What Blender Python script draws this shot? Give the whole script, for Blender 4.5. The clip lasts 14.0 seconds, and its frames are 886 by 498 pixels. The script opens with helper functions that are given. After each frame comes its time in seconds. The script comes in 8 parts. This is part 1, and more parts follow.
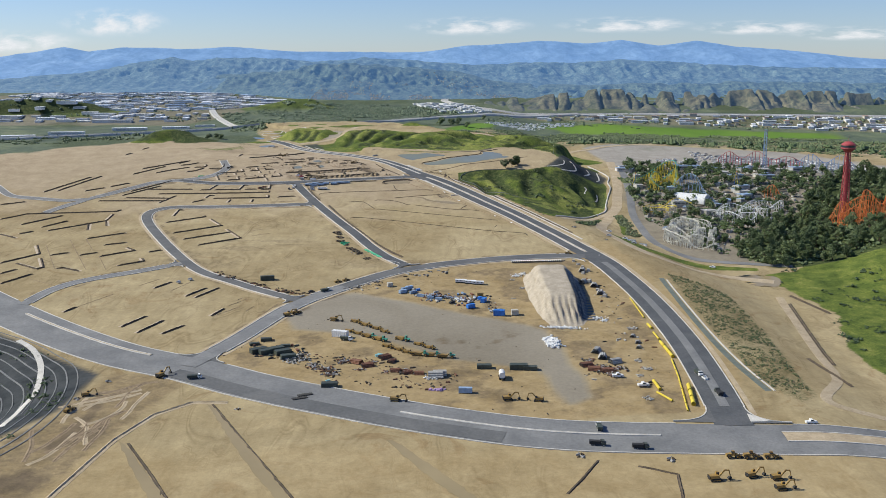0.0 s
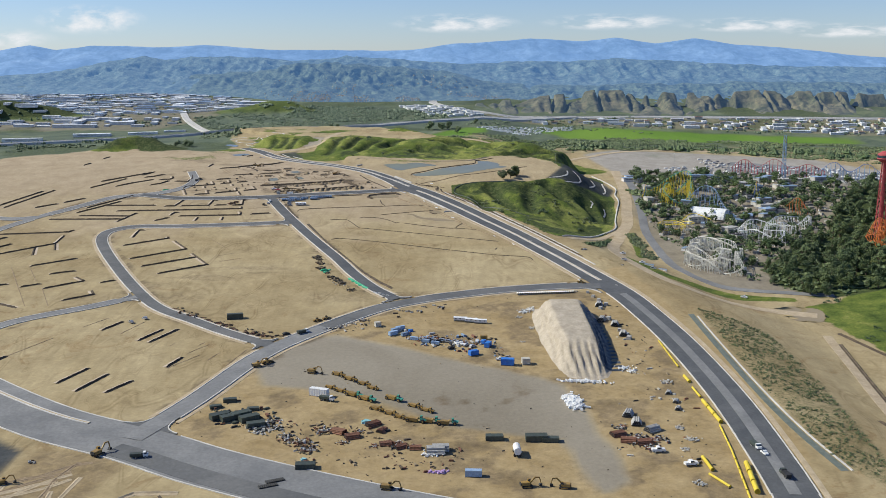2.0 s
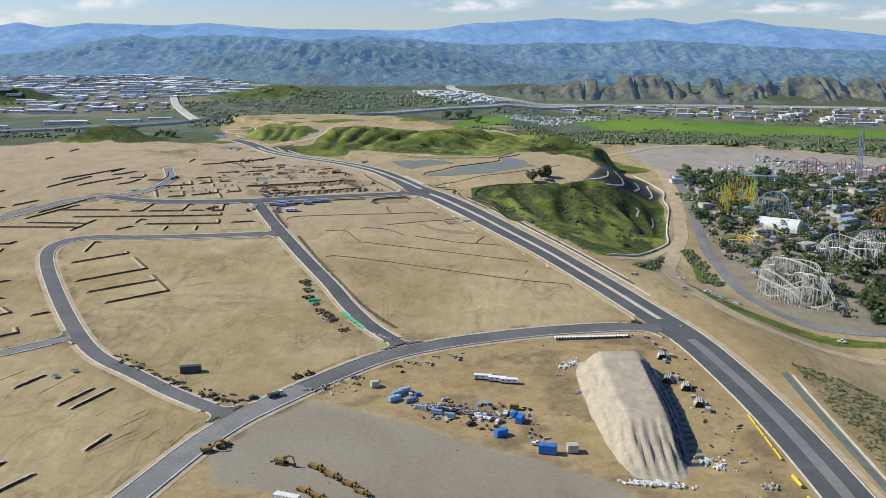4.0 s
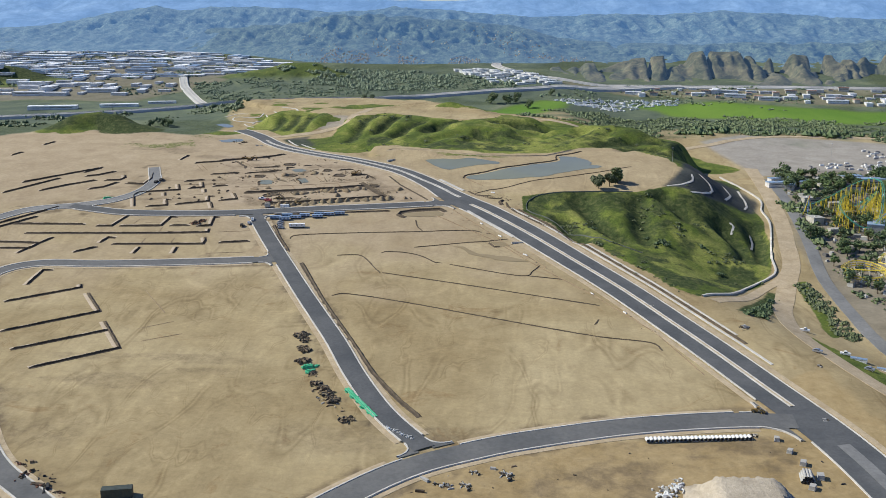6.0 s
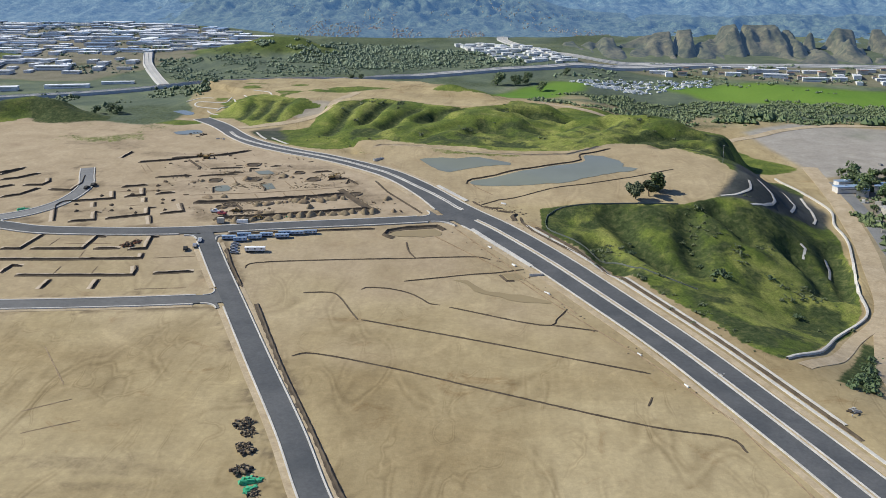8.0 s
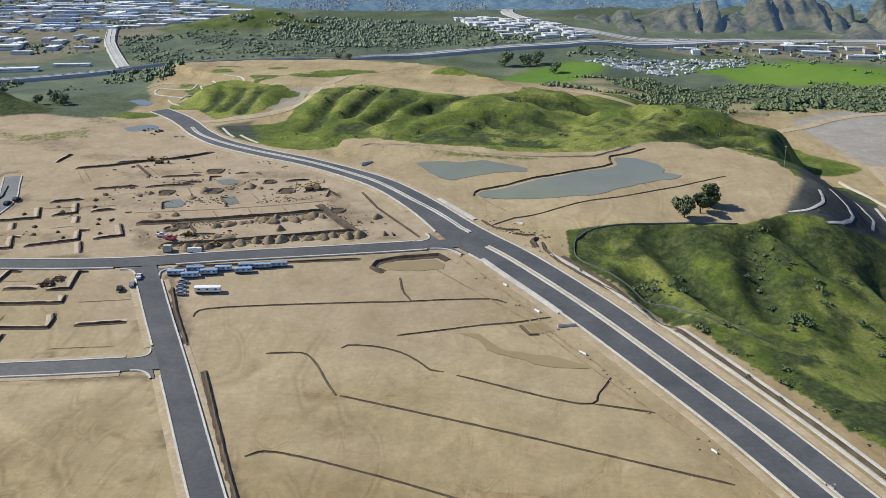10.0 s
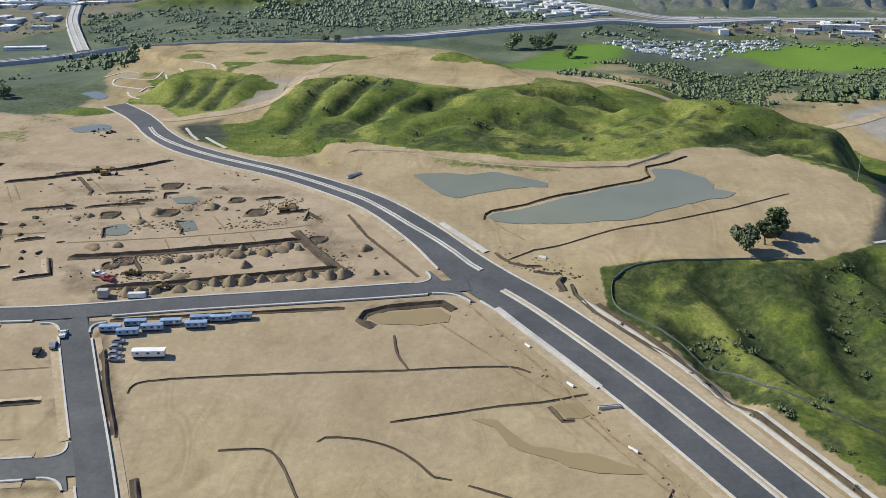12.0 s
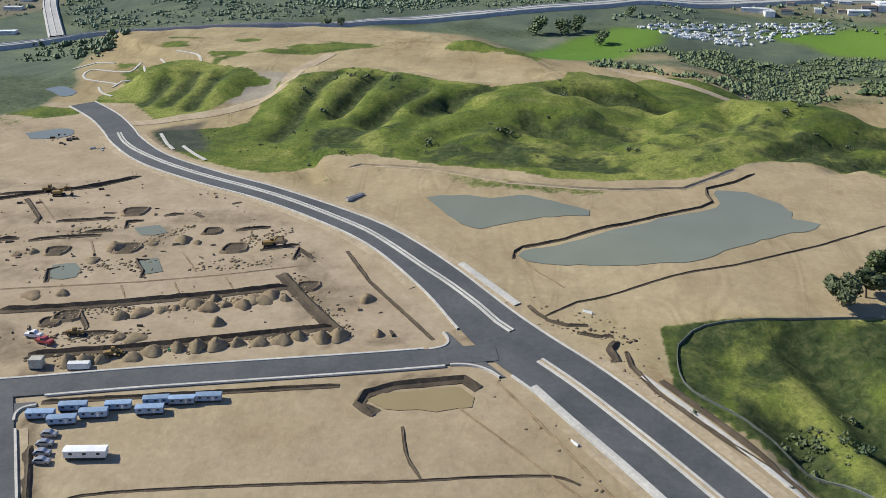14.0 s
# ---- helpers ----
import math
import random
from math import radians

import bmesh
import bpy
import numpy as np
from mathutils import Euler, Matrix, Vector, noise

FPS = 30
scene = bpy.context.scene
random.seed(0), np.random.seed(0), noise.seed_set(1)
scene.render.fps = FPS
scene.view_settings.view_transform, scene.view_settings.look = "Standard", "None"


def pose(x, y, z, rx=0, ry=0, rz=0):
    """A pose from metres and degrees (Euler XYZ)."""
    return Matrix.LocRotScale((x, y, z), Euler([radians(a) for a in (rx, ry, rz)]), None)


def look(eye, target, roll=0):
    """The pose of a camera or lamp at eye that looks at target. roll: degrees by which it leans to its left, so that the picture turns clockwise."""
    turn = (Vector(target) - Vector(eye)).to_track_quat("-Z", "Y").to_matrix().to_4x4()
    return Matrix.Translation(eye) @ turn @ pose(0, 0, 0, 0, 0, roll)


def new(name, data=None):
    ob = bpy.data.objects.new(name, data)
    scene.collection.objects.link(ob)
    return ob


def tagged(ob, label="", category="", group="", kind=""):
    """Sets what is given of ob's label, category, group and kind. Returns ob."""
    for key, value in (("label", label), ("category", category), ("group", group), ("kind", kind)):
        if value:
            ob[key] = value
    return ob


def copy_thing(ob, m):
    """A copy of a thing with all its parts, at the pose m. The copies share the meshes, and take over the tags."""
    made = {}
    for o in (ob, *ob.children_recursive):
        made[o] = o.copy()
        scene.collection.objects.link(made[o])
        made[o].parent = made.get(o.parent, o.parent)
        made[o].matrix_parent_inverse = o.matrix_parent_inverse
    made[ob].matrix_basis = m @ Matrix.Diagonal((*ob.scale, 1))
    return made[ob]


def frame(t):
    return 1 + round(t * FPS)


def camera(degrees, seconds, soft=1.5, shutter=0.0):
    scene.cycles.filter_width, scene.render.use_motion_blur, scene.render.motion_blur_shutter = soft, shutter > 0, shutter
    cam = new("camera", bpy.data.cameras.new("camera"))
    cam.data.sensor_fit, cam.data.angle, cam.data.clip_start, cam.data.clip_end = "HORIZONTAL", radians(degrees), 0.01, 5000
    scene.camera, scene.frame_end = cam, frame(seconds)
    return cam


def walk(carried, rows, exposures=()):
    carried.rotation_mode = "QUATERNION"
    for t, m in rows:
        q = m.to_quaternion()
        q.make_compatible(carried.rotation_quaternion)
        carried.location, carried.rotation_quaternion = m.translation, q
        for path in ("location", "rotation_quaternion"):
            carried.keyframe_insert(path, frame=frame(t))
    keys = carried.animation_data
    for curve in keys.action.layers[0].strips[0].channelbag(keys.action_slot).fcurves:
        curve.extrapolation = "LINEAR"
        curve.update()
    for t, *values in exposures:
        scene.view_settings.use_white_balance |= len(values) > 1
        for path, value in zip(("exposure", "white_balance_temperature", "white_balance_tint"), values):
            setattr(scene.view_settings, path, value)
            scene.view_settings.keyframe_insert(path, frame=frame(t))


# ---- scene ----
# The clip runs faster than life, so the whole place is held at about two fifths of life size.
cam = camera(47.15, 14.0, soft=0.75)
ROWS = [
    (0.0, -0.00, 0.00, 68.00, 0.00, -10.69, 0.15),
    (0.5, -1.17, 11.55, 68.41, -0.29, -10.73, 0.09),
    (1.0, -1.98, 23.13, 68.72, -0.52, -10.76, 0.11),
    (1.5, -2.63, 34.68, 69.08, -0.73, -10.80, 0.18),
    (2.0, -3.41, 46.18, 69.34, -0.94, -10.85, 0.19),
    (2.2, -3.60, 51.38, 69.35, -0.93, -10.89, 0.19),
    (2.7, -3.69, 66.28, 69.13, -0.78, -11.07, 0.12),
    (3.2, -3.39, 83.31, 68.71, -0.51, -11.33, 0.01),
    (3.7, -2.94, 101.72, 68.25, -0.15, -11.64, -0.10),
    (4.1, -2.64, 116.97, 67.99, 0.17, -11.90, -0.17),
    (4.5, -2.51, 132.27, 67.92, 0.51, -12.16, -0.20),
    (5.0, -2.63, 150.98, 68.03, 1.29, -12.59, -0.12),
    (5.5, -2.66, 168.91, 67.83, 2.16, -12.98, -0.04),
    (6.0, -2.86, 185.96, 67.53, 2.58, -13.36, -0.05),
    (6.5, -3.61, 202.21, 67.23, 2.58, -13.77, -0.11),
    (7.0, -4.37, 217.42, 66.93, 2.55, -14.16, -0.13),
    (7.5, -4.89, 231.77, 66.60, 2.57, -14.58, -0.15),
    (8.0, -5.24, 245.61, 66.28, 2.59, -14.99, -0.20),
    (8.4, -5.68, 256.06, 66.07, 2.57, -15.32, -0.19),
    (9.0, -6.62, 270.69, 65.82, 2.51, -15.83, -0.13),
    (9.5, -7.52, 282.01, 65.65, 2.43, -16.26, -0.06),
    (10.0, -8.41, 292.67, 65.52, 2.35, -16.68, 0.01),
    (10.5, -9.17, 302.76, 65.39, 2.30, -17.10, 0.05),
    (11.0, -9.78, 312.40, 65.27, 2.27, -17.50, 0.07),
    (11.5, -10.49, 321.74, 65.23, 2.18, -17.90, 0.04),
    (12.0, -11.17, 330.75, 65.16, 2.14, -18.32, 0.00),
    (12.5, -11.72, 339.40, 65.17, 2.11, -18.74, 0.01),
    (13.0, -12.25, 347.69, 65.17, 2.08, -19.16, 0.03),
    (13.5, -12.87, 355.55, 65.14, 2.07, -19.56, 0.03),
    (13.6, -13.02, 357.07, 65.12, 2.06, -19.63, 0.03),
    (14.0, -13.71, 363.07, 64.93, 2.73, -19.92, 0.03),
]
walk(cam, [(t, pose(x, y, z, 90 + pitch, roll, yaw)) for t, x, y, z, yaw, pitch, roll in ROWS])

# ---- light ----
SUN_ELEVATION, SUN_AZIMUTH = 40.0, -78.0  # azimuth from +y, clockwise
world = bpy.data.worlds.new("world")
scene.world = world
world.use_nodes = True
wn, wl = world.node_tree.nodes, world.node_tree.links
wn.clear()
sky = wn.new("ShaderNodeTexSky")
sky.sky_type = "NISHITA"
sky.sun_disc = False
sky.sun_elevation = radians(SUN_ELEVATION)
sky.sun_rotation = radians(SUN_AZIMUTH)
sky.altitude = 1200
sky.air_density, sky.dust_density, sky.ozone_density = 1.0, 0.25, 3.0
wbg, wout = wn.new("ShaderNodeBackground"), wn.new("ShaderNodeOutputWorld")
wbg.inputs["Strength"].default_value = 0.092
clear = wn.new("ShaderNodeMix")
clear.data_type, clear.blend_type = "RGBA", "MULTIPLY"
clear.inputs[0].default_value, clear.inputs[7].default_value = 1.0, (0.84, 0.95, 1.24, 1)
wl.new(sky.outputs[0], clear.inputs[6])
wl.new(clear.outputs[2], wbg.inputs["Color"])
wl.new(wbg.outputs[0], wout.inputs["Surface"])
sun = new("sun", bpy.data.lights.new("sun", "SUN"))
sun.data.energy, sun.data.angle, sun.data.color = 5.0, radians(0.55), (0.975, 0.942, 0.81)
sa, se = radians(SUN_AZIMUTH), radians(SUN_ELEVATION)
SUN_DIR = Vector((math.sin(sa) * math.cos(se), math.cos(sa) * math.cos(se), math.sin(se)))
sun.matrix_world = look(SUN_DIR * 500 + Vector((0, 400, 0)), (0, 400, 0))
scene.view_settings.exposure = 0.0


# ---- materials ----
def nodes_of(name):
    m = bpy.data.materials.new(name)
    m.use_nodes = True
    nt = m.node_tree
    return m, nt, nt.nodes["Principled BSDF"]


def ramp(nt, fac, stops):
    r = nt.nodes.new("ShaderNodeValToRGB")
    e = r.color_ramp.elements
    while len(e) < len(stops):
        e.new(0.5)
    for k, (p, c) in zip(e, stops):
        k.position, k.color = p, (*c, 1) if len(c) == 3 else c
    nt.links.new(fac, r.inputs["Fac"])
    return r.outputs["Color"]


def tex(nt, scale, detail=4.0, rough=0.6, warp=0.0, coords="Object"):
    c = nt.nodes.new("ShaderNodeTexCoord")
    n = nt.nodes.new("ShaderNodeTexNoise")
    n.inputs["Scale"].default_value, n.inputs["Detail"].default_value = scale, detail
    n.inputs["Roughness"].default_value, n.inputs["Distortion"].default_value = rough, warp
    nt.links.new(c.outputs[coords], n.inputs["Vector"])
    return n.outputs["Fac"]


def mix(nt, fac, a, b, mode="MIX"):
    n = nt.nodes.new("ShaderNodeMix")
    n.data_type, n.blend_type = "RGBA", mode
    for sock, v in ((n.inputs[0], fac), (n.inputs[6], a), (n.inputs[7], b)):
        if isinstance(v, (int, float)):
            sock.default_value = v
        elif isinstance(v, tuple):
            sock.default_value = (*v, 1)
        else:
            nt.links.new(v, sock)
    return n.outputs[2]


def bump(nt, bsdf, height, strength=0.3, distance=0.2):
    b = nt.nodes.new("ShaderNodeBump")
    b.inputs["Strength"].default_value, b.inputs["Distance"].default_value = strength, distance
    nt.links.new(height, b.inputs["Height"])
    nt.links.new(b.outputs[0], bsdf.inputs["Normal"])


def attr(nt, name):
    a = nt.nodes.new("ShaderNodeAttribute")
    a.attribute_name = name
    return a.outputs["Fac"]


def ragged(nt, name, scale, amount=0.9, soft=0.10, detail=5):
    """A painted mask whose border breaks up into tufts and patches."""
    n = tex(nt, scale, detail, 0.72, 0.4)
    m = nt.nodes.new("ShaderNodeMath")
    m.operation = "MULTIPLY_ADD"
    nt.links.new(n, m.inputs[0])
    m.inputs[1].default_value = amount
    nt.links.new(attr(nt, name), m.inputs[2])
    lo = 0.5 + amount * 0.5
    r = nt.nodes.new("ShaderNodeMapRange")
    r.interpolation_type = "SMOOTHSTEP"
    r.inputs["From Min"].default_value, r.inputs["From Max"].default_value = lo - soft, lo + soft
    nt.links.new(m.outputs[0], r.inputs["Value"])
    return r.outputs["Result"]


def surface(name, dark, light, scale=0.5, rough=0.9, metal=0.0, bumps=0.3, fine=6.0, distance=0.1, random_by=0.0):
    """Two tones broken by coarse stains and fine grain."""
    m, nt, p = nodes_of(name)
    a, b = tex(nt, scale, 5, 0.62, 0.4), tex(nt, scale * fine, 3, 0.7)
    col = ramp(nt, a, [(0.3, dark), (0.7, light)])
    col = mix(nt, 0.35, col, ramp(nt, b, [(0.3, (0.55, 0.55, 0.55)), (0.7, (1.35, 1.35, 1.35))]), "MULTIPLY")
    if random_by:
        o = nt.nodes.new("ShaderNodeObjectInfo")
        col = mix(nt, 1.0, col, ramp(nt, o.outputs["Random"], [(0, (1 - random_by,) * 3), (1, (1 + random_by,) * 3)]), "MULTIPLY")
    nt.links.new(col, p.inputs["Base Color"])
    p.inputs["Roughness"].default_value, p.inputs["Metallic"].default_value = rough, metal
    if bumps:
        bump(nt, p, b, bumps, distance)
    return m


M_ASPHALT = surface("asphalt", (0.066, 0.072, 0.078), (0.120, 0.123, 0.126), 0.12, 0.85, 0, 0.15, 14, 0.03)
M_ASPHALT_OLD = surface("worn_asphalt", (0.155, 0.158, 0.160), (0.245, 0.245, 0.24), 0.10, 0.9, 0, 0.15, 14, 0.03)
M_ASPHALT_WARM = surface("dusty_asphalt", (0.092, 0.096, 0.099), (0.158, 0.158, 0.154), 0.08, 0.88, 0, 0.15, 14, 0.03)
M_PADEDGE_SUNLIT = surface("painted_sunlit_earth", (0.46, 0.375, 0.27), (0.58, 0.48, 0.36), 0.2, 0.95, 0, 0.3, 6, 0.1)
M_PALESOIL = surface("pale_compacted_earth", (0.38, 0.295, 0.185), (0.52, 0.42, 0.285), 0.3, 0.95, 0, 0.3, 6, 0.1)
M_CONCRETE = surface("concrete", (0.48, 0.46, 0.42), (0.66, 0.63, 0.57), 0.25, 0.85, 0, 0.1, 9, 0.02)
M_BENCH = surface("grey_bench_concrete", (0.13, 0.14, 0.15), (0.24, 0.24, 0.23), 0.25, 0.9, 0, 0.1, 9, 0.02)
M_SOIL = surface("loose_soil", (0.21, 0.15, 0.09), (0.34, 0.255, 0.155), 0.5, 0.95, 0, 0.25, 5, 0.2)
# real damp soil, used too for painted shade in trenches and pits
M_DAMP_SHADE = surface("damp_and_shade_soil", (0.055, 0.041, 0.028), (0.13, 0.098, 0.065), 0.4, 0.95, 0, 0.6, 6, 0.2)
M_HEAP = surface("heaped_grey_soil", (0.20, 0.15, 0.088), (0.33, 0.26, 0.16), 0.6, 0.95, 0, 0.25, 6, 0.2)
M_SPOIL = surface("spoil_heap", (0.36, 0.305, 0.23), (0.52, 0.45, 0.35), 0.35, 0.95, 0, 0.5, 6, 0.3)
M_WHITE = surface("white_paint", (0.70, 0.70, 0.68), (0.84, 0.84, 0.82), 0.6, 0.5, 0, 0, 8)
M_BLUEGREY = surface("blue_grey_panel", (0.20, 0.30, 0.44), (0.32, 0.43, 0.58), 0.6, 0.5, 0, 0, 8, 0.1, 0.2)
M_YELLOW = surface("yellow_machine_paint", (0.20, 0.125, 0.045), (0.44, 0.275, 0.06), 0.9, 0.5, 0, 0, 6, 0.1, 0.15)
M_GREEN = surface("green_sheeting", (0.03, 0.34, 0.16), (0.08, 0.50, 0.27), 0.9, 0.55, 0, 0.3, 6)
M_BLUE = surface("blue_sheeting", (0.02, 0.13, 0.50), (0.05, 0.25, 0.70), 0.9, 0.5, 0, 0.3, 6)
M_OLIVE = surface("dark_olive_steel", (0.035, 0.045, 0.035), (0.075, 0.09, 0.07), 0.9, 0.6, 0, 0, 6, 0.1, 0.2)
M_FENCE = surface("grey_green_fabric", (0.10, 0.12, 0.10), (0.17, 0.19, 0.16), 0.5, 0.8, 0, 0.2, 6)
M_RUST = surface("rusty_iron", (0.12, 0.05, 0.03), (0.30, 0.14, 0.08), 0.9, 0.8, 0, 0.3, 6, 0.1, 0.25)
M_PIPE = surface("grey_concrete_pipe", (0.34, 0.33, 0.31), (0.50, 0.49, 0.46), 0.9, 0.8, 0, 0.1, 6)
M_DARK = surface("dark_rubber", (0.015, 0.015, 0.015), (0.04, 0.04, 0.04), 1.2, 0.8, 0, 0, 6)
M_GLASS = surface("dark_window_glass", (0.02, 0.03, 0.04), (0.05, 0.07, 0.09), 0.8, 0.1, 0, 0, 6)
M_RED = surface("red_steel", (0.36, 0.055, 0.06), (0.50, 0.10, 0.10), 0.5, 0.55, 0, 0, 6)
M_ORANGE = surface("orange_steel", (0.60, 0.16, 0.04), (0.72, 0.24, 0.06), 0.5, 0.55, 0, 0, 6)
M_YELLOWSTEEL = surface("yellow_steel", (0.62, 0.46, 0.03), (0.74, 0.58, 0.06), 0.5, 0.55, 0, 0, 6)
M_GREENSTEEL = surface("green_steel", (0.05, 0.30, 0.20), (0.10, 0.42, 0.30), 0.5, 0.55, 0, 0, 6)
M_BLUESTEEL = surface("blue_steel", (0.08, 0.16, 0.42), (0.14, 0.26, 0.55), 0.5, 0.55, 0, 0, 6)
M_TIMBER = surface("weathered_timber", (0.38, 0.36, 0.31), (0.58, 0.55, 0.48), 0.5, 0.85, 0, 0, 6)
M_BARK = surface("bark", (0.06, 0.045, 0.03), (0.14, 0.105, 0.075), 2.0, 0.9, 0, 0.5, 5)
M_ROOF = surface("pale_roof", (0.70, 0.72, 0.74), (0.84, 0.85, 0.86), 0.08, 0.7, 0, 0, 9, 0.1, 0.25)
M_WALL = surface("pale_building_wall", (0.62, 0.61, 0.60), (0.80, 0.78, 0.75), 0.1, 0.85, 0, 0, 9, 0.1, 0.2)
M_TILE = surface("terracotta_roof", (0.30, 0.17, 0.12), (0.42, 0.26, 0.19), 0.4, 0.85, 0, 0, 9, 0.1, 0.25)


def leafy(name, dark, light, scale=0.6):
    m, nt, p = nodes_of(name)
    o = nt.nodes.new("ShaderNodeObjectInfo")
    g = nt.nodes.new("ShaderNodeNewGeometry")
    col = ramp(nt, g.outputs["Random Per Island"], [(0, dark), (1, light)])
    col = mix(nt, 1.0, col, ramp(nt, o.outputs["Random"], [(0, (0.75, 0.8, 0.8)), (1, (1.25, 1.2, 1.1))]), "MULTIPLY")
    nt.links.new(col, p.inputs["Base Color"])
    p.inputs["Roughness"].default_value = 0.7
    return m


M_LEAF = leafy("tree_leaves", (0.045, 0.085, 0.026), (0.14, 0.20, 0.066))
M_HILLSCRUB = leafy("hillside_scrub_leaves", (0.055, 0.080, 0.030), (0.14, 0.17, 0.065))
M_WOOD = leafy("park_wood_leaves", (0.042, 0.076, 0.028), (0.140, 0.185, 0.070))
M_SCRUB = leafy("scrub_leaves", (0.030, 0.062, 0.022), (0.085, 0.135, 0.045))


# ---- the lie of the land ----
def hermite(xs, ks, vs):
    """Smooth monotone curve through the knots."""
    ks, vs, xs = np.asarray(ks, float), np.asarray(vs, float), np.asarray(xs, float)
    d = np.diff(vs) / np.diff(ks)
    m = np.concatenate([[d[0]], np.zeros(len(ks) - 2), [d[-1]]])
    for i in range(1, len(ks) - 1):
        if d[i] * d[i - 1] > 0:
            m[i] = 2 * d[i] * d[i - 1] / (d[i] + d[i - 1])
    i = np.clip(np.searchsorted(ks, xs) - 1, 0, len(ks) - 2)
    h = ks[i + 1] - ks[i]
    t = np.clip((xs - ks[i]) / h, 0, 1)
    return (2 * t**3 - 3 * t * t + 1) * vs[i] + (t**3 - 2 * t * t + t) * h * m[i] + (3 * t * t - 2 * t**3) * vs[i + 1] + (t**3 - t * t) * h * m[i + 1]


def step(a, b, x):
    t = np.clip((np.asarray(x, float) - a) / (b - a), 0, 1)
    return t * t * (3 - 2 * t)


def poly_dist(x, y, pts):
    """Distance to a closed outline, negative inside."""
    pts = np.asarray(pts, float)
    x, y = np.asarray(x, float), np.asarray(y, float)
    best = np.full(np.broadcast(x, y).shape, 1e9)
    inside = np.zeros(best.shape, bool)
    for (x0, y0), (x1, y1) in zip(pts, np.roll(pts, -1, 0)):
        dx, dy = x1 - x0, y1 - y0
        t = np.clip(((x - x0) * dx + (y - y0) * dy) / (dx * dx + dy * dy), 0, 1)
        best = np.minimum(best, np.hypot(x - x0 - t * dx, y - y0 - t * dy))
        if y0 != y1:
            inside ^= ((y0 > y) != (y1 > y)) & (x < (x1 - x0) * (y - y0) / (y1 - y0) + x0)
    return np.where(inside, -best, best)


def lattice(ix, iy, seed):
    n = (ix.astype(np.int64) * 374761393 + iy.astype(np.int64) * 668265263 + seed * 974634777) & 0xFFFFFFFF
    n = ((n ^ (n >> 13)) * 1274126177) & 0xFFFFFFFF
    return ((n ^ (n >> 16)) & 0xFFFF) / 65535.0


def value_noise(x, y, size, seed=1):
    x, y = np.asarray(x, float) / size, np.asarray(y, float) / size
    ix, iy = np.floor(x), np.floor(y)
    u, v = x - ix, y - iy
    u, v = u * u * (3 - 2 * u), v * v * (3 - 2 * v)
    a, b = lattice(ix, iy, seed), lattice(ix + 1, iy, seed)
    c, d = lattice(ix, iy + 1, seed), lattice(ix + 1, iy + 1, seed)
    return (a * (1 - u) + b * u) * (1 - v) + (c * (1 - u) + d * u) * v - 0.5


def fbm(x, y, size, octaves=4, seed=1):
    total, amp = 0.0, 1.0
    for k in range(octaves):
        total = total + amp * value_noise(x, y, size / 2**k, seed + k)
        amp *= 0.5
    return total


def ridged(x, y, size, octaves=4, seed=1):
    total, amp = 0.0, 1.0
    for k in range(octaves):
        total = total + amp * (0.5 - np.abs(value_noise(x, y, size / 2**k, seed + k)) * 2)
        amp *= 0.5
    return total


BASE_Y = [-400, 0, 238, 306, 374, 425, 476, 510, 585, 641, 714, 816, 884, 1400]
BASE_Z = [-26, -20.4, -7.8, -3.7, 1.4, 6.1, 14.6, 19.4, 24.5, 26.5, 33.0, 40.0, 41.0, 46.0]
ROAD_EDGE_Y = [150, 210, 260, 305, 330, 346, 370, 394, 422, 449, 470, 486, 497, 507, 517, 524, 537, 550, 560]
ROAD_EDGE_X = [72, 71, 69, 69, 65, 60, 52, 43, 31, 15, -4, -16, -25, -35, -51, -64, -76, -83, -90]
DROP_Y = [100, 200, 300, 400, 450, 500, 550, 610, 660, 720, 800]
DROP_Z = [1, 3, 5, 6.5, 8, 9.5, 10.5, 8, 5, 2, 0]
TERRACE = [(-30, 470), (3, 477), (9, 475.4), (14, 475.8), (25, 475.6), (40, 476), (51, 482), (57, 497), (54, 510), (44, 522), (30, 526), (10, 518), (-20, 520), (-45, 530)]
LOBE = [(-30, 455), (5, 464.5), (20, 442), (29, 426), (37, 417), (45, 409), (53, 416), (61, 430), (67.5, 438), (71, 444), (72.5, 453), (75, 464), (78, 480), (78, 497), (78, 525), (60, 545), (20, 545), (-45, 540)]
PARK_WOOD = [(113, 390), (109, 368), (118, 354), (139, 358), (162, 361), (215, 400), (232, 520), (205, 520), (180, 488), (154, 440), (130, 410)]
PLATEAU = [(-108, 618), (-90, 596), (-76, 587), (-64, 574), (-56, 566), (-50, 572), (-45, 576), (-39, 575), (-29, 569), (-24, 565), (-18, 563), (-10, 562), (0, 566), (1, 573), (-4, 584), (-10, 590), (-20, 602), (-30, 620), (-50, 630), (-85, 626)]
APRON = [(-75, 543), (-63, 531), (-52, 523), (-46, 521), (-42, 525), (-35, 526), (-22, 523), (-13, 520), (-4, 516), (5, 515), (15, 516), (20, 517), (31, 526), (39, 530), (46, 524), (58, 526), (66, 545), (55, 556), (30, 562), (17, 566), (1, 572), (0, 566), (-10, 562), (-24, 565), (-39, 575), (-46, 576), (-50, 562), (-54, 549), (-62, 545)]
ROAD_END = [(-60, 520), (-68, 525), (-76, 533), (-82, 545), (-91, 559), (-97, 567)]
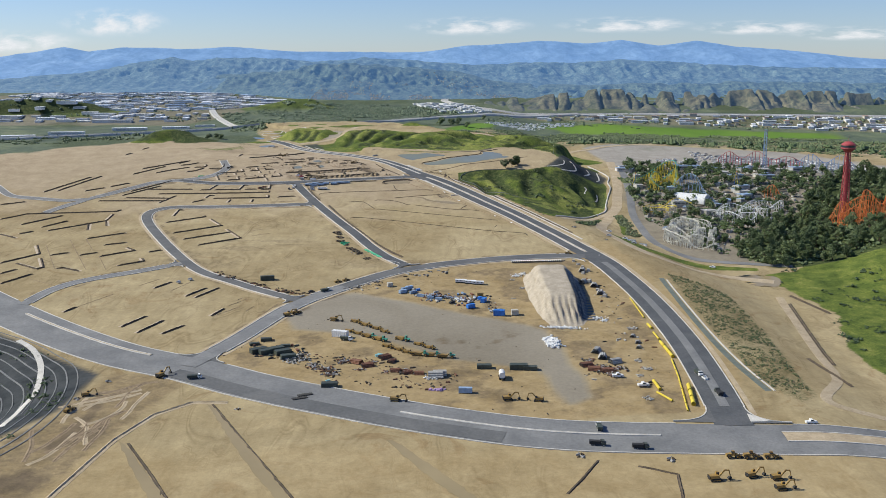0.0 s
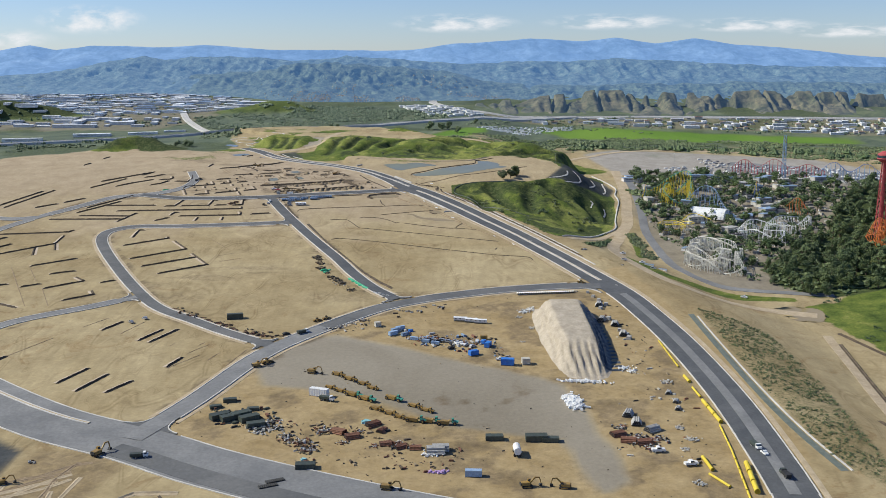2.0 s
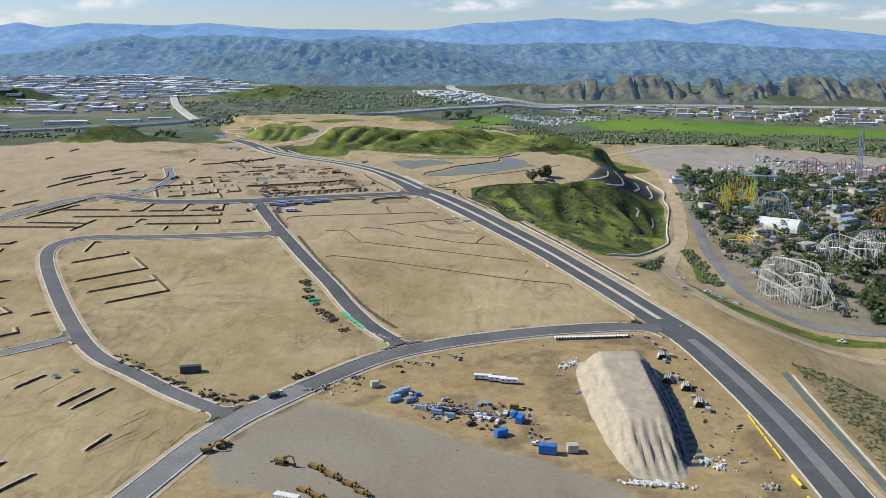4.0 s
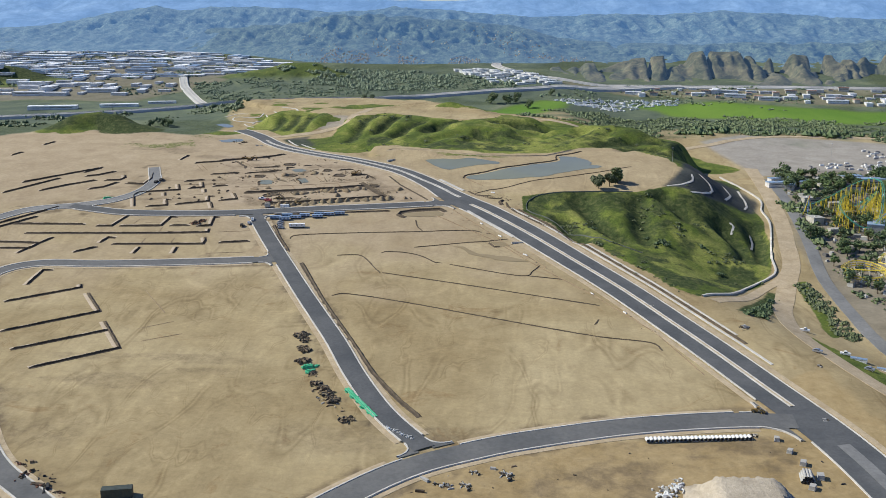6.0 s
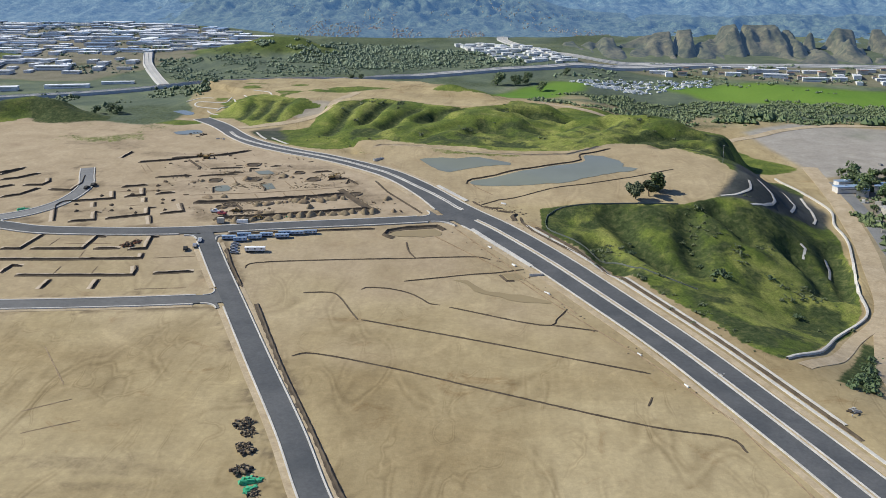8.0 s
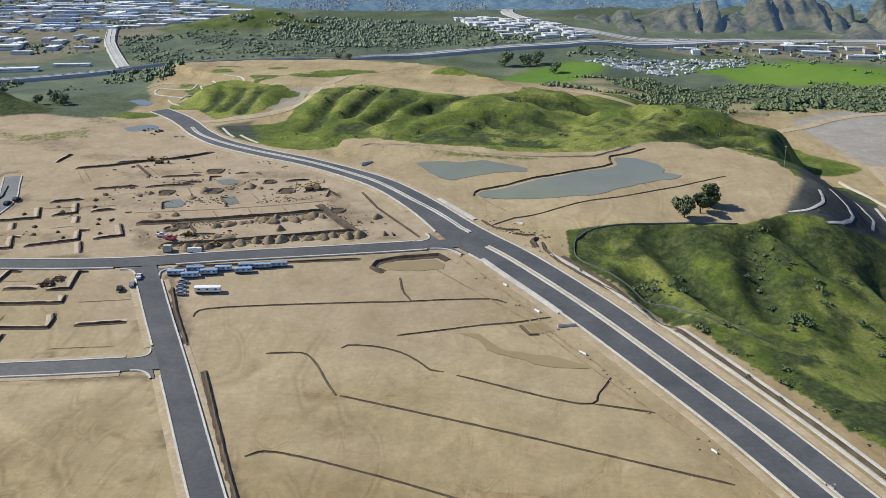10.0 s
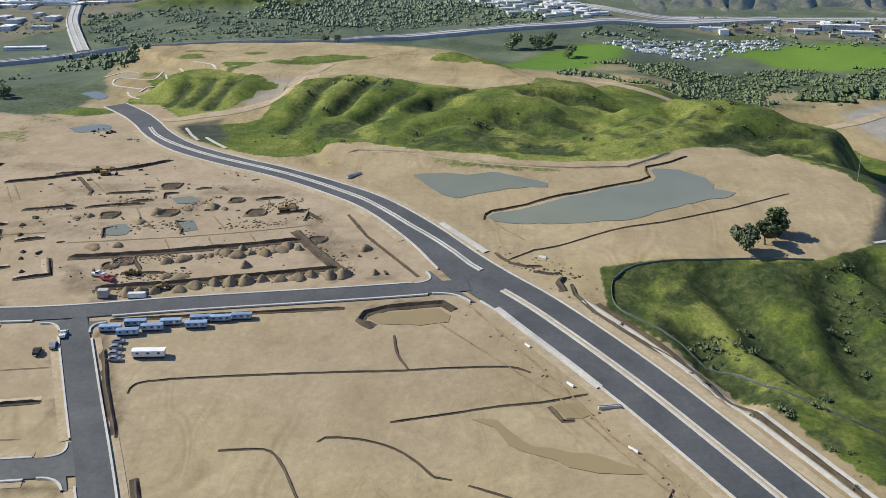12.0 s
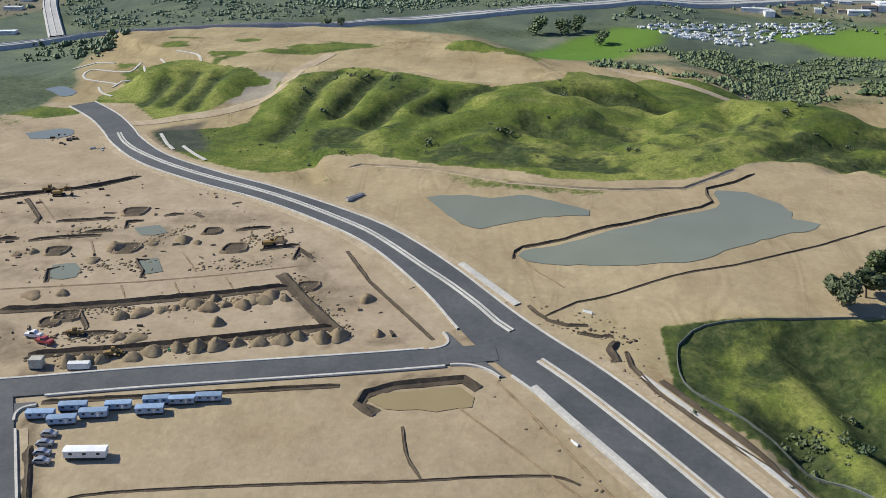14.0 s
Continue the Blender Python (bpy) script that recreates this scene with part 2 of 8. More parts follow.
# spurs of the green hills: plan points with a height each
SPINES = ["-46,574,4.2 -50,560,3.0 -52,549,1.2 -55,545,0.3", "-40,573,3.9 -44,556,2.8 -48,546,1.3 -53,538,0.4", "-31,567,3.8 -36,551,2.8 -41,543,1.7 -46,534,0.8",
          "-26,563,3.6 -30,548,2.4 -31,537,1.5 -36,530,0.5", "-17,544,2.4 -24,540,2.0 -29,533,1.0", "-18,561,3.8 -8,549,3.8 2,544,3.6 12,537,0.5", "-14,541,1.9 -17,533,1.2 -18,526,0.4", "-4,540,1.6 -6,530,1.0 -8,522,0.3",
          "-10,563,3.8 -1,554,3.6 8,549,1.2", "1,567,4.0 10,567,4.0 18,558,0.8", "16,541,0.8 23,549,2.4 32,552,3.4 42,549,4.0 49,544,3.4 55,537,0.8", "37,548,3.6 32,536,2.0 22,525,0.6", "45,547,3.8 41,538,2.2 36,532,0.7", "27,551,3.0 22,540,1.6 12,527,0.5",
          "-89,562,0.5 -85,571,2.5 -80,577,4.2 -73,572,3.6 -67,571,2.5 -63,570,0.6", "-80,577,4.0 -81,564,2.0 -85,558,0.4", "-73,573,3.6 -76,564,2.1 -79,555,0.5", "-68,571,3.0 -71,561,1.6 -74,554,0.4"]
GULLIES = ["22.5,473.5 23.4,471.8 24.9,467.9 27.6,459.4 29.8,457 33,449", "39.9,473 39.4,464.7 38.9,458.2 39.5,451", "43,480 47.4,474.3 50.3,469.7 52.4,466", "73,474 72.3,463.7 70.5,452.2", "62.8,468.3 65.9,461 66.2,451.7", "18.5,459 19.5,452 22,446"]
# ravines of the green hills
RAVINES = ["-45.5,572 -46.6,567 -48.2,560.9 -48.9,555.2 -49.8,544.5 -51.8,538.6", "-27,558 -29.2,554.1 -31.6,551 -33.4,547 -36,544", "-1,560 0.3,557 7.5,560 13.8,559 20,556", "-1,541 1.5,541.7 6.4,539.7 10.9,536.6", "34,528 38,531 43.3,534.8 50.6,537 56,537", "42,522 49,528 54,530",
           "-75.1,571.8 -75.1,561.8 -77.1,558", "-80.5,568 -80.9,561.8 -83.2,558.5", "-7.4,543.6 -4.6,539.7 -0.7,538.2", "-13.6,561 -17.9,555.7 -22.2,553.4 -26,549", "-69.5,569 -70.5,562 -72,556", "-37,569 -40,558 -43,548"]


RIDGES = [
    ([(-166, 556, 1.0), (-158, 562, 5.0), (-151, 565, 5.8), (-144, 563, 5.2), (-136, 559, 2.4), (-125, 556, 0.5)], 11),
    ([(-24, 596, 0.6), (-19, 599, 2.0), (-11, 597, 2.0), (-5, 590, 1.0)], 9),
    ([(165, 345, 6), (185, 380, 10), (230, 400, 14)], 50),
    ([(-138, 704, 0.8), (-120, 711, 3.6), (-107, 715, 6.6), (-94, 715, 6.8), (-82, 708, 2.6), (-72, 698, 0.6)], 22),
    ([(-320, 690, 8), (-268, 700, 10), (-244, 700, 6), (-224, 696, 1)], 22),
]
BOWL = [(-84, 238), (-97, 249), (-130, 276), (-260, 380), (-300, 150), (-120, 150), (-98, 190), (-86, 215)]


def base_z(y):
    return hermite(y, BASE_Y, BASE_Z)


def ground_z(x, y):
    x, y = np.asarray(x, float), np.asarray(y, float)
    x, y = np.broadcast_arrays(x, y)
    g = base_z(y)
    # lowland east of the road
    edge = np.interp(y, ROAD_EDGE_Y, ROAD_EDGE_X)
    off = x - edge
    low = g - hermite(y, DROP_Y, DROP_Z) * step(6, 40, np.where(y > 520, x - 20, off))
    low = low + fbm(x, y, 22, 3, 5) * 1.2 * step(12, 30, off) * step(120, 70, x)
    # the grassy lobe between terrace and lowland
    dt, dl = poly_dist(x, y, TERRACE), poly_dist(x, y, LOBE)
    ratio = np.clip(dt, 0, None) / (np.clip(dt, 0, None) + np.clip(-dl, 0, None) + 1e-6)
    top = g + 1.6 * step(12, 30, off)
    s = 1 - step(0, 1, ratio)
    gully = (ridged(x * 0.8 + 0.6 * y, y * 0.5, 9, 4, 9) * 1.1 - 0.35) * np.clip(ratio * (1 - ratio) * 4, 0, 1) * step(9, 18, off)
    gully = gully - 2.4 * carve(x, y) * step(0.02, 0.12, ratio)
    z = np.where(dl < 0, low + (top - low) * s + gully, low)
    # green hills and the graded plateau behind them
    dp = poly_dist(x, y, PLATEAU)
    clear = step(6, 11, line_dist(x, y, ROAD_END))
    z = z + np.clip(g - z, 0, None) * step(7, -3, poly_dist(x, y, APRON))
    rise = np.maximum(3.0 * step(30, 0, dp) ** 1.5, 3.6 * step(5, 0, dp))
    spur = spines(x, y)
    flutes = ridged(0.75 * x - 0.66 * y, 0.25 * (0.66 * x + 0.75 * y), 8, 3, 3)
    hill = cap(np.maximum(rise * 0.75 + 0.95 * spur, 3.6 * step(5, 0, dp))) + ((flutes - 0.3) * 0.5 + fbm(x, y, 3.2, 2, 19) * 0.2) * step(0.3, 1.8, spur) * step(0, 4, dp)
    hill = hill - 1.5 * ravine(x, y) * step(-0.5, 2.5, dp)
    z = z + hill * clear * step(7, 14, np.where(y > 545, 30, off))
    for pts, width in RIDGES:
        z = z + ridge_height(x, y, pts, width)
    # graded bowl that falls away west of the south road
    db = poly_dist(x, y, BOWL)
    z = z - 9.0 * step(0, 34, -db)
    return z


def line_dist(x, y, pts):
    best = np.full(np.shape(x), 1e9)
    for (x0, y0), (x1, y1) in zip(pts, pts[1:]):
        dx, dy = x1 - x0, y1 - y0
        t = np.clip(((x - x0) * dx + (y - y0) * dy) / (dx * dx + dy * dy), 0, 1)
        best = np.minimum(best, np.hypot(x - x0 - t * dx, y - y0 - t * dy))
    return best


def spots(text):
    return [tuple(float(v) for v in p.split(",")) for p in text.split()]


def spines(x, y, width=7.6):
    """Crisp grassy spurs with creases between them."""
    out = np.zeros(np.shape(x))
    warp = value_noise(x, y, 4, 43) * 1.4 - 0.4
    for text in SPINES:
        pts = spots(text)
        for (x0, y0, h0), (x1, y1, h1) in zip(pts, pts[1:]):
            dx, dy = x1 - x0, y1 - y0
            t = np.clip(((x - x0) * dx + (y - y0) * dy) / (dx * dx + dy * dy), 0, 1)
            d = np.clip((np.hypot(x - x0 - t * dx, y - y0 - t * dy) + warp) / width, 0, 1)
            out = np.maximum(out, 1.2 * (h0 + (h1 - h0) * t) * (1 - d * d) ** 1.5)
    return out


def cap(h):
    return np.where(h > 3.4, 3.4 + np.tanh(h - 3.4), h)


def carve(x, y):
    out = np.zeros(np.shape(x))
    wander = value_noise(x, y, 4, 47) * 1.4
    for text in GULLIES:
        out = np.maximum(out, np.clip(1.05 - (line_dist(x, y, spots(text)) + wander) / 4.2, 0, 1))
    return out


def ravine(x, y):
    """Sharp gullies down the green hills, one wall steeper than the other."""
    out = np.zeros(np.shape(x))
    wander = value_noise(x, y, 5, 49) * 1.2
    for text in RAVINES:
        out = np.maximum(out, np.clip(1.0 - (line_dist(x, y, spots(text)) + wander) / 3.6, 0, 1) ** 1.3)
    return out


def ridge_height(x, y, pts, width):
    """A rounded ridge along plan points with a height each, furrowed on its flanks."""
    out = np.zeros(x.shape)
    for (x0, y0, h0), (x1, y1, h1) in zip(pts, pts[1:]):
        dx, dy = x1 - x0, y1 - y0
        t = np.clip(((x - x0) * dx + (y - y0) * dy) / (dx * dx + dy * dy), 0, 1)
        d = np.hypot(x - x0 - t * dx, y - y0 - t * dy) / width
        out = np.maximum(out, (h0 + (h1 - h0) * t) * (1 - step(0, 1, d + 0.5 * ridged(x, y, width * 0.8, 2, 77) * d)))
    return out


def gz(x, y):
    """Height of the ground sheet at a plan point."""
    i = min(max(int(np.searchsorted(GX, x)) - 1, 0), len(GX) - 2)
    j = min(max(int(np.searchsorted(GY, y)) - 1, 0), len(GY) - 2)
    u, v = (x - GX[i]) / (GX[i + 1] - GX[i]), (y - GY[j]) / (GY[j + 1] - GY[j])
    return float((Z[j, i] * (1 - u) + Z[j, i + 1] * u) * (1 - v) + (Z[j + 1, i] * (1 - u) + Z[j + 1, i + 1] * u) * v)


def axis(parts):
    out = []
    for a, b, s in parts:
        out.append(np.arange(a, b - 1e-6, s))
    return np.concatenate(out + [[parts[-1][1]]])


def sheet_mesh(name, xs, ys, zf):
    X, Y = np.meshgrid(xs, ys)
    Z = zf(X, Y)
    nx, ny = len(xs), len(ys)
    idx = np.arange(nx * ny).reshape(ny, nx)
    quads = np.stack([idx[:-1, :-1], idx[:-1, 1:], idx[1:, 1:], idx[1:, :-1]], -1).reshape(-1, 4)
    me = bpy.data.meshes.new(name)
    me.vertices.add(nx * ny)
    me.vertices.foreach_set("co", np.stack([X, Y, Z], -1).astype(np.float32).ravel())
    me.loops.add(quads.size)
    me.loops.foreach_set("vertex_index", quads.ravel().astype(np.int32))
    me.polygons.add(len(quads))
    me.polygons.foreach_set("loop_start", np.arange(0, quads.size, 4, dtype=np.int32))
    me.polygons.foreach_set("use_smooth", np.ones(len(quads), bool))
    me.update(calc_edges=True)
    return me, X, Y, Z


def paint_mask(me, name, values):
    a = me.attributes.new(name, "FLOAT", "POINT")
    a.data.foreach_set("value", np.ascontiguousarray(values, dtype=np.float32).ravel())


def ground_material():
    m, nt, p = nodes_of("graded_earth_and_grass")
    big, mid, fine = tex(nt, 0.022, 5, 0.6, 0.6), tex(nt, 0.16, 5, 0.65, 0.3), tex(nt, 1.1, 4, 0.7)
    dirt = ramp(nt, big, [(0.30, (0.308, 0.236, 0.125)), (0.50, (0.386, 0.308, 0.174)), (0.70, (0.459, 0.376, 0.225))])
    dirt = mix(nt, 0.5, dirt, ramp(nt, mid, [(0.32, (0.78, 0.76, 0.74)), (0.68, (1.18, 1.17, 1.16))]), "MULTIPLY")
    for turn, gain in ((0.45, 0.26), (-0.9, 0.22)):
        c, mp, n = nt.nodes.new("ShaderNodeTexCoord"), nt.nodes.new("ShaderNodeMapping"), nt.nodes.new("ShaderNodeTexNoise")
        mp.inputs["Rotation"].default_value, mp.inputs["Scale"].default_value = (0, 0, turn), (0.40, 0.07, 0.3)
        n.inputs["Scale"].default_value, n.inputs["Detail"].default_value, n.inputs["Distortion"].default_value = 1.0, 5, 0.8
        nt.links.new(c.outputs["Object"], mp.inputs["Vector"])
        nt.links.new(mp.outputs[0], n.inputs["Vector"])
        dirt = mix(nt, gain, dirt, ramp(nt, n.outputs["Fac"], [(0.32, (0.80, 0.79, 0.77)), (0.5, (1, 1, 1)), (0.70, (1.20, 1.20, 1.19))]), "MULTIPLY")
    for scale, turn, stretch, gain in ((0.045, 0.3, 0.35, 0.55), (0.06, -1.1, 0.25, 0.5), (0.12, 1.9, 0.4, 0.45)):
        c, mp, n = nt.nodes.new("ShaderNodeTexCoord"), nt.nodes.new("ShaderNodeMapping"), nt.nodes.new("ShaderNodeTexNoise")
        mp.inputs["Rotation"].default_value, mp.inputs["Scale"].default_value = (0, 0, turn), (1.0, stretch, 1.0)
        n.inputs["Scale"].default_value, n.inputs["Detail"].default_value, n.inputs["Roughness"].default_value = scale, 2.5, 0.45
        nt.links.new(c.outputs["Object"], mp.inputs["Vector"])
        nt.links.new(mp.outputs[0], n.inputs["Vector"])
        worn = ramp(nt, n.outputs["Fac"], [(0.470, (1, 1, 1)), (0.481, (0.60, 0.57, 0.53)), (0.492, (1.08, 1.08, 1.08)), (0.503, (0.64, 0.61, 0.57)), (0.515, (1, 1, 1))])
        fade = ramp(nt, tex(nt, 0.05 + turn * turn * 0.01, 3, 0.6), [(0.42, (0, 0, 0)), (0.58, (gain, gain, gain))])
        dirt = mix(nt, fade, dirt, worn, "MULTIPLY")
    scuff = tex(nt, 0.055, 6, 0.72, 1.6)
    dirt = mix(nt, 0.8, dirt, ramp(nt, scuff, [(0.34, (0.77, 0.69, 0.63)), (0.42, (0.97, 0.97, 0.97)), (0.57, (1.0, 1.0, 1.0)), (0.66, (1.18, 1.18, 1.20))]), "MULTIPLY")
    pale = ramp(nt, mid, [(0.3, (0.29, 0.265, 0.23)), (0.7, (0.40, 0.37, 0.325))])
    dirt = mix(nt, attr(nt, "pink"), dirt, ramp(nt, mid, [(0.3, (0.368, 0.286, 0.192)), (0.7, (0.482, 0.386, 0.272))]))
    dirt = mix(nt, ragged(nt, "ochre", 0.12, 0.6, 0.4), dirt, ramp(nt, mid, [(0.3, (0.315, 0.225, 0.105)), (0.7, (0.455, 0.345, 0.185))]))
    dirt = mix(nt, attr(nt, "pale"), dirt, pale)
    dirt = mix(nt, attr(nt, "gravel"), dirt, ramp(nt, big, [(0.3, (0.235, 0.205, 0.155)), (0.7, (0.32, 0.285, 0.225))]))
    dirt = mix(nt, attr(nt, "yardgrey"), dirt, ramp(nt, mid, [(0.3, (0.12, 0.112, 0.095)), (0.7, (0.24, 0.22, 0.185))]))
    dirt = mix(nt, ragged(nt, "damp", 0.5, 0.8, 0.38), dirt, ramp(nt, mid, [(0.3, (0.11, 0.085, 0.055)), (0.7, (0.20, 0.15, 0.095))]))
    grass = ramp(nt, mid, [(0.25, (0.050, 0.078, 0.018)), (0.45, (0.100, 0.140, 0.029)), (0.60, (0.165, 0.200, 0.043)), (0.76, (0.27, 0.27, 0.085))])
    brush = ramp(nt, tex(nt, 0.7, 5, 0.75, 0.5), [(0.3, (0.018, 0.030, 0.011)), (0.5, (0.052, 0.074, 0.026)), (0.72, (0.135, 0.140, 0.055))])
    grass = mix(nt, ragged(nt, "straw", 0.35, 0.9, 0.25), grass, ramp(nt, mid, [(0.3, (0.150, 0.196, 0.038)), (0.7, (0.315, 0.320, 0.092))]))
    blades = tex(nt, 6.5, 3, 0.8)
    grass = mix(nt, 0.55, grass, ramp(nt, blades, [(0.32, (0.45, 0.48, 0.45)), (0.5, (1, 1, 1)), (0.68, (1.5, 1.45, 1.35))]), "MULTIPLY")
    tufts = tex(nt, 1.7, 4, 0.75, 0.6)
    grass = mix(nt, 0.75, grass, ramp(nt, tufts, [(0.30, (0.38, 0.42, 0.40)), (0.52, (0.95, 0.95, 0.95)), (0.72, (1.5, 1.42, 1.3))]), "MULTIPLY")
    col = mix(nt, ragged(nt, "grass", 0.9, 0.8, 0.14), dirt, grass)
    # valley floor greyed towards blue, with distant haze put into its colour
    col = mix(nt, attr(nt, "hazy_meadow"), col, ramp(nt, tex(nt, 0.05, 6, 0.7, 0.8), [(0.3, (0.070, 0.096, 0.074)), (0.5, (0.118, 0.148, 0.102)), (0.62, (0.158, 0.190, 0.116)), (0.75, (0.235, 0.228, 0.168))]))
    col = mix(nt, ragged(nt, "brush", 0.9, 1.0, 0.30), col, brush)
    col = mix(nt, attr(nt, "slate"), col, ramp(nt, mid, [(0.3, (0.030, 0.036, 0.040)), (0.7, (0.075, 0.080, 0.082))]))
    col = mix(nt, attr(nt, "field"), col, ramp(nt, big, [(0.3, (0.10, 0.20, 0.03)), (0.7, (0.17, 0.28, 0.045))]))
    col = mix(nt, 0.26, col, ramp(nt, fine, [(0.3, (0.60, 0.60, 0.60)), (0.7, (1.36, 1.36, 1.36))]), "MULTIPLY")
    nt.links.new(col, p.inputs["Base Color"])
    p.inputs["Roughness"].default_value = 0.95
    p.inputs["Specular IOR Level"].default_value = 0.15
    bump(nt, p, fine, 0.35, 0.25)
    return m


# plan lines of the roads
MAIN = [(62.2, 206.4), (63.5, 230), (64, 262), (62, 297), (58.2, 324.9), (54.4, 342.9), (47.6, 362.5), (39.1, 385.3), (26.8, 414.8), (12.2, 441.2), (-2, 461.4), (-11.4, 472.6), (-20, 486), (-28.8, 497.1), (-38, 504.8), (-48.6, 512.3), (-58.8, 518.3), (-70.2, 526.6), (-77.8, 535.7), (-81.8, 542.4), (-86, 548.9), (-89.8, 553.7), (-95, 559.5)]
SOUTH = [(160, 200), (95, 199.5), (60, 200), (26, 202), (2, 208.5), (-23, 219), (-45, 230), (-62, 240.5), (-82, 251), (-101, 265), (-124, 285), (-150, 310), (-180, 342)]
ARC = [(-64, 243), (-55.5, 263), (-46, 290), (-36, 306.5), (-18, 328), (-4, 337), (10, 342.5), (24, 346.5), (40, 349), (49.6, 348.8)]
STREET = [(-12.6, 337), (-20.3, 349), (-27.1, 364), (-33.6, 381), (-43.3, 404), (-52.6, 426), (-60.6, 444), (-67.2, 459)]
CROSS = [(-12.6, 469.6), (-28, 467), (-52, 463.5), (-75, 460), (-101, 459.5), (-112, 461.5), (-121, 464.2)]
WEST = [(-55, 429), (-75, 426.5), (-98, 424.5), (-112, 424.5), (-119.4, 420.6), (-121.6, 413), (-117.4, 399), (-104, 371), (-90, 345), (-80, 330), (-68, 319), (-57, 309), (-44, 299)]
LINK = [(-89, 342), (-101, 332), (-116, 321), (-123, 310), (-126, 295)]
LOOP = [(-108.5, 500), (-106.5, 494), (-104, 486), (-105.4, 476.5), (-110.5, 469.5), (-119, 465), (-127, 463), (-133, 460.5), (-138.6, 454.5), (-144, 448.5), (-154.3, 437), (-161, 426), (-165, 416)]
UPPER = [(-153, 437.5), (-162.8, 435.2), (-175.5, 438), (-187, 441), (-192.5, 445), (-200, 454), (-210, 466)]


GX = axis([(-1500, -500, 50), (-500, -240, 10), (-240, -150, 3), (-150, 110, 1.25), (110, 220, 3), (220, 500, 10), (500, 1500, 50)])
GY = axis([(-1200, 100, 50), (100, 180, 5), (180, 620, 1.25), (620, 760, 3), (760, 1000, 10), (1000, 2600, 50)])
ground_mesh, X, Y, Z = sheet_mesh("ground", GX, GY, ground_z)
edge = np.interp(Y, ROAD_EDGE_Y, ROAD_EDGE_X)
wob = fbm(X, Y, 14, 4, 21)
off = np.where(Y > 560, X + 200, X - edge)


def patch(outline, soft=2.0, rag=3.0):
    return step(soft, -soft, poly_dist(X, Y, outline) + wob * rag)


dl, dtc, dpl = poly_dist(X, Y, LOBE), poly_dist(X, Y, TERRACE), poly_dist(X, Y, PLATEAU)
spine_z = spines(X, Y)
hills = np.maximum(step(0.8, -0.8, poly_dist(X, Y, APRON) + wob * 1.5), step(0.15, 0.5, spine_z + wob * 0.3)) * step(0.3, 1.5, dpl + wob) * step(4.5, 6, off)
lobe = step(1, -1, dl + wob * 2) * step(-0.5, 0.5, dtc + wob * 0.8) * step(4.6, 6.0, off + wob * 2)
lobe = lobe * (1 - patch([(-8, 482), (7, 476.5), (7.4, 466), (5, 457), (-8, 466)], 0.8, 1.0))
grass = np.maximum(lobe, hills)
for pts, width in RIDGES:
    rh = ridge_height(X, Y, pts, width * 1.05)
    grass = np.maximum(grass, step(0.1, 1.2, rh + wob * step(0.05, 0.6, rh)))
verge = patch([(113, 343), (118, 310), (112, 271), (113, 248), (200, 200), (300, 340), (190, 420), (140, 353)], 2, 5)
grass = np.maximum(grass, verge)
grass = np.maximum(grass, patch([(20, 520), (46, 530), (62, 528), (84, 545), (70, 575), (30, 585), (5, 575)], 2, 5))
grass = np.maximum(grass, 0.7 * step(-0.05, 0.25, fbm(X, Y, 8, 3, 67)) * patch([(-104, 600), (-94, 575), (-88, 566), (-66, 590), (-50, 592), (-40, 604), (-60, 612), (-90, 612)], 2, 5))
TOWN = [(-330, 830), (-205, 835), (-112, 756), (-122, 722), (-152, 664), (-165, 640), (-260, 640), (-400, 680)]
town_mask = np.maximum(patch(TOWN, 5, 8) * 0.7, 0.55 * patch([(30, 700), (60, 684), (100, 678), (240, 650), (340, 628), (340, 694), (100, 700)], 2, 5))
west_valley = patch([(-420, 440), (-300, 480), (-240, 505), (-224, 515), (-202, 533), (-175, 550), (-157, 556), (-151, 560), (-119, 551), (-109, 548), (-104, 556), (-103, 566), (-105, 585), (-112, 620), (-200, 640), (-420, 640)], 2, 6)
valley = np.maximum(step(588, 625, Y + wob * 30) * step(5, 25, dpl), 0)
valley = np.maximum(valley, west_valley)
grass = np.maximum(grass, valley * 0.75 * (1 - town_mask))
grass = np.maximum(grass, patch([(74.5, 436), (77.5, 438), (76.5, 417), (75, 402), (71, 396), (73, 415)], 0.8, 1))
grass = np.maximum(grass, patch([(66, 395), (78, 372), (95, 358), (112, 353), (112, 350), (92, 352), (74, 364), (62, 388)], 1, 1))
knoll = step(0.3, 1.5, ridge_height(X, Y, RIDGES[0][0], 11))
knoll = np.maximum(knoll, 0.85 * step(0.6, 2.2, ridge_height(X, Y, RIDGES[3][0], 22)))
grass = np.maximum(grass, patch([(-112, 553), (-100, 550), (-93, 552), (-94, 556), (-104, 558), (-114, 558)], 1, 2))
sparse = step(-0.1, 0.3, fbm(X, Y, 9, 3, 63))
grass = np.maximum(grass, 0.5 * sparse * patch([(-45, 518), (-40, 523), (-30, 512), (-34, 508)], 1.5, 3))
grass = np.maximum(grass, 0.52 * sparse * patch([(-96, 520), (-104, 545), (-150, 548), (-146, 530), (-120, 520)], 4, 8))
grass = np.maximum(grass, 0.85 * patch([(-76.5, 542), (-72, 544), (-62, 544), (-50, 530), (-40, 524), (-49.5, 520.6), (-56, 522.6), (-63, 527), (-70.4, 534)], 1.0, 1.6))
grass = np.maximum(grass, 0.55 * sparse * patch([(-36, 522), (3, 511), (6, 507), (-30, 515)], 1.5, 3))
grass = np.maximum(grass, 0.45 * sparse * patch([(-150, 545), (-105, 525), (-100, 548), (-120, 575), (-170, 590)], 5, 8))
